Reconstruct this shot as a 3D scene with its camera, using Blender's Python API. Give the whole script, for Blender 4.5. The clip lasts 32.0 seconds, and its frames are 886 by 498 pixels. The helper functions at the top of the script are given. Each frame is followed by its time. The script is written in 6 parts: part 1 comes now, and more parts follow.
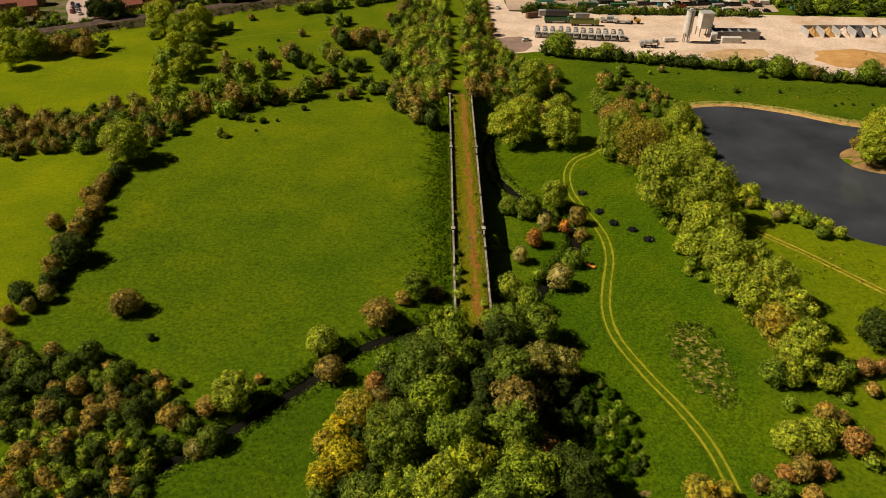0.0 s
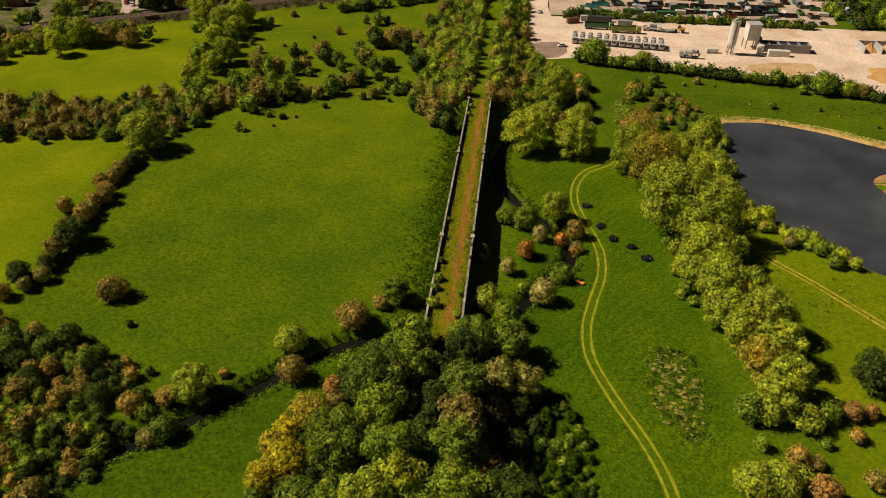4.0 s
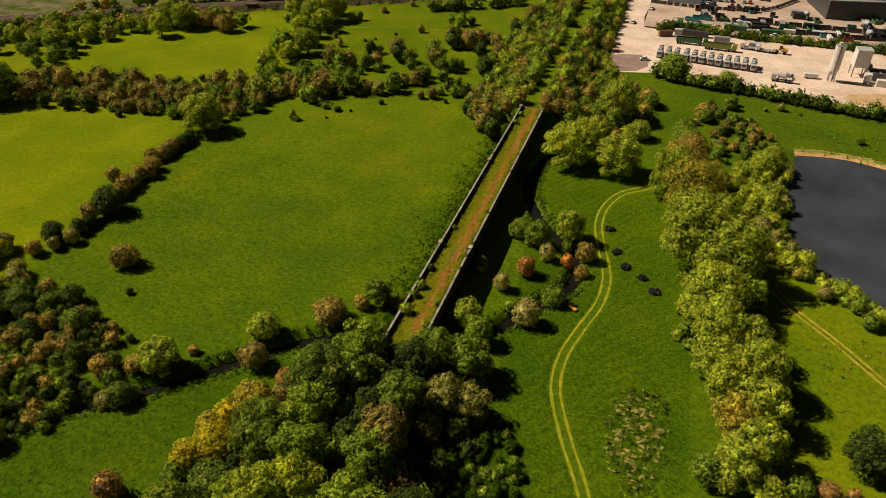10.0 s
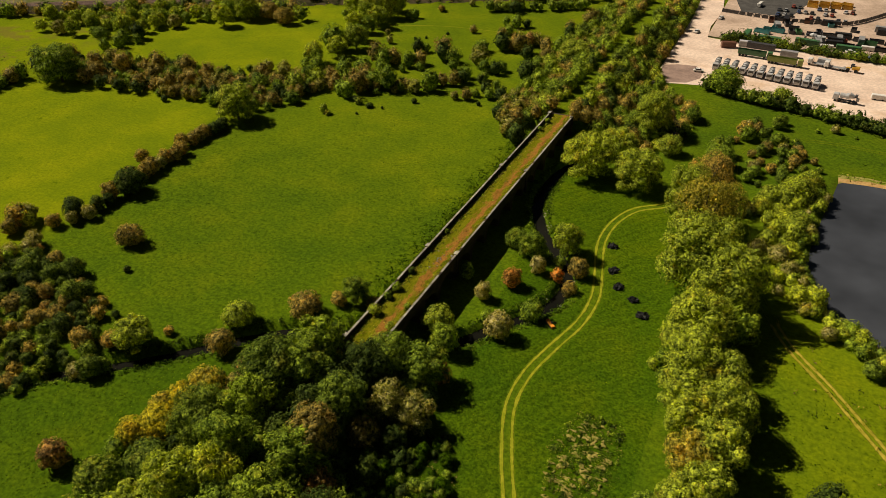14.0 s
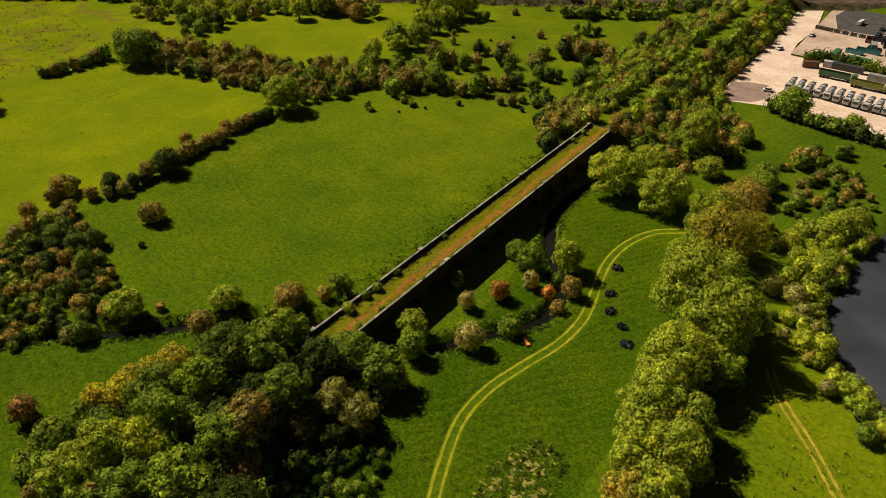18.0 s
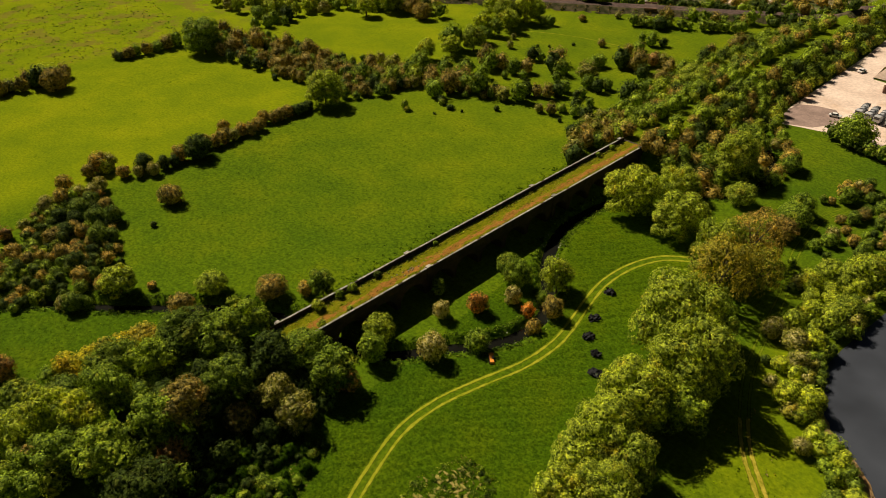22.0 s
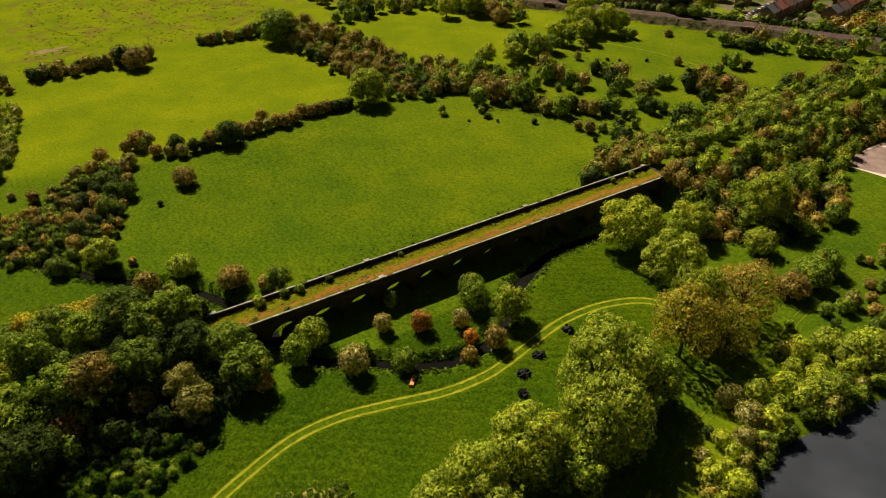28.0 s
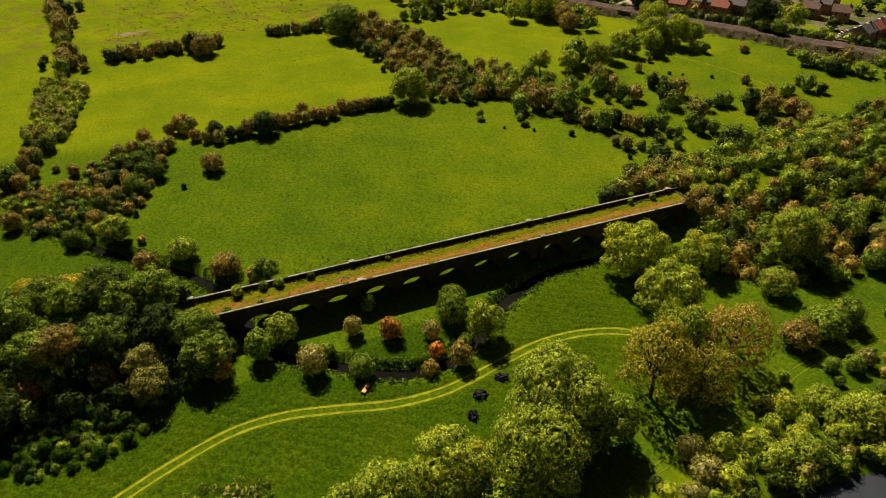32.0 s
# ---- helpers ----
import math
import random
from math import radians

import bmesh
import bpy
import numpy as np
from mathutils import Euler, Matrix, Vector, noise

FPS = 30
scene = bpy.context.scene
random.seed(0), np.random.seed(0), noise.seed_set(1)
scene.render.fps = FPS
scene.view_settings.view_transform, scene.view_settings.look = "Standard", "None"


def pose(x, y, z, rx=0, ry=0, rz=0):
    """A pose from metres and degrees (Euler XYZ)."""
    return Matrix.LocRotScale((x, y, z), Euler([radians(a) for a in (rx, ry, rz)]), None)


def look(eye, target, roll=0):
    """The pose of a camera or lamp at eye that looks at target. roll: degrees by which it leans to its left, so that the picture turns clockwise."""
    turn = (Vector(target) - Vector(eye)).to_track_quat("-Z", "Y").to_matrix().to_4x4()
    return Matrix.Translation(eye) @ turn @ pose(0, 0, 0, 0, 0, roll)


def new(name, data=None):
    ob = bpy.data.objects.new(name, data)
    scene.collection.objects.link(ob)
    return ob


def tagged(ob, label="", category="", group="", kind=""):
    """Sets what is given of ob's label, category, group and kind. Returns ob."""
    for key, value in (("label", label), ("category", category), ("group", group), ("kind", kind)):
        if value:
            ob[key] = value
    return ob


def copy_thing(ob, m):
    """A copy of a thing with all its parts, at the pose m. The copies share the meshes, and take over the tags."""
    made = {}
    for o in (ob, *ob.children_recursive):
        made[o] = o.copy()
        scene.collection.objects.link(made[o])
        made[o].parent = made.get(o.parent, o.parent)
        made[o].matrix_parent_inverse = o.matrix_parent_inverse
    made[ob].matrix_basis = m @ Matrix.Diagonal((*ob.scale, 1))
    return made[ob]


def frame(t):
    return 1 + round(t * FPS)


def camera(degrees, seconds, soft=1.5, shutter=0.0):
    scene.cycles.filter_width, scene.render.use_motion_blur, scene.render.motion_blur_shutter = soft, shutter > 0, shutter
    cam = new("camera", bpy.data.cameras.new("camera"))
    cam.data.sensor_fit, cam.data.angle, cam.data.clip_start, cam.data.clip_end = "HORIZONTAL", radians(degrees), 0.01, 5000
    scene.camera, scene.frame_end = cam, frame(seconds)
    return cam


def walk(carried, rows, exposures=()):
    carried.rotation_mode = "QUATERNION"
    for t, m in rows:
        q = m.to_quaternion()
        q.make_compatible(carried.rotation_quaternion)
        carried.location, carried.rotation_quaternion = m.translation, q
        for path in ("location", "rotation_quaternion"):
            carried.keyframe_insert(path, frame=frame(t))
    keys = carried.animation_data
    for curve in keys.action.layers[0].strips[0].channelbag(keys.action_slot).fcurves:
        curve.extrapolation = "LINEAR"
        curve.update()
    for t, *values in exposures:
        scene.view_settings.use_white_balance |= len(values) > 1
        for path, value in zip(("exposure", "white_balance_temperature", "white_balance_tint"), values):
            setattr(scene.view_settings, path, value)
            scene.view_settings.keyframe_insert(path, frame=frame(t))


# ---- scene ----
cam = camera(65.0, 32.0, soft=0.5)
METRES, EYE, TILT, LEAN, TURN = 198.0, 104.7, 0.0, 0.0, -0.2
ROWS = [
    (0.0, 0.0, 0.0, 0.0, 0.09, -34.56, -0.13),
    (0.5, 0.0118, 0.0017, 0.0, 0.69, -34.56, -0.14),
    (1.0, 0.0237, 0.0036, -0.0, 1.46, -34.55, -0.17),
    (1.5, 0.0355, 0.0058, 0.0, 2.29, -34.55, -0.18),
    (2.0, 0.0474, 0.0082, 0.0, 3.12, -34.54, -0.17),
    (2.5, 0.0593, 0.0108, 0.0, 3.95, -34.56, -0.16),
    (3.0, 0.0713, 0.0138, 0.0001, 4.78, -34.57, -0.17),
    (3.5, 0.0835, 0.0169, 0.0003, 5.58, -34.57, -0.16),
    (5.5, 0.1324, 0.0294, -0.0, 8.39, -34.55, -0.1),
    (6.0, 0.1447, 0.0331, -0.0, 9.13, -34.54, -0.08),
    (6.5, 0.1569, 0.0368, -0.0002, 9.93, -34.54, -0.08),
    (7.0, 0.1692, 0.0409, -0.0002, 10.95, -34.53, -0.09),
    (7.5, 0.1818, 0.0452, -0.0003, 12.17, -34.53, -0.07),
    (8.0, 0.1945, 0.0497, -0.0005, 13.39, -34.52, -0.05),
    (8.5, 0.2073, 0.0546, -0.0006, 14.71, -34.53, -0.04),
    (9.0, 0.2203, 0.0598, -0.0008, 16.06, -34.54, -0.0),
    (9.5, 0.2334, 0.0652, -0.0009, 17.21, -34.53, 0.0),
    (10.0, 0.2465, 0.0707, -0.0012, 18.34, -34.52, 0.01),
    (10.5, 0.26, 0.0769, -0.0012, 19.47, -34.54, 0.05),
    (11.0, 0.2736, 0.0835, -0.0013, 20.6, -34.54, 0.08),
    (11.5, 0.2873, 0.0905, -0.0015, 21.69, -34.55, 0.11),
    (12.0, 0.3011, 0.0976, -0.0016, 22.77, -34.56, 0.15),
    (12.5, 0.3149, 0.1053, -0.0017, 23.84, -34.57, 0.16),
    (13.0, 0.3289, 0.1133, -0.0016, 24.89, -34.59, 0.19),
    (13.5, 0.3428, 0.1213, -0.0018, 25.85, -34.59, 0.22),
    (14.0, 0.3568, 0.1298, -0.0019, 26.78, -34.58, 0.25),
    (14.5, 0.3708, 0.1389, -0.0021, 27.72, -34.57, 0.28),
    (16.5, 0.4255, 0.1764, -0.0015, 31.8, -34.55, 0.36),
    (17.0, 0.4391, 0.1873, -0.0015, 33.74, -34.55, 0.42),
    (17.5, 0.4525, 0.1985, -0.0016, 35.52, -34.54, 0.45),
    (18.0, 0.466, 0.2101, -0.0019, 36.72, -34.52, 0.5),
    (18.5, 0.4786, 0.2216, -0.0021, 37.91, -34.51, 0.53),
    (19.0, 0.4911, 0.2334, -0.0023, 39.11, -34.49, 0.56),
    (19.5, 0.5031, 0.246, -0.0026, 40.31, -34.48, 0.59),
    (20.0, 0.5148, 0.2587, -0.0026, 41.48, -34.48, 0.63),
    (20.5, 0.5263, 0.2719, -0.0028, 42.65, -34.47, 0.66),
    (21.0, 0.5374, 0.2851, -0.0032, 43.81, -34.45, 0.69),
    (21.5, 0.5479, 0.2983, -0.0036, 45.01, -34.41, 0.69),
    (22.0, 0.5582, 0.3117, -0.0039, 46.23, -34.39, 0.67),
    (22.5, 0.5684, 0.3264, -0.004, 47.49, -34.4, 0.73),
    (23.0, 0.5783, 0.3406, -0.0044, 48.7, -34.37, 0.76),
    (23.5, 0.5875, 0.3549, -0.0048, 49.9, -34.36, 0.76),
    (24.0, 0.5964, 0.3696, -0.0048, 51.1, -34.36, 0.78),
    (24.5, 0.6053, 0.3847, -0.0051, 52.3, -34.34, 0.81),
    (25.0, 0.6137, 0.3998, -0.0056, 53.4, -34.32, 0.83),
    (25.5, 0.6216, 0.415, -0.0056, 54.42, -34.31, 0.84),
    (27.5, 0.6508, 0.4786, -0.0077, 58.24, -34.23, 0.93),
    (28.0, 0.6572, 0.4946, -0.0082, 59.03, -34.2, 0.94),
    (28.5, 0.6632, 0.5107, -0.0085, 59.81, -34.21, 0.94),
    (29.0, 0.6687, 0.5264, -0.0088, 60.71, -34.2, 0.94),
    (29.5, 0.6739, 0.5423, -0.0094, 62.24, -34.16, 0.93),
    (30.0, 0.6793, 0.5586, -0.0099, 63.88, -34.14, 0.91),
    (30.5, 0.6841, 0.5752, -0.0102, 65.04, -34.14, 0.92),
    (31.0, 0.6886, 0.5913, -0.0105, 66.16, -34.12, 0.9),
    (31.5, 0.6929, 0.6077, -0.0112, 67.36, -34.1, 0.93),
    (32.0, 0.6965, 0.6244, -0.0112, 68.71, -34.11, 0.92),
]
walk(cam, [(t, pose(0, 0, EYE, TILT, LEAN, TURN) @ pose(METRES * x, METRES * y, METRES * z, 90 + pitch, roll, yaw)) for t, x, y, z, yaw, pitch, roll in ROWS],
     exposures=[(0, -0.11, 7420, 12), (10, -0.07, 7300, 12), (20, 0.10, 7250, 12), (32, 0.31, 7150, 12)])

# ---- world, sun ----
world = bpy.data.worlds.new("sky")
scene.world = world
world.use_nodes = True
wn = world.node_tree
sky = wn.nodes.new("ShaderNodeTexSky")
sky.sky_type, sky.sun_disc = "NISHITA", False
SUN_EL, SUN_FROM = 46.0, Vector((-1.0, 0.04, 0.0)).normalized()
sky.sun_elevation = radians(SUN_EL)
sky.sun_rotation = math.atan2(SUN_FROM.x, SUN_FROM.y)
wn.links.new(sky.outputs[0], wn.nodes["Background"].inputs[0])
wn.nodes["Background"].inputs[1].default_value = 0.0092
lamp = bpy.data.lights.new("sun", "SUN")
lamp.energy, lamp.angle, lamp.color = 5.0, radians(0.5), (1.0, 0.93, 0.80)
sun = new("sun", lamp)
sun.matrix_world = look(SUN_FROM * 300 + Vector((0, 180, 300 * math.tan(radians(SUN_EL)))), (0, 180, 0))

# ---- materials ----
def nodes_of(name):
    m = bpy.data.materials.new(name)
    m.use_nodes = True
    nt = m.node_tree
    return m, nt, nt.nodes["Principled BSDF"]


def noise_tex(nt, scale, detail=4.0, rough=0.6, coords=None, stretch=None):
    n = nt.nodes.new("ShaderNodeTexNoise")
    n.inputs["Scale"].default_value, n.inputs["Detail"].default_value, n.inputs["Roughness"].default_value = scale, detail, rough
    if coords is not None:
        if stretch:
            mp = nt.nodes.new("ShaderNodeMapping")
            mp.inputs["Scale"].default_value = stretch
            nt.links.new(coords, mp.inputs["Vector"])
            coords = mp.outputs[0]
        nt.links.new(coords, n.inputs["Vector"])
    return n


def ramp(nt, value, stops):
    r = nt.nodes.new("ShaderNodeValToRGB")
    el = r.color_ramp.elements
    while len(el) < len(stops):
        el.new(0.5)
    for e, (p, c) in zip(el, stops):
        e.position, e.color = p, (*c, 1) if len(c) == 3 else c
    nt.links.new(value, r.inputs[0])
    return r.outputs[0]


def mix(nt, fac, a, b, blend="MIX"):
    m = nt.nodes.new("ShaderNodeMix")
    m.data_type, m.blend_type = "RGBA", blend
    for sock, v in ((m.inputs["Factor"], fac), (m.inputs["A"], a), (m.inputs["B"], b)):
        if isinstance(v, (int, float)):
            sock.default_value = v
        elif isinstance(v, tuple):
            sock.default_value = (*v, 1)
        else:
            nt.links.new(v, sock)
    return m.outputs["Result"]


def bump(nt, bsdf, height, strength=0.5, distance=0.1):
    b = nt.nodes.new("ShaderNodeBump")
    b.inputs["Strength"].default_value, b.inputs["Distance"].default_value = strength, distance
    nt.links.new(height, b.inputs["Height"])
    nt.links.new(b.outputs[0], bsdf.inputs["Normal"])


def world_pos(nt):
    return nt.nodes.new("ShaderNodeNewGeometry").outputs["Position"]


def surface(name, a, b, scale=1.0, rough=0.8, metal=0.0, fine=8.0, bumps=0.2, dist=0.02, spec=0.3, vary=0.0):
    """A weathered surface: two tones by a broad noise, fine grain over it, a fine relief."""
    m, nt, p = nodes_of(name)
    pos = world_pos(nt)
    broad = noise_tex(nt, scale, 4, 0.6, pos)
    grain = noise_tex(nt, scale * fine, 5, 0.7, pos)
    c = ramp(nt, broad.outputs["Fac"], [(0.35, a), (0.65, b)])
    c = mix(nt, 0.5, c, ramp(nt, grain.outputs["Fac"], [(0.3, (0.55, 0.55, 0.55)), (0.7, (1.3, 1.3, 1.3))]), "MULTIPLY")
    if vary:
        info = nt.nodes.new("ShaderNodeObjectInfo")
        c = mix(nt, vary, c, ramp(nt, info.outputs["Random"], [(0, (0.45, 0.45, 0.45)), (1, (1.6, 1.6, 1.6))]), "MULTIPLY")
    nt.links.new(c, p.inputs["Base Color"])
    p.inputs["Roughness"].default_value, p.inputs["Metallic"].default_value = rough, metal
    p.inputs["Specular IOR Level"].default_value = spec
    if bumps:
        bump(nt, p, grain.outputs["Fac"], bumps, dist)
    return m


def limit(nt, value, low, high):
    """0 below low, 1 above high (or the other way round)."""
    r = nt.nodes.new("ShaderNodeMapRange")
    r.interpolation_type = "SMOOTHSTEP"
    r.inputs["From Min"].default_value, r.inputs["From Max"].default_value = low, high
    nt.links.new(value, r.inputs["Value"])
    return r.outputs["Result"]


def leaf_material(name, dark, light, blossom=None, share=0.0, translucent=0.15):
    """Foliage: tone by tree, by spray of leaves and by noises that paint dark gaps between clumps; light passes through
    in part.
    """
    m, nt, p = nodes_of(name)
    geo = nt.nodes.new("ShaderNodeNewGeometry")
    info = nt.nodes.new("ShaderNodeObjectInfo")
    c = mix(nt, limit(nt, geo.outputs["Random Per Island"], -0.8, 1.6), dark, light)
    c = mix(nt, 0.75, c, ramp(nt, info.outputs["Random"], [(0, (0.72, 0.76, 0.8)), (0.5, (1.0, 1.0, 1.0)), (1, (1.26, 1.18, 0.95))]), "MULTIPLY")
    # broad mottling in the leaf colour imitates lit and shaded lumps
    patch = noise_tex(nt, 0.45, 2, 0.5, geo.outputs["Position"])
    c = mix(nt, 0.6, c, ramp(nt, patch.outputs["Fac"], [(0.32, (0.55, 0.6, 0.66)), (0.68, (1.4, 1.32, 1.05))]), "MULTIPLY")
    flush = noise_tex(nt, 0.24, 3, 0.6, geo.outputs["Position"])
    c = mix(nt, limit(nt, flush.outputs["Fac"], 0.54, 0.72), c, mix(nt, 1.0, c, (1.25, 0.94, 0.88), "MULTIPLY"))
    # strong dark-to-bright noise paints shade between clumps into the leaf colour
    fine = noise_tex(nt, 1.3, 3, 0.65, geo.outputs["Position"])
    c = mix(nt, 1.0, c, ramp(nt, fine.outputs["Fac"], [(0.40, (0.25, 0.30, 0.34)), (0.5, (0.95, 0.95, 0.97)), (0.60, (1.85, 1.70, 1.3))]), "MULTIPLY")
    if blossom:
        pick = noise_tex(nt, 2.2, 3, 0.7, geo.outputs["Position"])
        add = nt.nodes.new("ShaderNodeMath")
        add.operation = "ADD"
        nt.links.new(pick.outputs["Fac"], add.inputs[0])
        nt.links.new(geo.outputs["Random Per Island"], add.inputs[1])
        sel = limit(nt, add.outputs[0], 0.96 - share, 1.04 - share)
        c = mix(nt, sel, c, blossom)
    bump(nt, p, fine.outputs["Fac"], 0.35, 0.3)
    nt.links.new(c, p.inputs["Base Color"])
    p.inputs["Roughness"].default_value = 0.7
    p.inputs["Specular IOR Level"].default_value = 0.04
    tr = nt.nodes.new("ShaderNodeBsdfTranslucent")
    nt.links.new(mix(nt, 1.0, c, (1.8, 1.85, 0.8), "MULTIPLY"), tr.inputs["Color"])
    mx = nt.nodes.new("ShaderNodeMixShader")
    mx.inputs[0].default_value = translucent
    nt.links.new(p.outputs[0], mx.inputs[1])
    nt.links.new(tr.outputs[0], mx.inputs[2])
    nt.links.new(mx.outputs[0], nt.nodes["Material Output"].inputs["Surface"])
    return m


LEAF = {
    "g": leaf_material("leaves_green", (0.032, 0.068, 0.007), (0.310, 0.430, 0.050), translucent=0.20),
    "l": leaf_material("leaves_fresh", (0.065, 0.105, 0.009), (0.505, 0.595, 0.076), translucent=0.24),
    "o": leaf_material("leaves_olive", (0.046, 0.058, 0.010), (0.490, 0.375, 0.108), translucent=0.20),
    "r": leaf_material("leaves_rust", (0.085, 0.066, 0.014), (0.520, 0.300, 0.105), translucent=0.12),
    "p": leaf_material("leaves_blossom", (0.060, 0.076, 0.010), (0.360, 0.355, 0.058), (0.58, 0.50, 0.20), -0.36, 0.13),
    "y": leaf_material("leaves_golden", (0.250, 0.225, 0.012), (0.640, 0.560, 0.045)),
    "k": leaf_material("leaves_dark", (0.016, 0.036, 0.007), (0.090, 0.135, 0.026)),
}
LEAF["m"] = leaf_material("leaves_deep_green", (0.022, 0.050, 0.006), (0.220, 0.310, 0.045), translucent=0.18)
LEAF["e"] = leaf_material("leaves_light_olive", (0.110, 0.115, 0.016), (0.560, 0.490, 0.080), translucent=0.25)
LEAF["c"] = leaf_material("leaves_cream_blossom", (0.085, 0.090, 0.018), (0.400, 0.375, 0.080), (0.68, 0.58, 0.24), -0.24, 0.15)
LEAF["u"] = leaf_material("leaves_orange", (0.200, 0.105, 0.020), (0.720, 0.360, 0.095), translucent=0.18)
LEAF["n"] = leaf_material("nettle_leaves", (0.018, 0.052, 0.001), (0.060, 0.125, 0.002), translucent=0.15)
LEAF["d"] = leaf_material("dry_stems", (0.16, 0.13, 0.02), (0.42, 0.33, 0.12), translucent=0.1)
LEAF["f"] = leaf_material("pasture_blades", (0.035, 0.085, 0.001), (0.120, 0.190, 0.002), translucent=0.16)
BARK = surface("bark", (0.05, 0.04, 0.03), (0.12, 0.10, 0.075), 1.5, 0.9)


def calc(nt, op, a, b):
    n = nt.nodes.new("ShaderNodeMath")
    n.operation = op
    for sock, v in zip(n.inputs, (a, b)):
        if isinstance(v, (int, float)):
            sock.default_value = v
        else:
            nt.links.new(v, sock)
    return n.outputs[0]


def ground_material(name, rank_meadow=False):
    """Grazed meadow: deep green pasture, yellower hay meadows to the west, north and by the lake; the rank meadow's upright blades scatter light back."""
    m, nt, p = nodes_of(name)
    pos = world_pos(nt)
    sep = nt.nodes.new("ShaderNodeSeparateXYZ")
    nt.links.new(pos, sep.inputs[0])
    far = noise_tex(nt, 0.012, 3, 0.55, pos)
    broad = noise_tex(nt, 0.05, 5, 0.6, pos)
    mid = noise_tex(nt, 0.42, 6, 0.72, pos, (1.0, 1.4, 1.0))
    tuft = noise_tex(nt, 1.7 if rank_meadow else 1.15, 5, 0.68, pos)
    spot = noise_tex(nt, 0.16, 4, 0.75, pos)
    wob = calc(nt, "MULTIPLY", calc(nt, "SUBTRACT", far.outputs["Fac"], 0.5), 40.0)
    xw = calc(nt, "ADD", sep.outputs[0], wob)
    yw = calc(nt, "ADD", sep.outputs[1], wob)
    hay = calc(nt, "MAXIMUM", limit(nt, xw, -98.0, -112.0), calc(nt, "MAXIMUM", calc(nt, "MULTIPLY", limit(nt, yw, 236.0, 262.0), calc(nt, "MULTIPLY", limit(nt, xw, 30.0, 5.0), 0.35)), calc(nt, "MULTIPLY", calc(nt, "MULTIPLY", limit(nt, xw, 74.0, 86.0), limit(nt, yw, 215.0, 190.0)), 0.75)))
    worn = calc(nt, "MULTIPLY", calc(nt, "MULTIPLY", limit(nt, yw, 140.0, 220.0), limit(nt, xw, 4.0, -14.0)), 0.4)
    hay = calc(nt, "MAXIMUM", hay, worn)
    if rank_meadow:
        hay = calc(nt, "ADD", hay, calc(nt, "MULTIPLY", limit(nt, yw, 135.0, 85.0), 0.04))
        hay = calc(nt, "ADD", hay, calc(nt, "MULTIPLY", limit(nt, yw, 150.0, 190.0), 0.2))
    warm = 1.0 if rank_meadow else 1.09
    deep = ramp(nt, broad.outputs["Fac"], [(0.30, (0.047 * warm, 0.104, 0.0055)), (0.50, (0.066 * warm, 0.126, 0.0055)), (0.70, (0.094 * warm, 0.146, 0.006))])
    pale = ramp(nt, broad.outputs["Fac"], [(0.30, (0.114, 0.168, 0.006)), (0.50, (0.149, 0.199, 0.006)), (0.70, (0.202, 0.236, 0.007))])
    c = mix(nt, hay, deep, pale)
    # darker grass tone south-west of the stream, weaker in the north-east meadow
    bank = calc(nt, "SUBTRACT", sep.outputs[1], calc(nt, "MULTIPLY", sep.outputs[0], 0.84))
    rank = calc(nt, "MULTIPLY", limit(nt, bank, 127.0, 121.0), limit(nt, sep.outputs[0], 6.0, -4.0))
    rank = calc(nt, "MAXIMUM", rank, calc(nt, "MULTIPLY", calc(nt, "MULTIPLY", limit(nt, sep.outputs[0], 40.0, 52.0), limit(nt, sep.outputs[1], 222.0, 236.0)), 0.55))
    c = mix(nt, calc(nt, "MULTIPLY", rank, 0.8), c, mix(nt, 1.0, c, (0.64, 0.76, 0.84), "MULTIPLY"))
    c = mix(nt, calc(nt, "SUBTRACT", 0.45 if rank_meadow else 0.62, calc(nt, "MULTIPLY", hay, 0.32)), c, ramp(nt, mid.outputs["Fac"], [(0.33, (0.50, 0.57, 0.66)), (0.47, (0.95, 0.97, 1)), (0.68, (1.3, 1.2, 1.0))]), "MULTIPLY")
    c = mix(nt, calc(nt, "SUBTRACT", 1.0 if rank_meadow else 0.8, calc(nt, "MULTIPLY", hay, 0.35)), c, ramp(nt, tuft.outputs["Fac"], [(0.36, (0.50, 0.56, 0.60)), (0.5, (0.97, 0.98, 1)), (0.64, (1.42, 1.34, 1.1))]), "MULTIPLY")
    c = mix(nt, ramp(nt, spot.outputs["Fac"], [(0.63, (0, 0, 0)), (0.72, (0.6, 0.6, 0.6))]), c, (0.025, 0.065, 0.001))
    rough = calc(nt, "MULTIPLY", limit(nt, xw, -212.0, -228.0), limit(nt, noise_tex(nt, 0.075, 6, 0.68, pos).outputs["Fac"], 0.50, 0.60))
    c = mix(nt, calc(nt, "MULTIPLY", rough, 0.75), c, (0.150, 0.125, 0.022))
    nt.links.new(c, p.inputs["Base Color"])
    p.inputs["Specular IOR Level"].default_value = 0.0
    p.inputs["Roughness"].default_value = 1.0
    p.inputs["Diffuse Roughness"].default_value = 0.55 if rank_meadow else 0.0
    p.inputs["Sheen Weight"].default_value = 0.0 if rank_meadow else 0.10
    p.inputs["Sheen Tint"].default_value = (0.95, 0.85, 0.12, 1)
    bump(nt, p, tuft.outputs["Fac"], 0.8 if rank_meadow else 0.45, 0.3)
    return m


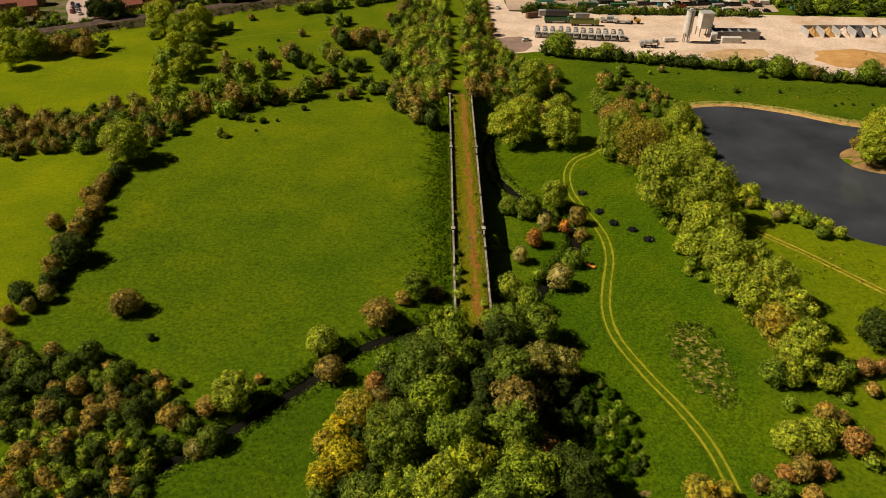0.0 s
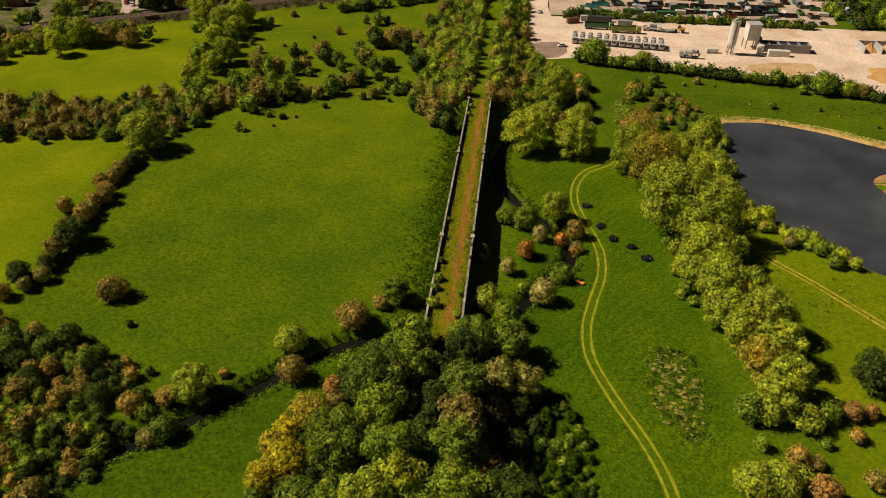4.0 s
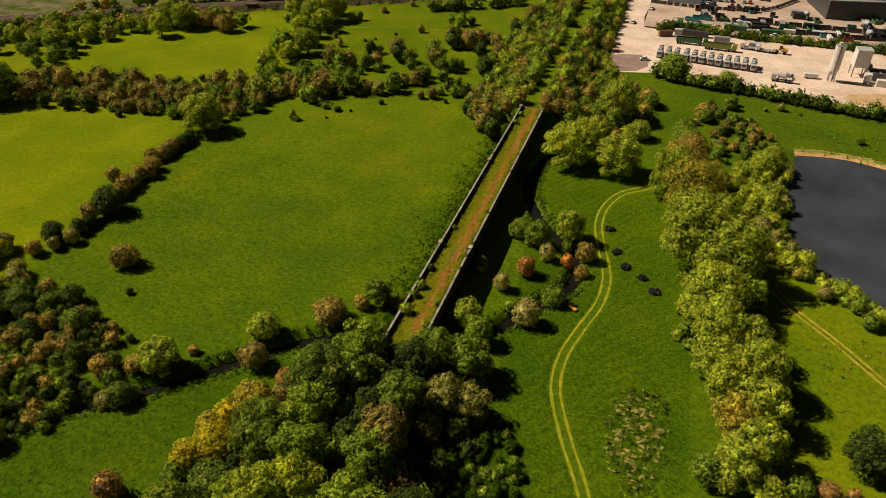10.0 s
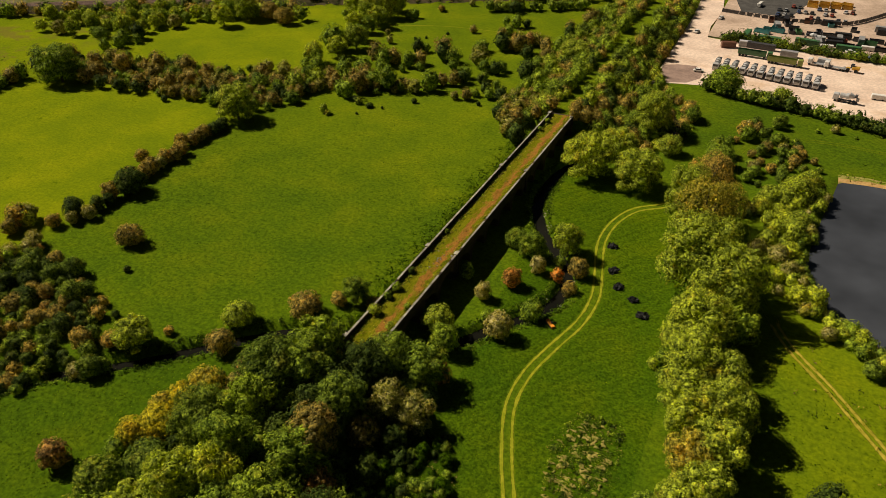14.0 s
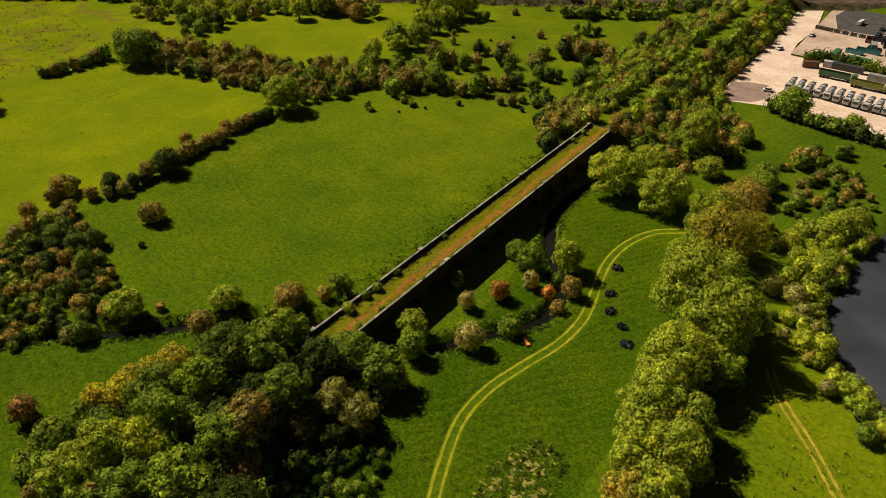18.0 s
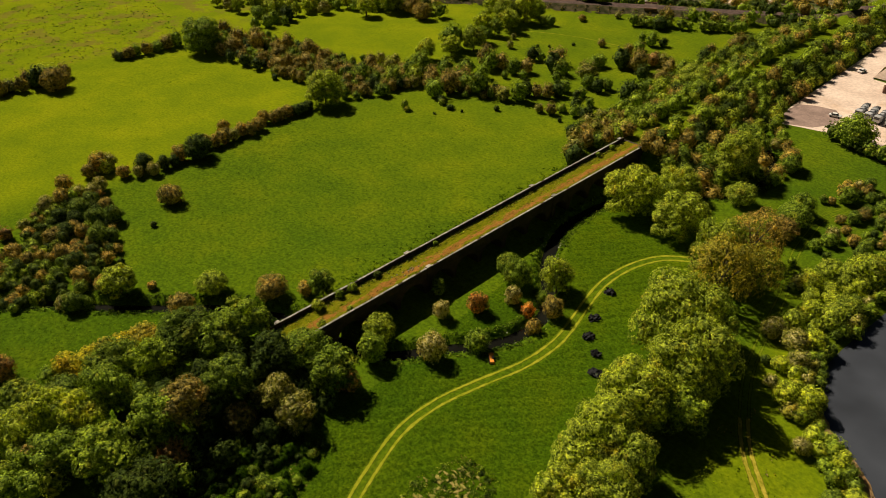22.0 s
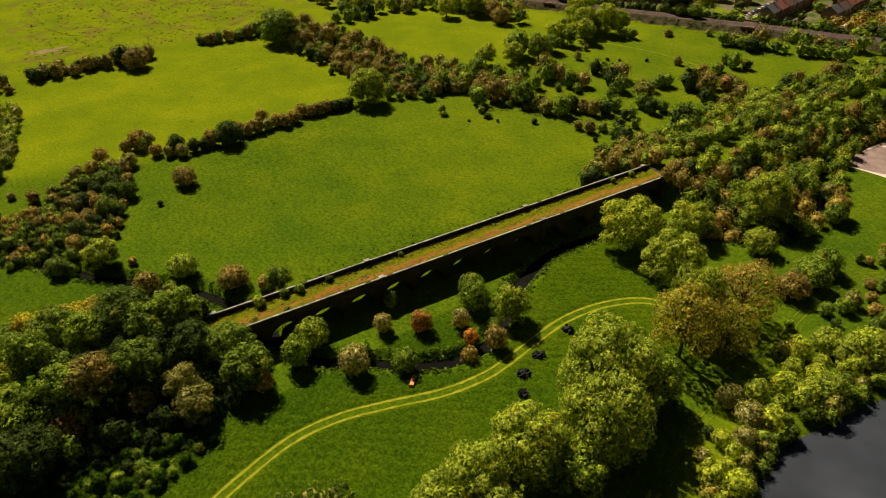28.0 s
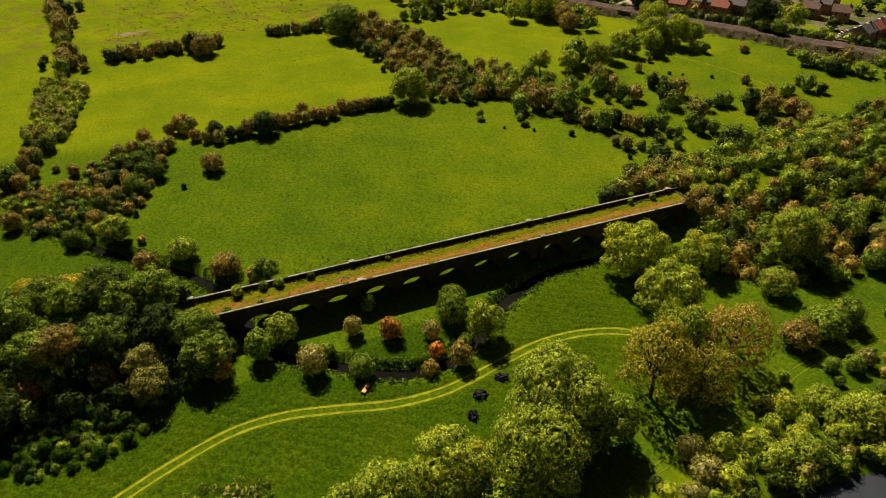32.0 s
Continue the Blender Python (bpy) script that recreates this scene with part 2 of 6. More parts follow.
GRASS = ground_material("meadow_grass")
RANK = ground_material("rank_grass", True)
BRICK = surface("sooty_brick", (0.030, 0.022, 0.019), (0.066, 0.042, 0.032), 0.5, 0.9, fine=14)
STONE = surface("coping_stone", (0.21, 0.19, 0.155), (0.42, 0.38, 0.31), 0.8, 0.85, fine=10, vary=0.5)
WORN = surface("worn_grass", (0.165, 0.205, 0.010), (0.300, 0.300, 0.022), 0.5, 1.0, fine=8, bumps=0.6, dist=0.1, spec=0.0)


def frayed(name, a, b):
    """Worn grass whose cover thins out in wisps towards the strip's edges."""
    m = surface(name, a, b, 0.5, 1.0, fine=8, bumps=0.6, dist=0.1, spec=0.0)
    nt = m.node_tree
    rim = nt.nodes.new("ShaderNodeAttribute")
    rim.attribute_name = "cover"
    wisp = noise_tex(nt, 1.6, 5, 0.75, world_pos(nt))
    patchy = noise_tex(nt, 0.22, 3, 0.6, world_pos(nt))
    add = nt.nodes.new("ShaderNodeMath")
    add.operation = "ADD"
    nt.links.new(wisp.outputs["Fac"], add.inputs[0])
    nt.links.new(rim.outputs["Fac"], add.inputs[1])
    add2 = nt.nodes.new("ShaderNodeMath")
    add2.operation = "ADD"
    nt.links.new(add.outputs[0], add2.inputs[0])
    nt.links.new(patchy.outputs["Fac"], add2.inputs[1])
    clear = nt.nodes.new("ShaderNodeBsdfTransparent")
    mx = nt.nodes.new("ShaderNodeMixShader")
    nt.links.new(limit(nt, add2.outputs[0], 1.08, 1.62), mx.inputs[0])
    nt.links.new(clear.outputs[0], mx.inputs[1])
    nt.links.new(nt.nodes["Principled BSDF"].outputs[0], mx.inputs[2])
    nt.links.new(mx.outputs[0], nt.nodes["Material Output"].inputs["Surface"])
    return m


RUT = frayed("rut_grass", (0.185, 0.225, 0.011), (0.330, 0.325, 0.026))
SAND = surface("pale_sand", (0.50, 0.36, 0.20), (0.62, 0.44, 0.24), 0.1, 0.95, fine=12)
CONCRETE = surface("dusty_concrete", (0.64, 0.485, 0.385), (0.82, 0.645, 0.52), 0.06, 0.9, fine=14)
cn = CONCRETE.node_tree
stain = noise_tex(cn, 0.035, 5, 0.6, world_pos(cn))
old = cn.nodes["Principled BSDF"].inputs["Base Color"].links[0].from_socket
cn.links.new(mix(cn, ramp(cn, stain.outputs["Fac"], [(0.55, (0, 0, 0)), (0.68, (0.65, 0.65, 0.65))]), old, (0.50, 0.30, 0.15)), cn.nodes["Principled BSDF"].inputs["Base Color"])
TARMAC = surface("tarmac", (0.05, 0.048, 0.045), (0.09, 0.085, 0.08), 0.3, 0.9)


def water_material(name, colour, rough, wave):
    m, nt, p = nodes_of(name)
    pos = world_pos(nt)
    n = noise_tex(nt, 1.4, 4, 0.6, pos)
    murk = noise_tex(nt, 0.05, 3, 0.5, pos)
    nt.links.new(ramp(nt, murk.outputs["Fac"], [(0.35, tuple(v * 0.7 for v in colour)), (0.7, tuple(v * 1.3 for v in colour))]), p.inputs["Base Color"])
    p.inputs["Roughness"].default_value, p.inputs["IOR"].default_value = rough, 1.33
    bump(nt, p, n.outputs["Fac"], wave, 0.05)
    return m


POND = water_material("pond_water", (0.050, 0.056, 0.068), 0.12, 0.35)
STREAM = water_material("stream_water", (0.012, 0.012, 0.009), 0.05, 0.12)
STREAM.node_tree.nodes["Principled BSDF"].inputs["Specular IOR Level"].default_value = 0.1

# ---- plan helpers ----
def part(name, bm, material, parent=None, label=""):
    """Links a bmesh as one mesh object, under a thing or a part where parent is given."""
    me = bpy.data.meshes.new(name)
    bm.to_mesh(me)
    bm.free()
    return piece(name, me, material, parent, label)


def piece(name, me, material=None, parent=None, label="", m=None):
    if material and not me.materials:
        me.materials.append(material)
    ob = new(name, me)
    if parent:
        ob.parent = parent
    if m is not None:
        ob.matrix_basis = m
    if label:
        ob["label"] = label
    return ob


def thing(name, m, label, category, group="", kind=""):
    ob = new(name)
    ob.empty_display_size = 0.5
    ob.matrix_basis = m
    return tagged(ob, label, category, group, kind)


def box(bm, x0, x1, y0, y1, z0, z1, bevel=0.0):
    r = bmesh.ops.create_cube(bm, size=1, matrix=Matrix.LocRotScale(((x0 + x1) / 2, (y0 + y1) / 2, (z0 + z1) / 2), None, (x1 - x0, y1 - y0, z1 - z0)))
    if bevel:
        edges = list({e for v in r["verts"] for e in v.link_edges})
        bmesh.ops.bevel(bm, geom=edges, offset=bevel, segments=1, affect="EDGES")
    return bm


def cyl(bm, r0, r1, h, m=Matrix(), seg=12):
    bmesh.ops.create_cone(bm, cap_ends=True, segments=seg, radius1=r0, radius2=r1, depth=h, matrix=m)
    return bm


def smooth_line(points, step=1.0):
    """A smooth curve (Catmull-Rom) through a few plan points, as an array with even steps."""
    p = np.array([points[0], *points, points[-1]], float)
    out = []
    for a, b, c, d in zip(p[:-3], p[1:-2], p[2:-1], p[3:]):
        n = max(2, int(np.hypot(*(c - b)) / step))
        t = np.linspace(0, 1, n, endpoint=False)[:, None]
        out.append(0.5 * (2 * b + (c - a) * t + (2 * a - 5 * b + 4 * c - d) * t ** 2 + (3 * b - a - 3 * c + d) * t ** 3))
    out.append(p[-1:])
    return np.concatenate(out)


def line_distance(x, y, line):
    """Distance of each (x, y) from a sampled line."""
    best = np.full(x.shape, 1e9)
    for a, b in zip(line[:-1], line[1:]):
        d = b - a
        t = np.clip(((x - a[0]) * d[0] + (y - a[1]) * d[1]) / max(d @ d, 1e-9), 0, 1)
        best = np.minimum(best, np.hypot(x - a[0] - t * d[0], y - a[1] - t * d[1]))
    return best


def inside(x, y, poly):
    x, y = np.asarray(x, float), np.asarray(y, float)
    r = np.zeros(x.shape, bool)
    for (ax, ay), (bx, by) in zip(poly, np.roll(poly, -1, 0)):
        cross = ((ay > y) != (by > y)) & (x < (bx - ax) * (y - ay) / ((by - ay) if by != ay else 1e-9) + ax)
        r ^= cross
    return r


def soft(t):
    t = np.clip(t, 0, 1)
    return t * t * (3 - 2 * t)


RIVER = smooth_line([(20, 330), (24, 302), (40, 275), (43, 260), (40, 245), (26, 235), (17, 220), (15.5, 200), (20, 187), (25, 179), (32, 171), (36, 164), (36.5, 155), (33, 147),
                     (27, 139), (21, 130), (13, 126), (4, 124), (-5, 121.5), (-12, 118), (-18, 114), (-27, 105), (-38, 94), (-50, 84), (-56, 78), (-70, 64), (-90, 40)], 2.0)
POND_EDGE = smooth_line([(95, 248), (111, 249), (130, 242), (147, 232), (170, 226), (200, 217), (216, 195), (205, 168), (180, 152), (150, 146), (120, 154), (110, 161), (101, 170), (92, 178), (88.5, 190), (90.5, 217), (93, 235), (95, 248)], 2.0)
TRACK = smooth_line([(56, 216), (50, 208.5), (43.5, 203), (40, 195), (39, 186), (40, 178), (43, 166), (44.5, 158), (44, 148), (41, 136.5), (39, 127), (39.3, 117), (43.5, 105), (48, 95), (51, 85), (52, 72), (52, 55)], 1.0)
ISLE = (152.0, 205.0)
DECK, Y0, BAY, BAYS = 5.75, 113.8, 9.17, 14
Y1 = Y0 + BAY * BAYS
XL, XR = 2.95, 11.25


def terrain(x, y):
    x, y = np.asarray(x, float), np.asarray(y, float)
    z = 0.22 * np.sin(x * 0.031 + 1) * np.sin(y * 0.027) + 0.1 * np.sin(x * 0.11 + y * 0.07)
    near = line_distance(x, y, RIVER[::2])
    z = z - 1.9 * (1 - soft((near - 1.0) / 1.9))
    edge = line_distance(x, y, POND_EDGE[::2])
    wet = np.where(inside(x, y, POND_EDGE), edge, -edge)
    isle = 1 - np.hypot((x - ISLE[0]) / 19, (y - ISLE[1]) / 11)
    wet = np.minimum(wet, np.where(isle > -0.6, -isle * 10, 99))
    z = z - 2.2 * soft((wet + 2.5) / 7)
    top = 5.3
    off = np.abs(x - 7.1) - 5.0
    bank = top * (1 - soft(off / 9.5))
    run = np.maximum(soft((y - Y1 + 0.4) / 0.8), soft((Y0 + 0.4 - y) / 0.8))
    z = z + bank * run
    rail = line_distance(x, y, RAIL[::3])
    return z + 2.6 * (1 - soft((rail - 4.0) / 6.0))


RAIL = smooth_line([(-420, 190), (-300, 262), (-197, 325), (-131, 364), (-80, 393), (-20, 430), (120, 520)], 6.0)


def ground_z(x, y):
    return float(terrain(np.array([x]), np.array([y]))[0])


def steps(*spans):
    """Grid lines: each span is (start, stop, step)."""
    out = []
    for a, b, s in spans:
        out += list(np.arange(a, b, s))
    return np.array(out + [spans[-1][1]])


def sheet(name, gx, gy, height, material):
    xx, yy = np.meshgrid(gx, gy, indexing="ij")
    co = np.stack([xx, yy, height(xx, yy)], -1).reshape(-1, 3)
    ny = len(gy)
    i = (np.arange(len(gx) - 1)[:, None] * ny + np.arange(ny - 1)[None]).ravel()
    return mesh_of(name, co, np.stack([i, i + ny, i + ny + 1, i + 1], 1), material)


def mesh_of(name, co, quads, material=None, flat=False):
    co, quads = np.asarray(co, np.float32), np.asarray(quads, np.int32)
    me = bpy.data.meshes.new(name)
    k = quads.shape[1]
    me.vertices.add(len(co))
    me.vertices.foreach_set("co", co.ravel())
    me.loops.add(quads.size)
    me.loops.foreach_set("vertex_index", quads.ravel())
    me.polygons.add(len(quads))
    me.polygons.foreach_set("loop_start", np.arange(0, quads.size, k, dtype=np.int32))
    me.update(calc_edges=True)
    if not flat:
        me.polygons.foreach_set("use_smooth", np.ones(len(quads), bool))
    if material:
        me.materials.append(material)
    return me


# ---- ground, water, tracks ----
gx = steps((-4200, -800, 400), (-800, -320, 30), (-320, -70, 5), (-70, -10, 2), (-10, 25, 0.8), (25, 105, 1.4), (105, 220, 3), (220, 400, 12), (400, 4200, 400))
gy = steps((-3800, -200, 400), (-200, 50, 12), (50, 290, 1.4), (290, 460, 4), (460, 800, 20), (800, 4800, 400))
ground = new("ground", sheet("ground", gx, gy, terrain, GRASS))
tagged(ground, "lush green meadow grass on flat river land", "ground", kind="structure")


def water(name, poly, z, material, label):
    bm = bmesh.new()
    bm.faces.new([bm.verts.new((x, y, z)) for x, y in poly])
    ob = part(name, bm, material)
    return tagged(ob, label, "water", kind="structure")


def rank_grass(x, y):
    """Long uneven grass in humps and tufts over the near meadow, thinning out at its rim."""
    lumps = 0.10 * np.sin(1.9 * x + 0.7 * np.sin(0.8 * y)) * np.sin(1.6 * y + 1.1 * np.sin(0.6 * x)) + 0.07 * np.sin(3.7 * x + 2.1 * np.sin(1.3 * y)) * np.sin(4.1 * y + 1.7 * np.sin(1.1 * x))
    tufts = np.random.default_rng(3).uniform(-0.09, 0.13, x.shape)
    rim = soft((x - 26 + 0.10 * np.abs(y - 120)) / 4) * soft((66 - x) / 4) * soft((y - 58) / 4) * soft((218 - y) / 6) * soft((line_distance(x, y, RIVER[::2]) - 4) / 2) * soft((line_distance(x, y, TRACK[::2]) - 1.4) / 0.8)
    return terrain(x, y) + (lumps + tufts + 0.12) * rim - 0.05 * (rim <= 0.02)


near_meadow = new("meadow_grass", sheet("meadow_grass", steps((16, 66.5, 0.42)), steps((56, 219, 0.42)), rank_grass, RANK))
tagged(near_meadow, "rank uneven grass of the meadow beside the wheel ruts", "grass", kind="stuff")


water("pond", [(84, 258), (150, 258), (230, 235), (235, 140), (150, 135), (104, 152), (84, 172)], -0.75, POND, "dark grey still lake water with soft ripples")


def ribbon(line, width, lift, wobble=0.0, seed=0, across=2):
    """A strip along a sampled line that lies on the ground."""
    rng = np.random.default_rng(seed)
    d = np.gradient(line, axis=0)
    d /= np.linalg.norm(d, axis=1)[:, None] + 1e-9
    nrm = np.stack([-d[:, 1], d[:, 0]], 1)
    k = across + 1
    co = []
    for j in range(k):
        o = (j / across - 0.5) * width * (1 + wobble * rng.uniform(-1, 1, len(line)))
        q = line + nrm * o[:, None]
        co.append(np.column_stack([q, (terrain(q[:, 0], q[:, 1]) if lift is not None else np.zeros(len(q))) + (lift or 0)]))
    co = np.stack(co, 1).reshape(-1, 3)
    i = (np.arange(len(line) - 1)[:, None] * k + np.arange(across)[None]).ravel()
    return co, np.stack([i, i + k, i + k + 1, i + 1], 1)


co, q = ribbon(RIVER, 4.6, None)
co[:, 2] = -1.45
tagged(new("stream", mesh_of("stream", co, q, STREAM)), "narrow dark stream winding between grassy banks", "water", kind="structure")

TRACK2 = smooth_line([(180, 271), (120, 273), (95, 275), (80, 271), (69, 262), (65, 252), (65.5, 240), (67, 228), (71, 215), (75, 195), (79, 178), (86.5, 161.5), (95, 151), (102.5, 141), (110, 131), (125, 112)], 1.0)


def rut_pair(line, gauge, width, name, label, material):
    root = thing(name, Matrix(), label, "track", kind="structure")
    d = np.gradient(line, axis=0)
    d /= np.linalg.norm(d, axis=1)[:, None]
    nrm = np.stack([-d[:, 1], d[:, 0]], 1)
    for k, s in enumerate((-0.5, 0.5)):
        co, q = ribbon(line + nrm * gauge * s, width, 0.03, 0.1, k, 8)
        me = mesh_of("rut", co, q, material)
        cover = np.tile(1 - np.abs(np.arange(9) / 4 - 1), len(line))
        me.attributes.new("cover", "FLOAT", "POINT").data.foreach_set("value", cover.astype(np.float32))
        piece("rut", me, None, root)


rut_pair(TRACK, 1.9, 1.0, "track_1", "pair of pale yellow-green wheel ruts worn through the meadow", RUT)
rut_pair(TRACK2[TRACK2[:, 1] > 166], 1.7, 0.8, "track_2", "faint pale wheel ruts round the lakeside meadow", frayed("faint_ruts", (0.090, 0.140, 0.007), (0.150, 0.190, 0.011)))
rut_pair(TRACK2[TRACK2[:, 1] < 167], 1.5, 1.2, "track_3", "yellow-brown worn wheel ruts beside the lake", frayed("worn_earth", (0.23, 0.215, 0.016), (0.46, 0.37, 0.05)))

# ---- viaduct ----
viaduct = thing("viaduct", Matrix(), "disused brick railway viaduct, low round arches and an overgrown deck", "viaduct")


def arch_span():
    """One bay above the springing: spandrels on both faces, the vault and the deck slab, centred on y = 0."""
    bm = bmesh.new()
    spring, rise, half = 0.9, 3.25, BAY / 2 - 0.65
    ys = [-BAY / 2] + [half * math.sin(a) for a in np.linspace(-math.pi / 2, math.pi / 2, 21)] + [BAY / 2]
    zs = [spring] + [spring + rise * math.cos(a) for a in np.linspace(-math.pi / 2, math.pi / 2, 21)] + [spring]
    rows = [[bm.verts.new((x, y, z)) for y, z in zip(ys, zz)] for x, zz in ((XR - 0.1, zs), (XR - 0.1, [DECK] * len(ys)), (XL + 0.1, [DECK] * len(ys)), (XL + 0.1, zs))]
    for a, b in zip(rows, rows[1:] + rows[:1]):
        for i in range(len(ys) - 1):
            bm.faces.new((a[i], a[i + 1], b[i + 1], b[i]))
    bmesh.ops.recalc_face_normals(bm, faces=bm.faces)
    me = bpy.data.meshes.new("arch_span")
    bm.to_mesh(me)
    bm.free()
    return me


def arch_ring(x0, x1):
    """The ring of bricks round one arch, a little proud of the face."""
    bm = bmesh.new()
    spring, rise, half, t = 0.9, 3.25, BAY / 2 - 0.65, 0.42
    ang = np.linspace(-math.pi / 2, math.pi / 2, 25)
    for _ in (0,):
        rows = [[bm.verts.new((x, (half + k) * math.sin(a), spring + (rise + k) * math.cos(a))) for a in ang] for x, k in ((x0, 0.0), (x1, 0.0), (x1, t), (x0, t))]
        for a, b in zip(rows, rows[1:] + rows[:1]):
            for i in range(len(ang) - 1):
                bm.faces.new((a[i], a[i + 1], b[i + 1], b[i]))
    bmesh.ops.recalc_face_normals(bm, faces=bm.faces)
    me = bpy.data.meshes.new("arch_ring")
    bm.to_mesh(me)
    bm.free()
    return me


span, rings = arch_span(), (arch_ring(XR - 0.1, XR - 0.04), arch_ring(XL + 0.1, XL + 0.04))
for k in range(BAYS):
    m = Matrix.Translation((0, Y0 + BAY * (k + 0.5), 0))
    piece("arch_span", span, BRICK, viaduct, m=m)
    for ring in rings:
        piece("arch_ring", ring, BRICK, viaduct, m=m)
bm = bmesh.new()
box(bm, XL + 0.1, XR - 0.1, -0.65, 0.65, -2.0, 0.9)
box(bm, XL - 0.02, XR + 0.02, -0.75, 0.75, 0.7, 0.9, 0.04)
pier = bpy.data.meshes.new("pier")
bm.to_mesh(pier)
bm.free()
for k in range(1, BAYS):
    piece("pier", pier, BRICK, viaduct, m=Matrix.Translation((0, Y0 + BAY * k, 0.003)))
for y, s in ((Y0, -1), (Y1, 1)):
    bm = bmesh.new()
    box(bm, XL + 0.05, XR - 0.05, min(y + 0.66 * -s, y + 3 * s), max(y + 0.66 * -s, y + 3 * s), -2.0, DECK - 0.01)
    part("abutment", bm, BRICK, viaduct)
for x0, x1, name in ((XL, XL + 0.42, "parapet"), (XR - 0.42, XR, "parapet")):
    bm = bmesh.new()
    box(bm, x0, x1, Y0 - 1.5, Y1 + 2, DECK - 0.55, 6.82)
    box(bm, x0 - 0.07, x1 + 0.07, Y0 - 1.5, Y1 + 2, DECK - 0.62, DECK - 0.4)
    part(name, bm, BRICK, viaduct)
bm = bmesh.new()
box(bm, -0.25, 0.25, -0.68, 0.68, 0, 0.17, 0.03)
coping = bpy.data.meshes.new("coping_stone")
bm.to_mesh(coping)
bm.free()
rng = random.Random(4)
for xc in (XL + 0.21, XR - 0.21):
    y = Y0 - 0.8
    while y < Y1 + 1.3:
        if rng.random() > 0.03:
            piece("coping_stone", coping, STONE, viaduct, m=pose(xc + rng.uniform(-0.02, 0.02), y, 6.822, rng.uniform(-0.4, 0.4), rng.uniform(-0.6, 0.6), rng.uniform(-0.8, 0.8)))
        y += 1.39
for yp in (Y0 + 0.2, 151.2, 198.5, Y1 - 0.6):
    for xc in (XL + 0.21, XR - 0.21):
        bm = bmesh.new()
        box(bm, xc - 0.42, xc + 0.42, yp - 0.6, yp + 0.6, 0.4, 7.15)
        part("pilaster", bm, BRICK, viaduct)
        bm = bmesh.new()
        box(bm, xc - 0.52, xc + 0.52, yp - 0.72, yp + 0.72, 7.15, 7.35, 0.05)
        part("pilaster_cap", bm, STONE, viaduct)
DG = steps((XL + 0.42, XR - 0.42, 0.3))
m, nt, p = nodes_of("overgrown_deck")
pos = world_pos(nt)
sep = nt.nodes.new("ShaderNodeSeparateXYZ")
nt.links.new(pos, sep.inputs[0])
n1 = noise_tex(nt, 0.6, 6, 0.75, pos, (1.3, 0.45, 1))
n2 = noise_tex(nt, 3.0, 5, 0.7, pos, (1.5, 0.5, 1))
mid = nt.nodes.new("ShaderNodeMath")
mid.operation, mid.inputs[1].default_value = "SUBTRACT", 8.1
nt.links.new(sep.outputs[0], mid.inputs[0])
ab = nt.nodes.new("ShaderNodeMath")
ab.operation = "ABSOLUTE"
nt.links.new(mid.outputs[0], ab.inputs[0])
sc = nt.nodes.new("ShaderNodeMath")
sc.operation, sc.inputs[1].default_value, sc.inputs[2].default_value = "MULTIPLY_ADD", -0.13, 0.28
nt.links.new(ab.outputs[0], sc.inputs[0])
sm = nt.nodes.new("ShaderNodeMath")
sm.operation = "ADD"
nt.links.new(sc.outputs[0], sm.inputs[0])
nt.links.new(n1.outputs["Fac"], sm.inputs[1])
bare = ramp(nt, sm.outputs[0], [(0.63, (0, 0, 0)), (0.72, (1, 1, 1))])
soil = ramp(nt, n2.outputs["Fac"], [(0.3, (0.14, 0.064, 0.012)), (0.7, (0.42, 0.20, 0.042))])
weed = ramp(nt, n2.outputs["Fac"], [(0.3, (0.05, 0.075, 0.003)), (0.7, (0.24, 0.22, 0.012))])
nt.links.new(mix(nt, bare, weed, soil), p.inputs["Base Color"])
p.inputs["Roughness"].default_value, p.inputs["Specular IOR Level"].default_value = 1.0, 0.0
bump(nt, p, n2.outputs["Fac"], 0.8, 0.15)
DECKMAT = m
me = sheet("deck", DG, steps((Y0 - 4, Y1 + 2, 0.6)), lambda x, y: DECK + 0.13 + 0.05 * np.sin(x * 2.1 + y * 0.3) + 0.04 * np.sin(y * 0.9 + x), DECKMAT)
piece("deck", me, None, viaduct, "bare reddish earth and weeds on the deck")

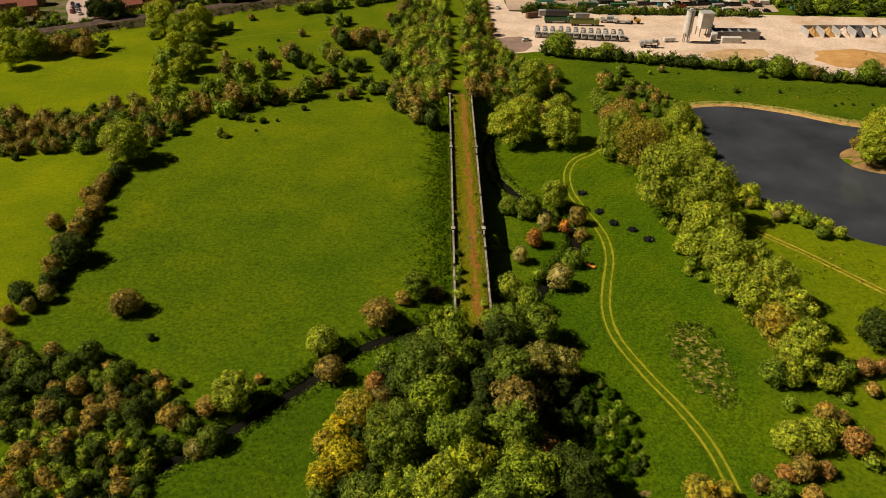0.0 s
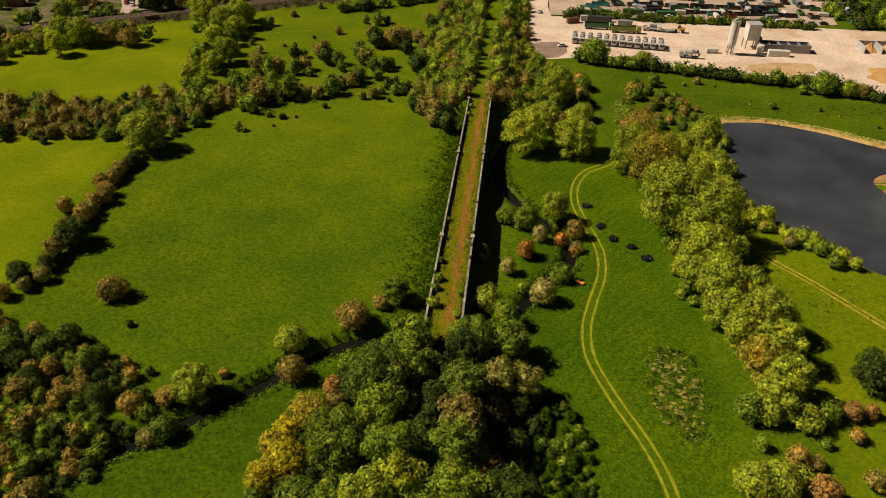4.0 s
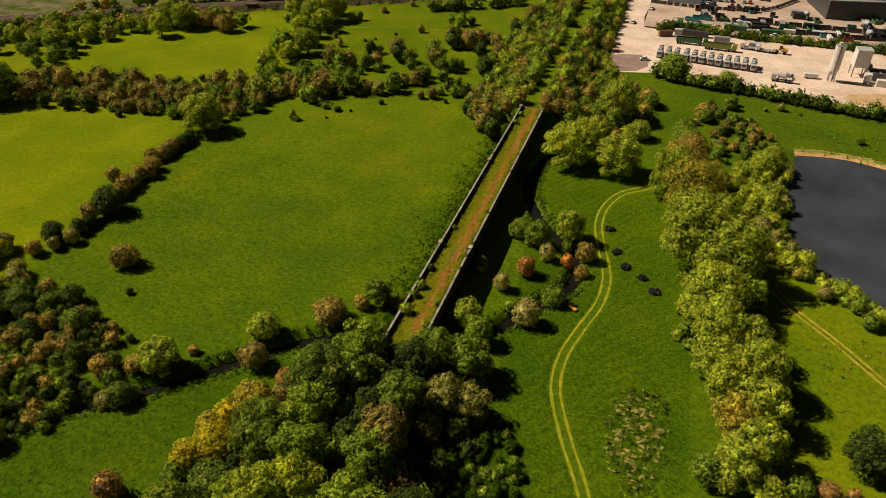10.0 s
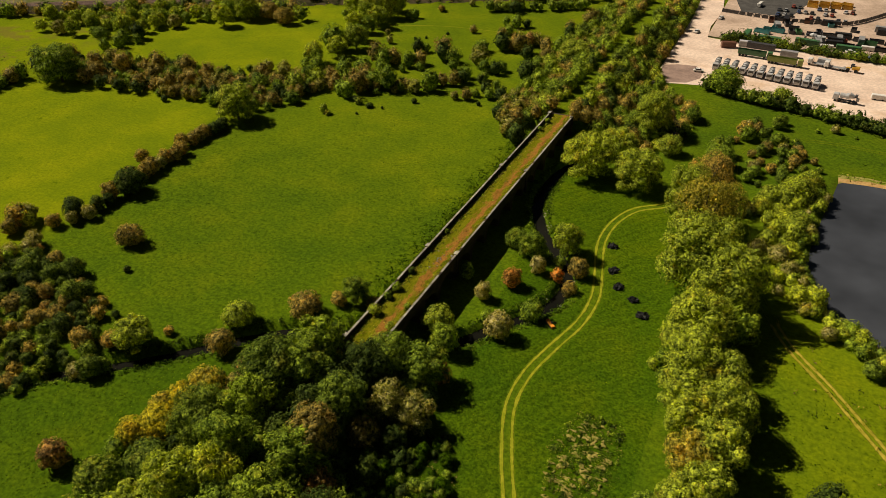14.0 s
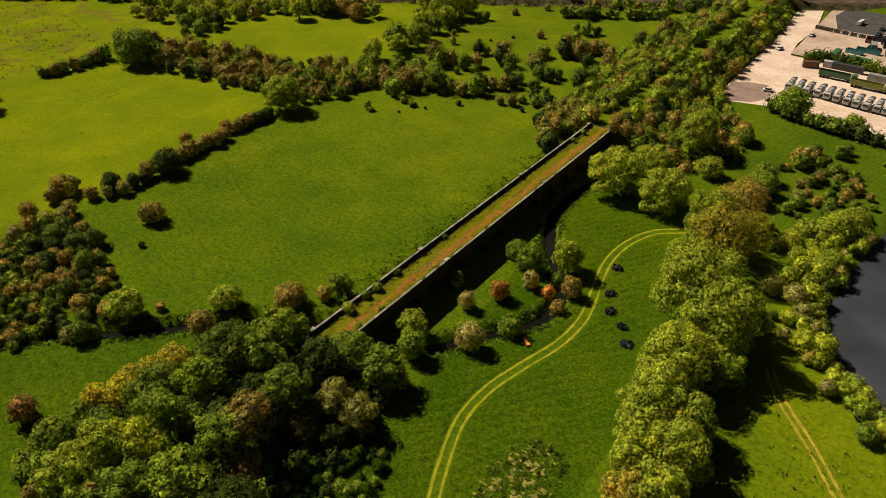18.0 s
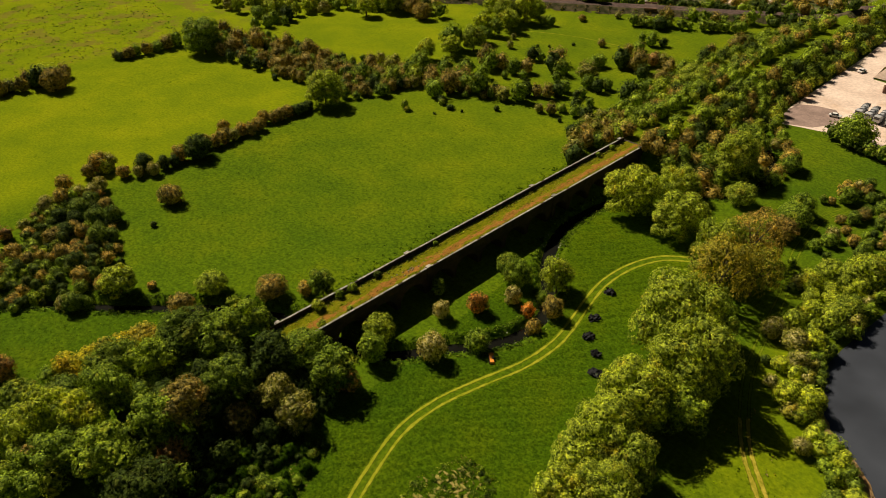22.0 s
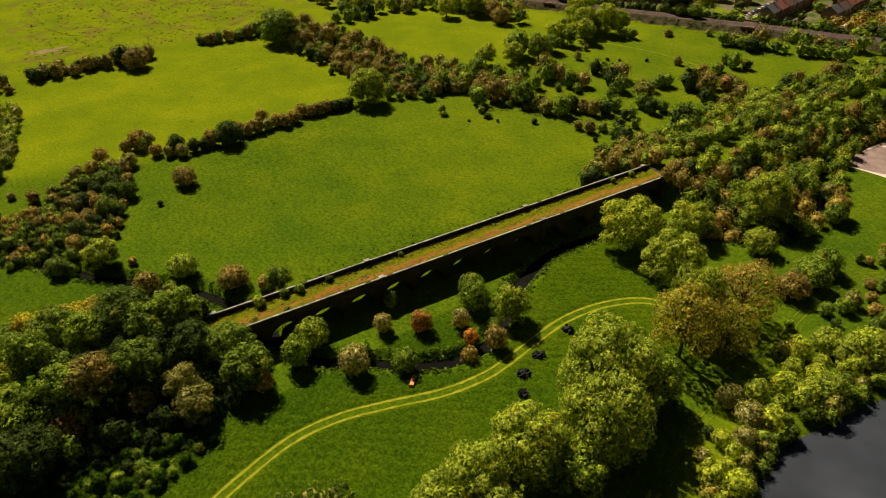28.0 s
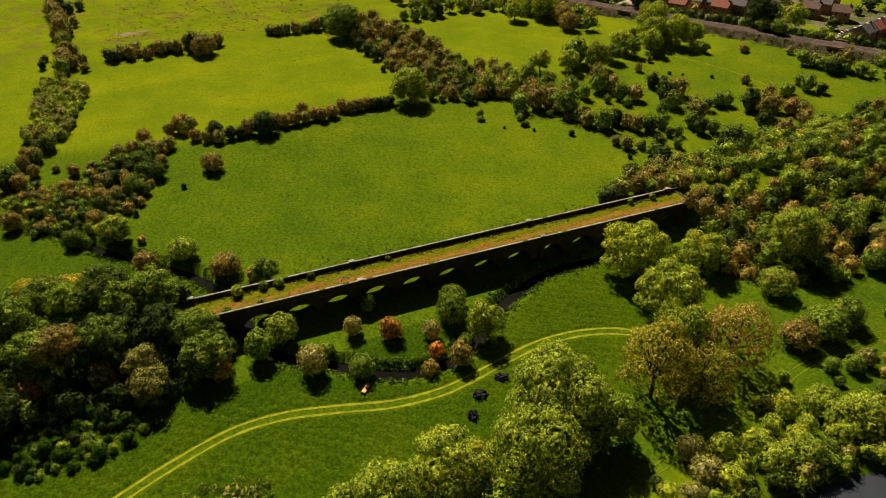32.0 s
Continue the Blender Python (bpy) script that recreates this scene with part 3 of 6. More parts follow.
# ---- trees and bushes ----
def crown_mesh(seed, r, h, lobes, tufts, per, leaf, low=0.02, level=2, airy=False):
    """A crown of rounded boughs on a broad body: each has a shaded core and many tufts of small bent leaves over it."""
    rng = np.random.default_rng(seed)
    cz, rz = h * (0.5 + low / 2), h * (1 - low) / 2
    dome = low < 0.03
    if dome:
        cz, rz = 0.40 * h, 0.60 * h
    fill = 0.60 if airy else 0.86 if dome else 0.70
    bough, size = [np.array([0, 0, cz * 0.96])], [np.array([r, r, rz * 1.04]) * fill]
    turn = rng.uniform(0, 6.28)
    for i in range(lobes):
        up = 1 - 1.85 * (i + 0.5) / lobes + rng.uniform(-0.1, 0.1)
        up = float(np.clip(up, -0.92, 0.97))
        a = turn + i * 2.39996 + rng.uniform(-0.35, 0.35)
        flat = math.sqrt(1 - up * up) if up > 0 else 1.0 - 0.12 * up * up
        k = rng.uniform(0.50, 0.68) if dome else rng.uniform(0.58, 0.78)
        bough.append(np.array([math.cos(a) * flat * r * k, math.sin(a) * flat * r * k, cz + up * rz * (k if up > 0 else 0.5 if dome else 0.86)]))
        size.append(min(r, rz * 1.1) * rng.uniform(0.25, 0.40) * np.array([1, 1, 0.95]))
    bough, size = np.array(bough), np.array(size)
    co, faces, n = [], [], 0
    for i, (c, s) in enumerate(zip(bough, size)):
        ico = icosphere(level if i == 0 else min(level, 2) if level > 2 else 1)
        dent = rng.uniform(0.74, 1.12, (len(ico[0]), 1))
        co.append(ico[0] * s * (0.22 if airy else 0.76 if i == 0 else 0.56) * dent + c)
        faces.append(ico[1] + n)
        n += len(ico[0])
    tris = np.concatenate(faces)
    # tufts on the boughs' outer skins
    share = size[:, 0] * size[:, 2]
    share[0] *= 0.9
    pick = rng.choice(len(size), tufts * 3, p=share / share.sum())
    d = rng.normal(size=(tufts * 3, 3))
    d /= np.linalg.norm(d, axis=1)[:, None]
    p = bough[pick] + d * size[pick] * rng.uniform(0.76, 1.08, (tufts * 3, 1))
    near = np.linalg.norm((p[:, None] - bough[None]) / size[None], axis=2) < 0.84
    near[np.arange(len(p)), pick] = False
    ok = ~near.any(1) & (d[:, 2] > (-0.15 if dome else -0.4)) & (p[:, 2] > h * low * 0.5)
    p, d = p[ok][:tufts], d[ok][:tufts]
    m = len(p)
    spread = leaf * rng.uniform(1.7, 3.1, (m, 1, 1))
    o = rng.normal(size=(m, per, 3))
    o /= np.linalg.norm(o, axis=2)[..., None]
    o *= rng.uniform(0.25, 1.0, (m, per, 1))
    out = d[:, None] * 0.85 + np.array([0, 0, 0.22])
    c = p[:, None] + (o - 0.45 * (o * d[:, None]).sum(2)[..., None] * d[:, None] + d[:, None] * 0.2) * spread
    nrm = out + o * 0.32 + rng.normal(size=o.shape) * 0.20
    nrm /= np.linalg.norm(nrm, axis=2)[..., None]
    t = np.cross(nrm, rng.normal(size=o.shape))
    t /= np.linalg.norm(t, axis=2)[..., None] + 1e-9
    b = np.cross(nrm, t)
    a = leaf * rng.uniform(0.6, 1.4, (m, per, 1))
    w = a * rng.uniform(0.5, 0.85, (m, per, 1))
    q = np.stack([c - t * a, c + t * a + b * w, c + t * a - b * w], 2).reshape(-1, 3)
    leaves = np.arange(len(q)).reshape(-1, 3) + n
    co = np.concatenate([*co, q])
    co[:, 2] = np.maximum(co[:, 2], 0.03 * h * low)
    return co, tris, leaves


def leafy(name, co, tris, quads, tri_mat=None, quad_mat=None, materials=(None,)):
    """A mesh of smooth cores and flat leaves, with a material for each face where given."""
    me = bpy.data.meshes.new(name)
    loops = np.concatenate([tris.ravel(), quads.ravel()]).astype(np.int32)
    lengths = np.concatenate([np.full(len(tris), 3), np.full(len(quads), quads.shape[1])])
    me.vertices.add(len(co))
    me.vertices.foreach_set("co", co.astype(np.float32).ravel())
    me.loops.add(len(loops))
    me.loops.foreach_set("vertex_index", loops)
    me.polygons.add(len(lengths))
    me.polygons.foreach_set("loop_start", np.concatenate([[0], np.cumsum(lengths)[:-1]]).astype(np.int32))
    if tri_mat is not None:
        me.polygons.foreach_set("material_index", np.concatenate([tri_mat, quad_mat]).astype(np.int32))
    for m in materials:
        me.materials.append(m)
    me.polygons.foreach_set("use_smooth", np.concatenate([np.ones(len(tris), bool), np.zeros(len(quads), bool)]))
    me.update(calc_edges=True)
    return me


def icosphere(level=1):
    store = ICO.setdefault(level, [])
    if not store:
        bm = bmesh.new()
        bmesh.ops.create_icosphere(bm, subdivisions=level, radius=1)
        bm.verts.ensure_lookup_table()
        store.append(np.array([v.co[:] for v in bm.verts]))
        store.append(np.array([[v.index for v in f.verts] for f in bm.faces]))
        bm.free()
    return store


ICO = {}


def limb(bm, a, b, r0, r1, seg=6):
    a, b = Vector(a), Vector(b)
    d = b - a
    m = Matrix.Translation((a + b) / 2) @ d.to_track_quat("Z", "Y").to_matrix().to_4x4()
    cyl(bm, r0, r1, d.length, m, seg)


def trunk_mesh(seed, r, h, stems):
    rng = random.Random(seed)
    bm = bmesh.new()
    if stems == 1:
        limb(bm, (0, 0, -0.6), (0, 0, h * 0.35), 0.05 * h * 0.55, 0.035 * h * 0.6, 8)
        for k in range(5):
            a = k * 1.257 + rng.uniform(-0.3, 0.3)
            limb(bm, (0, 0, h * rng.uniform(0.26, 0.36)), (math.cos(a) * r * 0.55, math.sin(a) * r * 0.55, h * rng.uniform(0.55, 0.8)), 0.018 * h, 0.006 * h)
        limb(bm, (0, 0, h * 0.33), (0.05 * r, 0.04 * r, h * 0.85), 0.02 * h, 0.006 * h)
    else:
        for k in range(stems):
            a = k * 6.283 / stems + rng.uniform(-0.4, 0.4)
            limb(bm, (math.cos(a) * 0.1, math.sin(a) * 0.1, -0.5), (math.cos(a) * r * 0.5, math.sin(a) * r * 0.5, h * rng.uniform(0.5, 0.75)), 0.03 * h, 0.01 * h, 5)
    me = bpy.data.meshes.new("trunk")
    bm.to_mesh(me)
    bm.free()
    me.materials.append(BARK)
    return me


# size classes: radius, height over radius, boughs, tufts, leaves in a tuft, leaf size, bare foot, fineness of the cores
CLASSES = {
    "s": (1.4, 1.7, 6, 150, 9, 0.075, 0.02, 3), "b": (2.7, 1.8, 10, 420, 9, 0.100, 0.02, 3), "B": (4.3, 1.55, 16, 900, 10, 0.110, 0.02, 3),
    "t": (4.4, 2.2, 20, 1700, 7, 0.112, 0.06, 3), "T": (7.0, 2.1, 32, 3600, 7, 0.128, 0.05, 3), "w": (7.2, 1.6, 26, 3600, 7, 0.120, 0.04, 3),
    "a": (7.0, 2.1, 26, 2600, 7, 0.120, 0.10, 3), "x": (3.0, 1.8, 7, 130, 9, 0.115, 0.02, 2), "z": (3.0, 1.6, 5, 50, 6, 0.20, 0.02, 1),
}
ARRAYS, PROTO = {}, {}
for ci, (key, (r, k, *form)) in enumerate(CLASSES.items()):
    ARRAYS[key] = [crown_mesh(100 * ci + i, r, r * k, *form, key == "a") for i in range(6 if key in "sbtx" else 5)]
    if key not in "xz":
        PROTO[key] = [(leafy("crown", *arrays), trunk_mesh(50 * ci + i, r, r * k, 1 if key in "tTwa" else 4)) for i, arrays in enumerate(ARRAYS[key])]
WORDS = {"g": "dark green", "l": "fresh yellow-green", "o": "olive brown", "r": "rusty copper", "p": "pale-blossomed", "y": "golden yellow", "k": "very dark green", "e": "light olive", "m": "deep green", "c": "cream-blossomed", "u": "bright orange"}
veg = random.Random(11)
PLACED = []


def grow(x, y, r, code, place="meadow grass", group="", tall=None):
    """One tree or bush: code is the kind (t tree, w willow, b bush) and the tone of its leaves."""
    kind, tone = code
    r = r * 1.1
    key = {"b": "s" if r < 1.9 else "b" if r < 3.6 else "B", "t": "t" if r < 5.6 else "T", "w": "w", "a": "a"}[kind]
    r0, k = CLASSES[key][:2]
    crown, trunk = veg.choice(PROTO[key])
    s = r / r0
    name = "bush" if kind == "b" else "tree"
    what = {"b": "hawthorn bush" if tone in "pgc" else "scrub bush", "t": "broadleaf tree", "w": "spreading willow tree", "a": "open-crowned tree"}[kind]
    root = thing(name, pose(x, y, ground_z(x, y), 0, 0, veg.uniform(0, 360)), WORDS[tone] + " rounded " + what + " on " + place, name, group)
    squash = tall / (r0 * k) if tall else s * veg.uniform(0.9, 1.15) * (1.12 if group == "stream bushes" else 1)
    fit = Matrix.Diagonal((s, s * veg.uniform(0.9, 1.1), squash, 1))
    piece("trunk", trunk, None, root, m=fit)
    c = piece("crown", crown, None, root, m=fit)
    c.material_slots[0].link = "OBJECT"
    c.material_slots[0].material = LEAF[tone]
    PLACED.append((x, y, r))
    return root


def free(x, y, r, share=0.55):
    return all((x - a) ** 2 + (y - b) ** 2 > (share * (r + c)) ** 2 for a, b, c in PLACED)


def grow_line(points, r0, r1, tones, place, group, gap=1.25, jitter=0.8, heap=None):
    line = smooth_line(points, 0.5)
    walked = 0.0
    need = 0.0
    for a, b in zip(line[:-1], line[1:]):
        walked += float(np.hypot(*(b - a)))
        if walked >= need:
            r = veg.uniform(r0, r1) * 1.2
            x, y = b[0] + veg.uniform(-jitter, jitter), b[1] + veg.uniform(-jitter, jitter)
            if free(x, y, r, 0.35):
                if heap is None:
                    grow(x, y, r, "b" + veg.choice(tones), place, group)
                else:
                    heap.append((x, y, r, veg.choice(tones)))
                    PLACED.append((x, y, r))
            need = walked + r * gap


def grow_patch(poly, r0, r1, codes, place, group, tries, share=0.55, keep=lambda x, y: True, heap=None):
    poly = np.array(poly, float)
    (x0, y0), (x1, y1) = poly.min(0), poly.max(0)
    for _ in range(tries):
        x, y, r = veg.uniform(x0, x1), veg.uniform(y0, y1), veg.uniform(r0, r1)
        if inside(x, y, poly) and keep(x, y) and free(x, y, r, share):
            if heap is None:
                grow(x, y, r, veg.choice(codes), place, group)
            else:
                heap.append((x, y, r, veg.choice(codes)[1]))
                PLACED.append((x, y, r))


def scrub_mass(name, heap, label, key="x"):
    """Uncountable scrub: many crowns joined into one object."""
    co, tris, quads, tm, qm, n = [], [], [], [], [], 0
    tones = sorted({h[3] for h in heap})
    z = terrain(np.array([h[0] for h in heap]), np.array([h[1] for h in heap]))
    for (x, y, r, tone), zz in zip(heap, z):
        size = key or ("s" if r < 1.7 else "x")
        c, t, q = veg.choice(ARRAYS[size])
        s, a = r * 1.12 / CLASSES[size][0], veg.uniform(0, 6.28)
        rot = np.array([[math.cos(a), -math.sin(a), 0], [math.sin(a), math.cos(a), 0], [0, 0, veg.uniform(0.85, 1.25)]])
        co.append(c @ rot.T * s + np.array([x, y, zz - 0.15]))
        tris.append(t + n)
        quads.append(q + n)
        tm.append(np.full(len(t), tones.index(tone)))
        qm.append(np.full(len(q), tones.index(tone)))
        n += len(c)
    me = leafy(name, np.concatenate(co), np.concatenate(tris), np.concatenate(quads), np.concatenate(tm), np.concatenate(qm), [LEAF[t] for t in tones])
    return tagged(new(name, me), label, "scrub", kind="stuff")


NORTH_SCRUB = [
    (-98.3, 218.3, 3, "bo"), (-92.4, 222.9, 3.4, "bg"), (-97.6, 232.8, 4.4, "bl"), (-112, 227.6, 4.1, "bg"), (-119.3, 239.6, 3.3, "bo"), (-112.6, 244.2, 3.7, "bp"), (-101, 244.9, 4.1, "bg"), (-101, 252.5, 4.1, "bg"),
    (-76.8, 236.5, 3.7, "bg"), (-76.4, 243.3, 4.6, "bo"), (-73.1, 249.8, 4.2, "bg"), (-85.8, 251.9, 3.5, "bg"), (-80.9, 257.8, 3, "bo"), (-85.6, 262.9, 4.4, "bg"), (-77.9, 264.7, 3, "bg"),
    (-112.4, 281.1, 6.7, "bg"), (-81.8, 273.3, 4, "bg"), (-83.5, 280.9, 3.1, "bo"),
]
NORTH_SCRUB_B = [
    (-71.7, 276.9, 3.4, "bg"), (-68.9, 281.3, 3.8, "bo"), (-77.3, 295, 3.1, "bk"), (-95, 300.8, 1.9, "bp"), (-65.6, 275.6, 2.1, "bg"), (-71.5, 270.8, 1.7, "bg"), (-56, 252.7, 3.6, "bp"), (-51.1, 256.4, 3.9, "bg"),
    (-52.6, 262.1, 3.2, "bk"), (-49.5, 264.7, 2.8, "bo"), (-43.5, 269.7, 3.5, "bk"), (-61.4, 289.8, 4.2, "bk"), (-66, 298.3, 4.7, "bo"), (-45.2, 291, 4.8, "bp"), (-40.1, 284.9, 3.1, "bg"), (-35.2, 284.5, 3.1, "bk"),
    (-36.5, 276.4, 2.3, "bg"), (-28.7, 270.5, 1.9, "bg"), (-38.6, 253, 1.9, "bp"), (-34.4, 254.6, 2.6, "bo"), (-27, 259.3, 2.6, "bg"), (-37, 273.3, 1.9, "bk"), (-51.5, 309, 3.4, "bg"),
]
NORTH_SCRUB_C = [
    (-52, 305.6, 2.9, "bg"), (-44.2, 314, 4.5, "bk"), (-50.1, 327.6, 3, "bo"), (-49.8, 335.4, 3, "bg"), (-66.3, 331.3, 2.2, "bo"), (-37.3, 331.6, 2.5, "bk"), (-50.2, 346.8, 3.5, "bg"), (-46.1, 349.9, 2.6, "bk"),
    (-60.5, 370.3, 4.1, "bk"), (-61.6, 377.5, 4.2, "bo"), (-40.5, 316.2, 2.9, "bo"), (-39.9, 320.7, 3.7, "bo"), (-35.2, 324.1, 3.2, "br"), (-23.1, 288.6, 3.4, "bk"), (-20, 290.5, 3.3, "bg"), (-21.6, 299, 3, "bg"),
    (-21.2, 308.1, 3.8, "bo"), (-17.9, 275.3, 2.5, "bg"), (-16.4, 280.7, 2.5, "bg"), (-19.4, 252.8, 2.3, "bg"), (-18.4, 248, 1.6, "bg"), (-17.6, 262, 2.8, "bp"), (-11.4, 250.1, 3.1, "bp"),
]
NORTH_SCRUB_D = [
    (-9.5, 235.9, 3.3, "bp"), (-8.8, 231.6, 2.5, "bp"), (-8.5, 241.1, 3, "bo"), (-11.8, 256.6, 2.8, "bo"), (-7.3, 249.2, 2.7, "bg"), (-74.3, 219.5, 1.4, "bl"), (-69.5, 233, 1.4, "bl"), (-63.8, 233, 1, "bg"),
    (-51.2, 243.6, 1.2, "bk"), (-28, 251.5, 0.9, "bk"), (-65, 224.7, 0.6, "bk"), (-59.2, 233.3, 0.6, "bk"), (-118.6, 346.7, 3.6, "bk"), (-106, 341, 2.5, "bg"), (-105.3, 336.8, 2.5, "bl"), (-96, 358.2, 1.2, "bg"),
    (-86.1, 372.8, 2, "bp"), (-163.8, 311.6, 3.6, "bk"), (-86.8, 310.4, 0.9, "bk"), (-82.9, 313.9, 0.7, "bk"), (-102.5, 311.8, 1.5, "bp"), (-76.2, 323.1, 0.9, "bk"),
]
WEST_SCRUB = [
    (-203, 202.4, 7, "bk"), (-210.9, 167.2, 2.2, "bp"), (-207.6, 170.8, 2.5, "bo"), (-208.7, 175.7, 2.8, "bg"), (-208, 180, 3, "bo"), (-207.7, 185, 3.1, "bg"), (-207.8, 189.9, 3.4, "bo"), (-208.9, 195, 3.7, "bg"),
    (-181.5, 203.3, 3.5, "bo"), (-181.1, 208.8, 4.5, "bo"), (-207.5, 213.5, 3.4, "bo"), (-208.4, 219.8, 4, "bo"), (-189.6, 217, 4.4, "bo"), (-175.1, 218, 4.5, "bo"), (-158.7, 210.1, 3.8, "bo"), (-153.8, 204.6, 3, "bk"),
    (-146.6, 211.4, 3.7, "bo"), (-142, 207.3, 2.7, "bp"), (-159, 219.5, 4.1, "bo"), (-164.4, 226.9, 4.2, "bo"), (-149.7, 220.3, 3.5, "bg"), (-140.3, 220.9, 3.2, "bo"), (-149.9, 228.4, 4, "bo"),
]
WEST_SCRUB_B = [
    (-159.7, 234.9, 3.1, "bg"), (-138.2, 227.9, 3.4, "bo"), (-138.1, 203, 1.4, "bk"), (-190.7, 225.9, 3.6, "bp"), (-185.3, 229.9, 2.2, "bg"), (-161.9, 203.1, 3, "bk"), (-170.7, 201.6, 2.6, "bk"), (-138.3, 209.9, 2.4, "bo"),
    (-173, 232.7, 2.7, "bk"), (-206.4, 235.7, 2.9, "bg"), (-202.6, 240.5, 3.5, "bg"), (-206.5, 246.5, 3.5, "bg"), (-199.8, 248.6, 2.3, "bg"), (-204, 253.4, 4.1, "bk"), (-105.6, 119.6, 2.4, "bl"), (-92.8, 79, 1.4, "bp"),
    (-87, 84.7, 2.3, "br"), (-88.3, 90.1, 2.2, "bp"), (-203, 136.1, 5.3, "bl"), (-199.1, 130.5, 4.1, "bk"), (-203.4, 142.3, 3.2, "bo"), (-154.1, 228.6, 2.8, "bp"), (-152.5, 233.4, 2.8, "bo"),
]
WEST_SCRUB_C = [
    (-148.3, 217.2, 2.7, "bo"), (-142.5, 217.3, 2.7, "bo"), (-141.9, 224, 2.8, "bg"), (-143.4, 233.5, 2.8, "bo"), (-137.6, 214.8, 2.3, "bo"), (-133.3, 217.8, 2.3, "bp"), (-137.7, 234.1, 2.4, "bo"), (-129.8, 223.4, 3.1, "bp"),
    (-127.8, 214.1, 1.9, "bk"), (-128, 228.4, 3, "bp"), (-121.8, 218.3, 2.9, "bp"), (-122.2, 228.7, 2.8, "bo"), (-124.4, 241.7, 2.5, "bp"), (-129.2, 242.7, 1.9, "bg"), (-122.3, 247, 2.5, "bp"), (-116.8, 238.2, 2.5, "bo"),
    (-117.5, 251.3, 2.6, "bp"), (-107.4, 235.1, 2.9, "bo"), (-102.4, 226.4, 2.8, "bk"), (-105.7, 245.3, 3, "bo"), (-100.1, 234.6, 2.9, "bk"), (-110.6, 256.6, 2.8, "bg"), (-93.9, 241.3, 3.8, "bl"),
]
WEST_SCRUB_D = [
    (-93.4, 232.6, 2.8, "bk"), (-93.5, 250.3, 3.2, "bo"), (-89.9, 237.9, 2.7, "bp"), (-87.2, 243.1, 2.7, "bo"), (-89.1, 254.4, 4.1, "bg"), (-80.5, 237.6, 2.9, "bg"), (-77.2, 250.2, 4.9, "bo"), (-87, 276.4, 4.4, "bo"),
    (-79.3, 277.8, 3.7, "bo"), (-66.6, 250.6, 4.7, "bg"), (-56.7, 289.3, 4.1, "bg"), (-53.3, 282, 2.6, "bg"), (-50.5, 299.8, 2.5, "bg"), (-45.1, 265.5, 2.9, "bo"), (-44.1, 275.2, 2.8, "bg"), (-76.1, 220.2, 1.8, "bl"),
    (-64.1, 232, 1.4, "bk"), (-71.2, 234.3, 1.8, "bk"), (-79.4, 301.6, 2.2, "bg"),
]
WEST_SCRUB_E = [
    (-102.8, 340.3, 2.5, "bg"), (-71.3, 372.1, 3.6, "bp"), (-56.4, 348.8, 2.5, "bg"), (-50.4, 339.2, 1.9, "bp"), (-36.2, 314.5, 4.6, "bo"), (-32.1, 326.5, 3.7, "bp"), (-26.5, 322.4, 3.7, "bo"), (-29.2, 306.7, 3.5, "bk"),
    (-21.5, 284.7, 4.7, "bk"), (-22.2, 259.7, 3.5, "bk"), (-18.7, 255.6, 2.6, "bp"), (-30.4, 264.2, 2.7, "bk"), (-32.8, 259.1, 2.2, "bg"), (-17, 244, 2.9, "bk"), (-13.7, 241.4, 2.9, "bp"), (-3.1, 227.2, 4, "bk"),
    (-7.8, 257.7, 3.1, "bp"), (-22.4, 343.9, 3.9, "bk"), (-25.9, 355.8, 2.9, "bo"), (-19.2, 366.5, 4.7, "bo"), (-302.8, 69, 3.7, "bk"), (-294.6, 73.6, 3.7, "bk"), (-311.3, 64.2, 3.8, "bg"),
]
WEST_SCRUB_F = [
    (-300, 78.9, 3.1, "bg"), (-278.1, 71.6, 3.5, "bo"), (-257.4, 70.1, 3.4, "bo"), (-249.9, 75.6, 3.3, "bk"), (-238.2, 73.7, 3.2, "bo"), (-266, 77.4, 2.9, "bo"), (-210.8, 67.9, 2, "bk"), (-200.1, 67.6, 2.2, "bk"),
    (-245.7, 69.3, 2.2, "bo"), (-221.9, 75.7, 3.1, "bp"), (-211.5, 79.7, 3.1, "bo"), (-201.6, 83.6, 3, "bp"), (-210.6, 75, 2.5, "bg"), (-196, 74.5, 2, "bk"), (-195.1, 80.4, 2.9, "bo"), (-190.3, 84.9, 2.4, "bo"),
    (-179.3, 76.6, 2.3, "bp"), (-202.1, 94, 2.5, "bk"), (-198.7, 96.5, 3.5, "bk"), (-206.1, 99.9, 2.6, "bp"), (-199.6, 103.6, 3.5, "bo"), (-208.2, 106.1, 3.1, "bp"), (-197.6, 110.7, 3, "bo"),
]
WEST_SCRUB_G = [
    (-204.3, 114.6, 3.1, "bp"), (-200.7, 116.9, 3.1, "bo"), (-203, 120.8, 3.6, "bp"), (-200, 124.2, 3.1, "bo"), (-206.9, 128.5, 3.2, "bo"), (-207.8, 133.8, 3.7, "bl"),
]
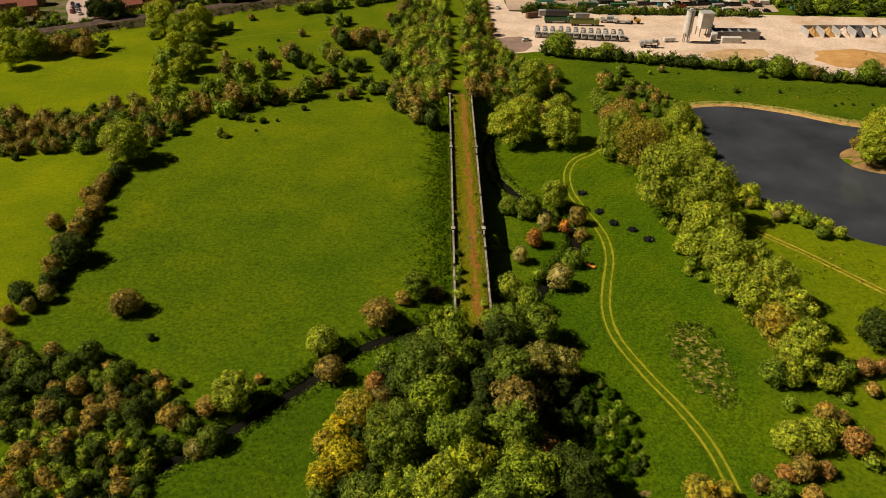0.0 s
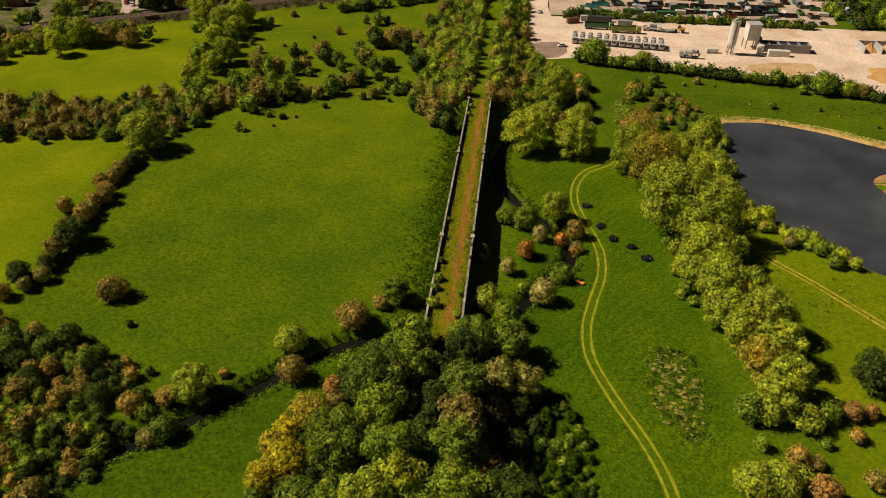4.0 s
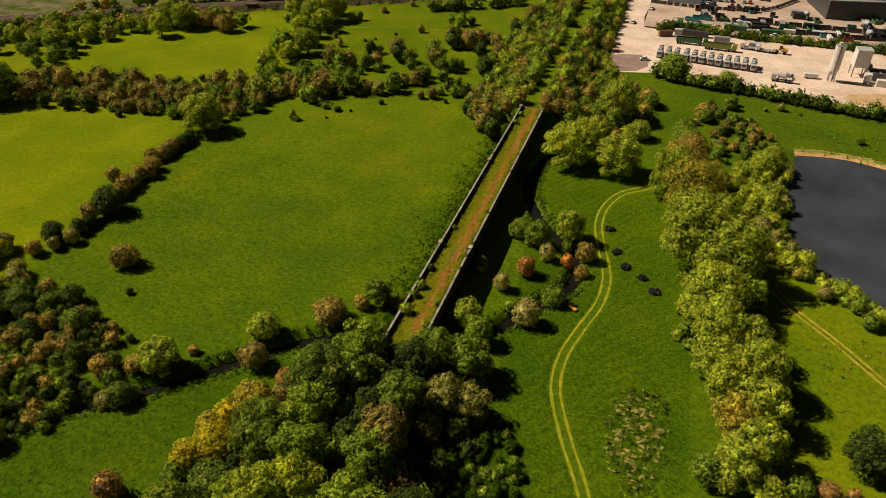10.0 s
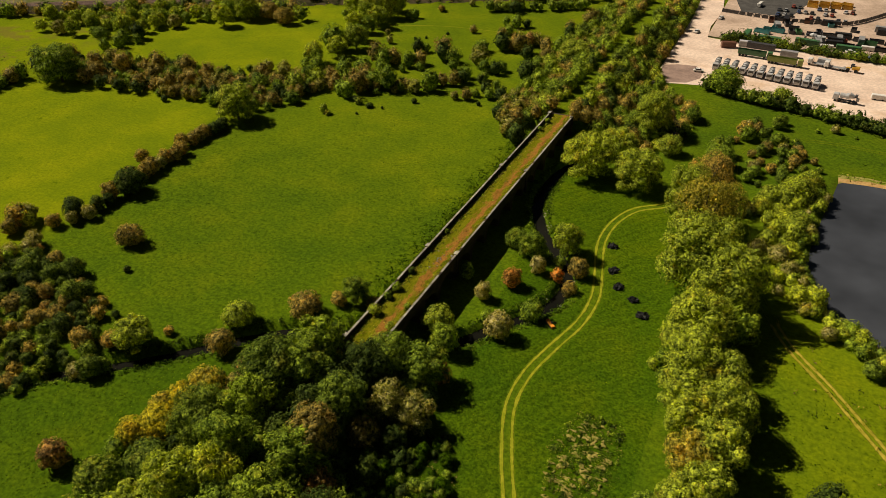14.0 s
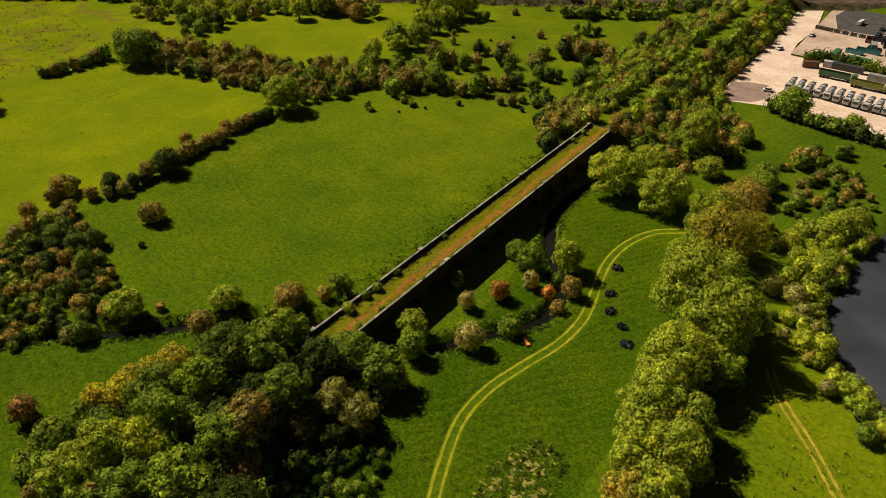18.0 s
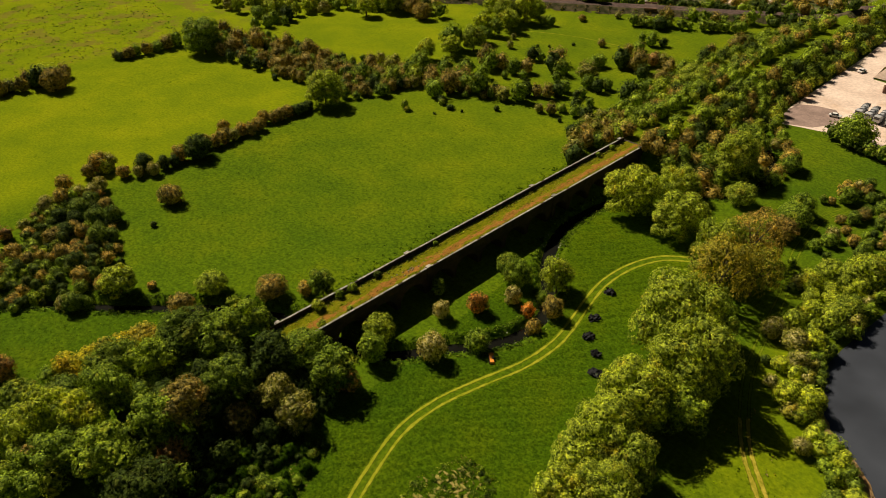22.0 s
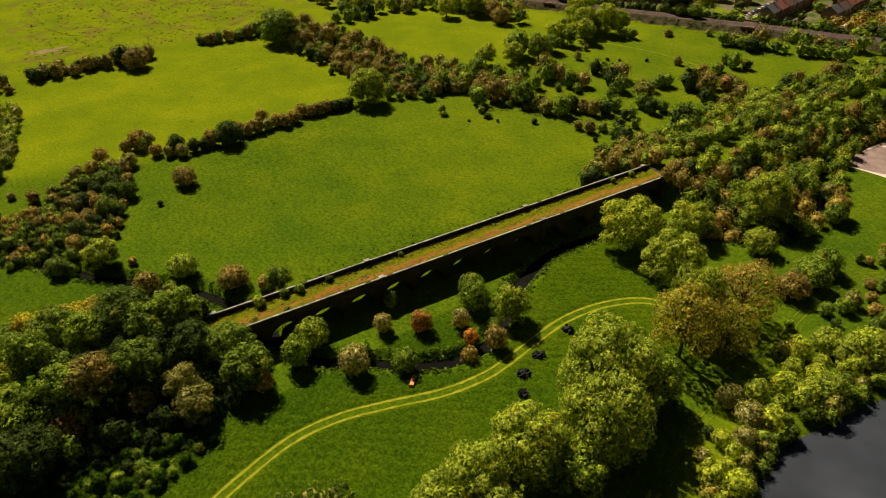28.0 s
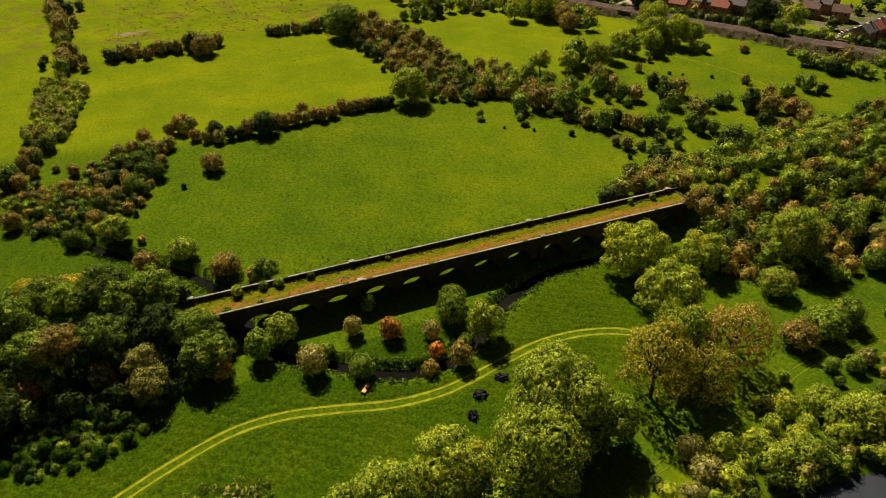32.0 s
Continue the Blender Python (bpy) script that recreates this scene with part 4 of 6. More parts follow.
FIELD_HEDGE = [
    (-106.7, 114.9, 2.4, "bo"), (-108.7, 118.9, 3.2, "bo"), (-108.2, 121.7, 2.8, "bp"), (-99.2, 122.8, 2.3, "bo"), (-95.9, 126.2, 1.9, "bp"), (-99, 129.6, 3.1, "bk"), (-93.6, 130.2, 2.3, "bp"), (-95.2, 134.4, 2.3, "bk"),
    (-94.5, 137.5, 2, "bk"), (-96.8, 140.8, 2.8, "bo"), (-94.2, 146.1, 4.7, "bk"), (-99.7, 151.2, 2.4, "bo"), (-97, 153.7, 2.4, "bo"), (-97.9, 157.4, 2.8, "bo"), (-106.1, 161.8, 2.5, "bo"), (-98.1, 161.1, 2.4, "bp"),
    (-99.1, 164.8, 2.5, "bo"), (-97.1, 167.1, 2.5, "bo"), (-98.7, 171.3, 2.7, "bo"), (-102.8, 175.9, 2.5, "bo"), (-100.5, 178.5, 2.5, "bo"), (-100.9, 181.9, 2.7, "bo"), (-101.5, 185.4, 2.5, "bo"),
]
FIELD_HEDGE_B = [
    (-100.2, 188.3, 2.5, "bk"), (-100.2, 191.1, 2.5, "bk"), (-101.4, 194.2, 2.1, "bk"), (-103.3, 106.4, 2.7, "bo"), (-97, 107.9, 2.3, "bp"), (-94, 111.5, 2.6, "bp"), (-95.7, 114.2, 2.3, "bp"), (-94.2, 98.2, 2.6, "bp"),
    (-95.5, 102.6, 2.6, "bo"), (-72.9, 125.9, 3.6, "bo"), (-64.5, 116.3, 1, "bk"),
]
THICKET = [
    (-91.8, 111.9, 1.7, "bo"), (-86.3, 108.1, 1.7, "bk"), (-89.3, 104.6, 1.9, "bk"), (-79.5, 106.3, 1.9, "bk"), (-78.3, 109, 1.7, "bm"), (-73.6, 107.5, 1.4, "bk"), (-83.1, 101.4, 1.8, "bk"), (-77.8, 99.9, 1.8, "bo"),
    (-74.2, 104.8, 1.6, "bm"), (-69.3, 101.4, 1.8, "bm"), (-69.8, 97, 1.6, "bo"), (-66.3, 99.9, 1.8, "bo"), (-63, 100, 1.6, "bk"), (-60.8, 100.2, 1.4, "bm"), (-62.4, 95.3, 1.8, "bm"), (-66.2, 93.9, 1.8, "bo"),
    (-77.2, 95.1, 2.2, "bo"), (-71.1, 92.5, 1.8, "bm"), (-74, 91.3, 1.3, "bk"), (-62.9, 91.1, 1.7, "bm"), (-56.9, 95.5, 1.6, "bk"), (-53.7, 92.6, 1.5, "bp"), (-51, 94.5, 2, "bm"),
]
THICKET_B = [
    (-67.9, 89.8, 1.5, "bo"), (-79.5, 90.5, 1.5, "bk"), (-74.5, 87.8, 1.5, "bo"), (-70.5, 88.4, 1.5, "bo"), (-78.1, 86.4, 1.5, "bm"), (-63.5, 87, 1.7, "bm"), (-59.8, 88.3, 1.7, "bm"), (-58.7, 91.2, 1.5, "bm"),
    (-54.7, 85.9, 1.3, "bk"), (-74.3, 83.1, 1.7, "bo"), (-68.9, 82.5, 1.6, "bk"), (-65.7, 84.5, 1.5, "bg"), (-61.4, 81.9, 1.6, "bk"), (-58.4, 83.2, 1.4, "bk"), (-70.1, 78.7, 1.8, "bo"), (-66.5, 79.4, 1.6, "bg"),
    (-62.1, 78.4, 1.2, "bk"), (-56.5, 77.3, 2.2, "bo"), (-52.2, 76, 1.4, "bg"), (-73.2, 76.6, 1.4, "bg"), (-59.9, 75.4, 1.4, "bk"), (-45.5, 85.3, 2.3, "bp"), (-42.8, 88.7, 2.1, "bg"),
]
THICKET_C = [
    (-52, 87.2, 1.3, "bk"), (-52.4, 82.1, 1.2, "bk"), (-63.5, 74.8, 1.6, "bk"), (-69.3, 74.8, 1.6, "bm"), (-56.2, 74.9, 1.4, "bk"), (-37.5, 103.4, 1.3, "bo"), (-44.2, 95.6, 1.3, "bo"), (-86.1, 99, 2.5, "bk"),
    (-85.4, 104.1, 2.9, "bm"), (-88.4, 108.5, 2.6, "bm"), (-83.6, 110.9, 2.2, "bo"), (-80.8, 101.4, 2.5, "bk"), (-77.7, 105.6, 2.8, "bm"), (-74.7, 109.7, 2.8, "bm"), (-76.4, 93.2, 2.4, "bo"), (-76.6, 97.2, 2.4, "bk"),
    (-76.6, 83.6, 2.4, "bo"), (-70.7, 85.3, 2, "bo"), (-67.2, 92.5, 2.3, "bo"), (-65.9, 102.1, 3, "bm"), (-65.5, 105.1, 2.4, "bm"), (-59.4, 93.4, 2.6, "bk"), (-64.1, 95.6, 2.3, "bo"),
]
THICKET_D = [
    (-61.5, 98.7, 2, "bk"), (-73.6, 74.4, 2, "bo"), (-51.6, 92, 2.5, "bo"), (-46, 94.9, 2.2, "bo"), (-48.3, 90.5, 1.9, "bm"), (-41.7, 97.6, 3.3, "tl"), (-42.8, 86.6, 2.7, "bm"), (-59, 70.1, 2.8, "bo"),
    (-53.5, 78.1, 1.9, "bk"), (-68.3, 70.4, 2, "bm"), (-53, 102.2, 1.1, "bk"), (-73.7, 100.4, 2.1, "bo"), (-91.5, 73, 2.1, "bo"), (-98.8, 69.2, 2.5, "bo"), (-91.1, 66.8, 2.8, "bm"), (-83.9, 69.8, 2.8, "bo"),
    (-84.2, 65.8, 2.4, "bk"), (-104.1, 72.1, 2.6, "bo"), (-110.4, 73.3, 2.7, "bm"), (-111, 76, 3.1, "bm"), (-102.1, 73, 2.2, "bm"), (-105.9, 69.3, 2.2, "bo"),
]
LAKESIDE = [
    (76.6, 193.5, 2.6, "bp"), (78.5, 199.1, 2.6, "bl"), (80.2, 205.3, 2.9, "bl"), (84.4, 205.8, 3.2, "bl"), (85.6, 212.2, 3.5, "bl"), (83.5, 227.9, 4.9, "bl"), (86.6, 234.4, 4.1, "bl"), (75.3, 216.4, 2.8, "bl"),
    (77, 223.6, 3.5, "bl"), (81.2, 223.3, 3.1, "bl"), (73, 215.5, 2, "bp"), (72.6, 212.8, 1.4, "bk"), (68.2, 223.3, 1.2, "bg"), (81.7, 192.9, 3, "bp"), (84.6, 195.6, 2.8, "bl"), (84.9, 187.5, 2.5, "bp"),
    (82.4, 184.6, 2, "bl"), (79.6, 184.2, 1.2, "bk"), (83.3, 178.7, 1.7, "bp"), (87.4, 176.3, 2.6, "bl"), (91.2, 178.1, 3, "bl"), (91.4, 173.2, 1.6, "bg"), (94.7, 166.1, 1.8, "bp"),
]
LAKESIDE_B = [
    (97.3, 167.5, 1.8, "bl"), (97.5, 172.2, 1.5, "bl"), (101.2, 167.8, 2.1, "bl"), (103.4, 157.8, 2.2, "bm"), (105.9, 160.8, 2.2, "bl"), (108.2, 157.5, 1.8, "bl"), (69.5, 234.4, 1.8, "bg"), (70.7, 242.2, 1.9, "bp"),
    (73.1, 232.8, 1.2, "bm"), (72.1, 247.7, 1.6, "bo"), (71.4, 254.8, 2, "bm"), (72.8, 258.1, 2, "bo"), (75.6, 243.3, 1.9, "bo"), (75.4, 264.9, 2.3, "bg"), (77.8, 259, 1.9, "bp"), (81, 255.4, 2.1, "bm"),
    (77.9, 251.1, 1.3, "bk"), (83.5, 257, 1.9, "bo"), (78.8, 242, 2, "bm"), (66, 264.4, 2.7, "bg"), (68.6, 272.7, 1.9, "bo"), (65.2, 276.1, 1.6, "bp"), (74.7, 279.3, 2.4, "bm"),
]
LAKESIDE_C = [
    (61.2, 259.9, 1.4, "bm"), (46.5, 271.5, 3.1, "bg"), (35.4, 286.2, 2.3, "bp"), (77.9, 210.7, 2.2, "bl"), (79.9, 217, 2.2, "bl"), (84.3, 222, 2.5, "bl"), (81.7, 213.4, 2.2, "bl"), (75.8, 283.4, 2.1, "bm"),
    (65, 267.1, 2.9, "bo"), (67.5, 277.3, 1.9, "bm"), (87.4, 281.8, 0.9, "bg"), (92.8, 284.4, 1.7, "bp"), (99.4, 282.3, 0.7, "bg"), (116.4, 262, 1.6, "bm"), (132.2, 278.4, 2.1, "bg"), (44.9, 274.7, 3.2, "bo"),
    (140.2, 279.7, 5.6, "bg"), (149.1, 277.8, 4.2, "bg"), (153.3, 276.4, 3.3, "bo"), (173.9, 272.2, 5.5, "bg"), (73, 259.9, 2, "bm"), (77.8, 266.2, 1.8, "bg"),
]
LAKESIDE_D = [
    (77.9, 257, 2, "bm"), (82, 260.3, 1.8, "bo"), (81.9, 251.1, 2.2, "bo"), (52.3, 304.7, 6.5, "bg"), (73.5, 302.5, 4.4, "bl"), (67.5, 300.5, 3.3, "bg"), (133.5, 260.7, 0.7, "bk"), (155.4, 274.7, 0.7, "bk"),
    (152.8, 249.5, 0.6, "bk"), (156.6, 248.4, 0.6, "bk"), (164.1, 248.5, 0.6, "bk"), (161.1, 236.5, 0.6, "bk"), (149.2, 247.3, 0.6, "bk"),
]
EAST_EDGE = [
    (68.8, 103.5, 3, "bg"), (72, 102.6, 2.6, "bl"), (76.2, 104.3, 3, "bl"), (78.9, 101.9, 3, "bl"), (83.7, 104.7, 2.6, "bg"), (88.9, 105.8, 2.1, "br"), (87.8, 100, 1.7, "bo"), (65.1, 86.4, 3.8, "bl"),
    (69.7, 87.2, 3.6, "bl"), (74.8, 93.2, 2.4, "bo"), (78, 92.6, 1.5, "bo"), (77, 85.6, 2.9, "br"), (64.7, 79.9, 2.4, "bo"), (61.6, 79.5, 1.8, "br"), (56.2, 77.2, 1.8, "bo"), (69.2, 80.2, 1.8, "br"),
    (44.8, 74.8, 3.3, "be"), (48.9, 74.9, 2.3, "be"), (92.9, 106.5, 1.7, "br"), (58.9, 75.6, 2.2, "bg"), (64.4, 74.5, 2, "bo"),
]
STREAM_BANK = [
    (19.6, 170.5, 3.3, "bg"), (24.8, 168.1, 3.6, "bg"), (32.7, 173.2, 3.6, "tl"), (28.6, 161.9, 2.2, "bc"), (24.9, 153.7, 2.5, "bu"), (20.5, 146.3, 2.2, "bc"), (33.4, 144.6, 2.9, "bg"), (29, 135.3, 3.1, "bc"),
    (38.2, 164.9, 2.5, "bo"), (38.2, 157.9, 2, "bo"), (32.1, 168.3, 1.8, "bg"), (16.2, 131.3, 3.8, "bl"), (20.5, 125.9, 3.2, "bg"), (24.5, 139.6, 1.6, "bg"), (34, 161, 1.7, "bu"),
]
SOUTH_WOOD = [
    (1.5, 107, 4.6, "tg", 11), (-2.6, 97, 6.0, "tm", 13.5), (3.5, 100.5, 4.2, "tg", 9.5), (13.8, 114, 5.4, "tg", 10.5), (12.5, 107.5, 4.0, "tk", 8), (20.5, 115, 5.0, "tg", 10.5), (23.6, 117, 2.6, "br"),
    (-16.1, 92.5, 4.2, "be", 8), (-19, 88.5, 3.2, "by"), (-17.5, 81, 4.4, "by", 7.5), (-20.5, 77.5, 3.2, "by"), (-21.5, 85.5, 2.6, "be"), (-7.8, 84, 5.6, "tm", 13), (-1.5, 89.5, 4.6, "tg", 11),
]
SOUTH_WOOD_B = [
    (2.5, 79, 4.8, "tg", 12), (4.5, 73.5, 4.4, "tl", 11), (0.4, 69.5, 4.6, "tl", 12), (12.8, 83.2, 4.4, "tg", 9), (13.6, 88.5, 4.2, "to", 9.5), (13.4, 97, 4.3, "tm", 9.5), (19.5, 103, 3.9, "tp", 9.5), (16.5, 106, 3.0, "bk"),
    (24.4, 103.6, 4.0, "tp", 8.5), (18.5, 82, 3.0, "br", 7), (18.8, 95.5, 3.2, "bo", 7), (-13, 74, 4.2, "bm", 7), (-17.8, 67.4, 4.6, "bm", 7), (-7.2, 71.7, 3.6, "tg", 9), (-6, 64, 4.6, "tl", 10),
]
SOUTH_WOOD_C = [
    (9, 68, 4.6, "tg", 9), (14, 73, 5.0, "tg", 9), (23, 75, 5.2, "tk"), (-5.7, 131.7, 3.4, "tg", 7.5), (-14.2, 123, 4.1, "bo", 6), (-25.7, 113.5, 3.8, "bl"), (-23, 104.3, 3.2, "bo"), (-40.8, 97, 4.2, "tl", 8),
    (-9, 129, 2.0, "bo"), (-1, 131.5, 1.8, "bo"), (-29.5, 67.4, 2.8, "br"), (-12, 97, 2.6, "bo"), (-10.5, 91, 3.4, "bo"), (-13.5, 101, 2.2, "br"), (24, 97.5, 2.8, "bk"), (23, 89, 3.0, "bk"), (8, 95, 3.0, "bk"), (7, 87, 2.8, "bk"),
]
EAST_BELT = [
    (64, 173, 8.6, "tl", 21.5), (72, 165.5, 7.8, "tl", 19), (68.5, 150.5, 6.3, "tl", 15), (76, 156, 4.5, "tg", 10), (70, 139, 5.2, "tl", 14), (76, 137.5, 4.6, "tl", 12.5), (69.3, 131, 4.4, "tl", 11), (77.3, 128.5, 5.3, "tl", 13.5),
    (72, 123.5, 4.6, "tl", 11.5), (78, 119.5, 5.0, "tl", 12.5), (73.5, 116, 4.4, "te", 10.5), (77, 109, 4.6, "tl", 12), (73.2, 105.2, 4.2, "tl", 10), (96, 115, 4.4, "tk", 8.5),
]
STREAM_TREES = [
    (62, 195.5, 6.8, "ae", 18.5), (56.5, 205, 5.6, "tl", 17), (60, 216.5, 6.6, "ao", 15), (66.5, 204, 4.8, "ae", 14), (68, 182, 5.0, "tg", 12), (39.7, 215.5, 7.4, "wl", 12), (24.6, 217, 8.8, "wl", 14), (30, 233.5, 5.8, "wl", 10),
    (35.8, 256, 5.8, "tl", 15), (44.5, 243, 4.4, "bl"), (60.2, 241.5, 4.6, "bg"), (60.7, 234, 4.0, "bo"), (59.3, 249, 4.0, "bg"), (-10.5, 314, 7.0, "tl", 9), (13.7, 151.9, 1.9, "bg", 5),
]
TALL_TREES = [
    (-111, 263, 4.2, "tl", 9.5), (-106, 274, 4.6, "tl", 10), (-104, 286, 5.2, "tl", 12), (-118, 307, 4.4, "tl", 10), (-112, 309, 3.8, "tg", 9), (-121, 326, 5.6, "tl", 13), (-116, 335, 6.0, "tl", 14), (-116, 345, 4.4, "tl", 10), (-109, 297, 4.4, "tg", 8), (-112, 319, 4.6, "tl", 11),
]
WEST_TREES = [
    (-101, 202, 6.4, "tl", 13), (-191, 200, 8.0, "tg", 16), (-192, 135, 5.9, "bo"),
]
ISLAND = [
    (139, 201, 5.4, "tl"), (145, 209, 6.5, "tl"),
]
RAILSIDE = [
    (-118, 384, 7.0, "tk"), (-113, 401, 4.8, "tl"), (-104, 382, 3.8, "bg"), (-111, 380, 3.9, "bg"), (-99, 404, 2.3, "bl"), (-181, 286, 5.0, "tl"),
    (-168, 306, 5.0, "bo"), (-188, 298, 5.2, "bg"), (-161, 310, 3.0, "bg"), (-168, 321, 4.2, "bg"), (-167, 350, 4.2, "tk"), (-174, 355, 4.2, "tk"), (-161, 353, 4.0, "tk"), (-159, 318, 1.7, "bg"), (-178, 300, 5.2, "tl"),
    (-189, 304, 4.6, "tl"), (-157, 303, 5.0, "bo"), (-203, 330, 4.2, "tl"), (-209, 350, 3.6, "tl"), 
    (-132, 333, 6.7, "tl"), (-136, 326, 2.1, "bg"), (-96, 356, 2.0, "bo"), (-74, 297, 2.0, "bg"), (-60, 368, 3.8, "bg"), (-52, 340, 4.1, "bg"),
    (-34, 289, 2.4, "bg"),
]
west_mass, north_mass = [], []
for rows, place, group in (
    (SOUTH_WOOD, "the wooded bank", "south wood"), (SOUTH_WOOD_B, "the wooded bank", "south wood"), (SOUTH_WOOD_C, "the wooded bank", "south wood"), (EAST_BELT, "the meadow edge", "east tree belt"), (STREAM_TREES, "the stream bank", "stream trees"),
    (WEST_TREES, "the open field", "field trees"), (TALL_TREES, "the scrubby field edge", "field trees"), (ISLAND, "the lake island", "island trees"),
    (STREAM_BANK, "the stream bank", "stream bushes"), (EAST_EDGE, "the meadow edge", "east bushes"),
    *((rows, "the lake shore", "lakeside bushes") for rows in (LAKESIDE, LAKESIDE_B, LAKESIDE_C, LAKESIDE_D)),
    *((rows, "the rough field corner", "thicket") for rows in (THICKET, THICKET_B, THICKET_C, THICKET_D)),
    *((rows, "a field hedge line", "field hedge") for rows in (FIELD_HEDGE, FIELD_HEDGE_B,)),
    *((rows, "a broad field hedge", "broad hedge") for rows in (WEST_SCRUB, WEST_SCRUB_B, WEST_SCRUB_C, WEST_SCRUB_D, WEST_SCRUB_E, WEST_SCRUB_F, WEST_SCRUB_G)),
    *((rows, "the scrubby field edge", "field scrub") for rows in (NORTH_SCRUB, NORTH_SCRUB_B, NORTH_SCRUB_C, NORTH_SCRUB_D)),
    (RAILSIDE, "the railway side", "railside trees"),
):
    for x, y, r, code, *tall in rows:
        if group == "railside trees" and not free(x, y, r, 0.4):
            continue
        if code[0] == "b" and group in ("broad hedge", "field scrub"):
            (west_mass if group == "broad hedge" else north_mass).append((x, y, r, code[1]))
            PLACED.append((x, y, r))
            continue
        grow(x, y, r, code, place, group, *tall)

WEST_LINE, FAR_LINE = [(-201.0, 93.0), (-202.0, 106.0), (-203.0, 121.0), (-202.0, 142.0)], [(-209.0, 167.0), (-209.0, 179.0), (-210.0, 197.0)]
hedge_mass, bank_mass, far_mass, lake_mass, thicket_mass, wood_mass = [], [], [], [], [], []
for row in (WEST_LINE, FAR_LINE):
    grow_line(row, 1.5, 2.4, "okgo", "", "", 0.9, 0.7, heap=hedge_mass)
grow_line([(-296, 66), (-247, 73), (-209, 76), (-186, 76)], 3.0, 4.2, "ooog", "a field hedge line", "west hedge", heap=hedge_mass)
grow_line([(-116, 74), (-106, 72), (-88, 67), (-76, 60), (-66, 52)], 2.5, 3.6, "oogp", "a field hedge line", "west hedge", heap=hedge_mass)
grow_patch([(-97, 115), (-80, 110), (-58, 104), (-47, 92), (-56, 76), (-70, 66), (-84, 70), (-78, 86), (-96, 95)], 1.2, 2.2, ["bm", "bk", "bo", "bk", "bm", "bg"], "the rough field corner", "thicket", 900, 0.55, heap=thicket_mass)
grow_patch([(-210, 205), (-105, 207), (-96, 214), (-88, 238), (-60, 247), (-60, 258), (-100, 248), (-125, 238), (-160, 234), (-210, 222)], 1.4, 2.6, ["bo", "bg", "bo", "bk", "bo", "bg"], "a broad field hedge", "broad hedge", 1300, 0.55, heap=hedge_mass)
grow_patch([(-19, 243), (35, 243), (37, 262), (35, 276), (25, 296), (24, 304), (22, 420), (-14, 420), (-22, 350), (-19, 290)], 1.8, 3.6, ["bg", "bo", "bg", "bm", "bl", "bg", "bo", "bg", "bm", "bk"], "the old railway bank", "railway bank scrub", 4500, 0.52, lambda x, y: abs(x - 6.8) > 3.4 + 1.4 * (y > 330), heap=bank_mass)
grow_patch([(82, 192), (89, 173), (101, 163), (106, 164), (95, 176), (89, 190), (90, 214), (93, 236), (88, 236), (84, 228), (80, 212)], 1.1, 2.2, ["bg", "bm", "bl", "bg", "bp", "bm"], "", "", 900, 0.44, lambda x, y: float(line_distance(np.array([x]), np.array([y]), TRACK2)[0]) > 4, heap=lake_mass)
grow_patch([(62, 140), (70, 130), (72, 110), (66, 90), (80, 80), (88, 88), (78, 104), (74, 130), (67, 180), (61, 212), (56, 205), (62, 180)], 1.3, 2.6, ["bg", "bo", "bl", "bg"], "", "", 260, 0.62, lambda x, y: float(line_distance(np.array([x]), np.array([y]), TRACK2)[0]) > 4, heap=lake_mass)
grow_patch([(-20, 58), (30, 58), (32, 70), (-20, 70)], 1.8, 3.6, ["bg", "bo", "bg", "bl", "bg"], "the wooded bank", "south wood", 120, 0.62, heap=wood_mass)
# mostly very dark undergrowth, added to blacken the shaded gaps between the trees
grow_patch([(-11, 112), (3, 116), (14, 121), (21, 119), (27, 108), (27, 95), (23, 82), (16, 72), (-18, 70), (-23, 76), (-19, 90)], 1.8, 3.0, ["bk", "bk", "bg", "bk", "bg"], "", "", 700, 0.55, lambda x, y: not (2.5 < x < 11.7 and y > 112), heap=wood_mass)
grow_patch([(-182, 69), (-167, 87), (-117, 81), (-120, 68)], 1.6, 2.6, ["bl", "bl", "bp"], "", "", 300, 0.5, heap=hedge_mass)
grow_patch([(-262, 240), (-212, 246), (-203, 262), (-198, 288), (-184, 296), (-158, 304), (-162, 312), (-196, 306), (-214, 300), (-262, 264)], 2.4, 4.0, ["tl", "bl", "tl", "bg", "bl", "bp"], "the railway side", "railside trees", 170, 0.6)
grow_patch([(71, 275), (84, 267), (92, 242), (88, 228), (80, 226), (70, 238), (64, 250), (62, 268)], 1.0, 2.1, ["bm", "bk", "bg", "bm", "bo"], "the lake shore", "lakeside bushes", 110, 0.62, lambda x, y: float(line_distance(np.array([x]), np.array([y]), TRACK2)[0]) > 3.4)
scrub_mass("thicket_scrub", thicket_mass, "dense olive and green hawthorn thicket in the field corner")
upper = RIVER[(RIVER[:, 1] > 222) & (RIVER[:, 1] < 312)][::3]
for side in (-3.4, 3.6):
    grow_line([(x + side * 0.8, y + side * 0.5) for x, y in upper], 1.3, 2.4, "gglo", "", "", 1.9, 1.2, heap=lake_mass)
scrub_mass("wood_undergrowth", wood_mass, "mixed green undergrowth below the trees, partly very dark to blacken shaded gaps")
scrub_mass("lakeside_scrub", lake_mass, "low bright green and blossoming scrub by the lake")

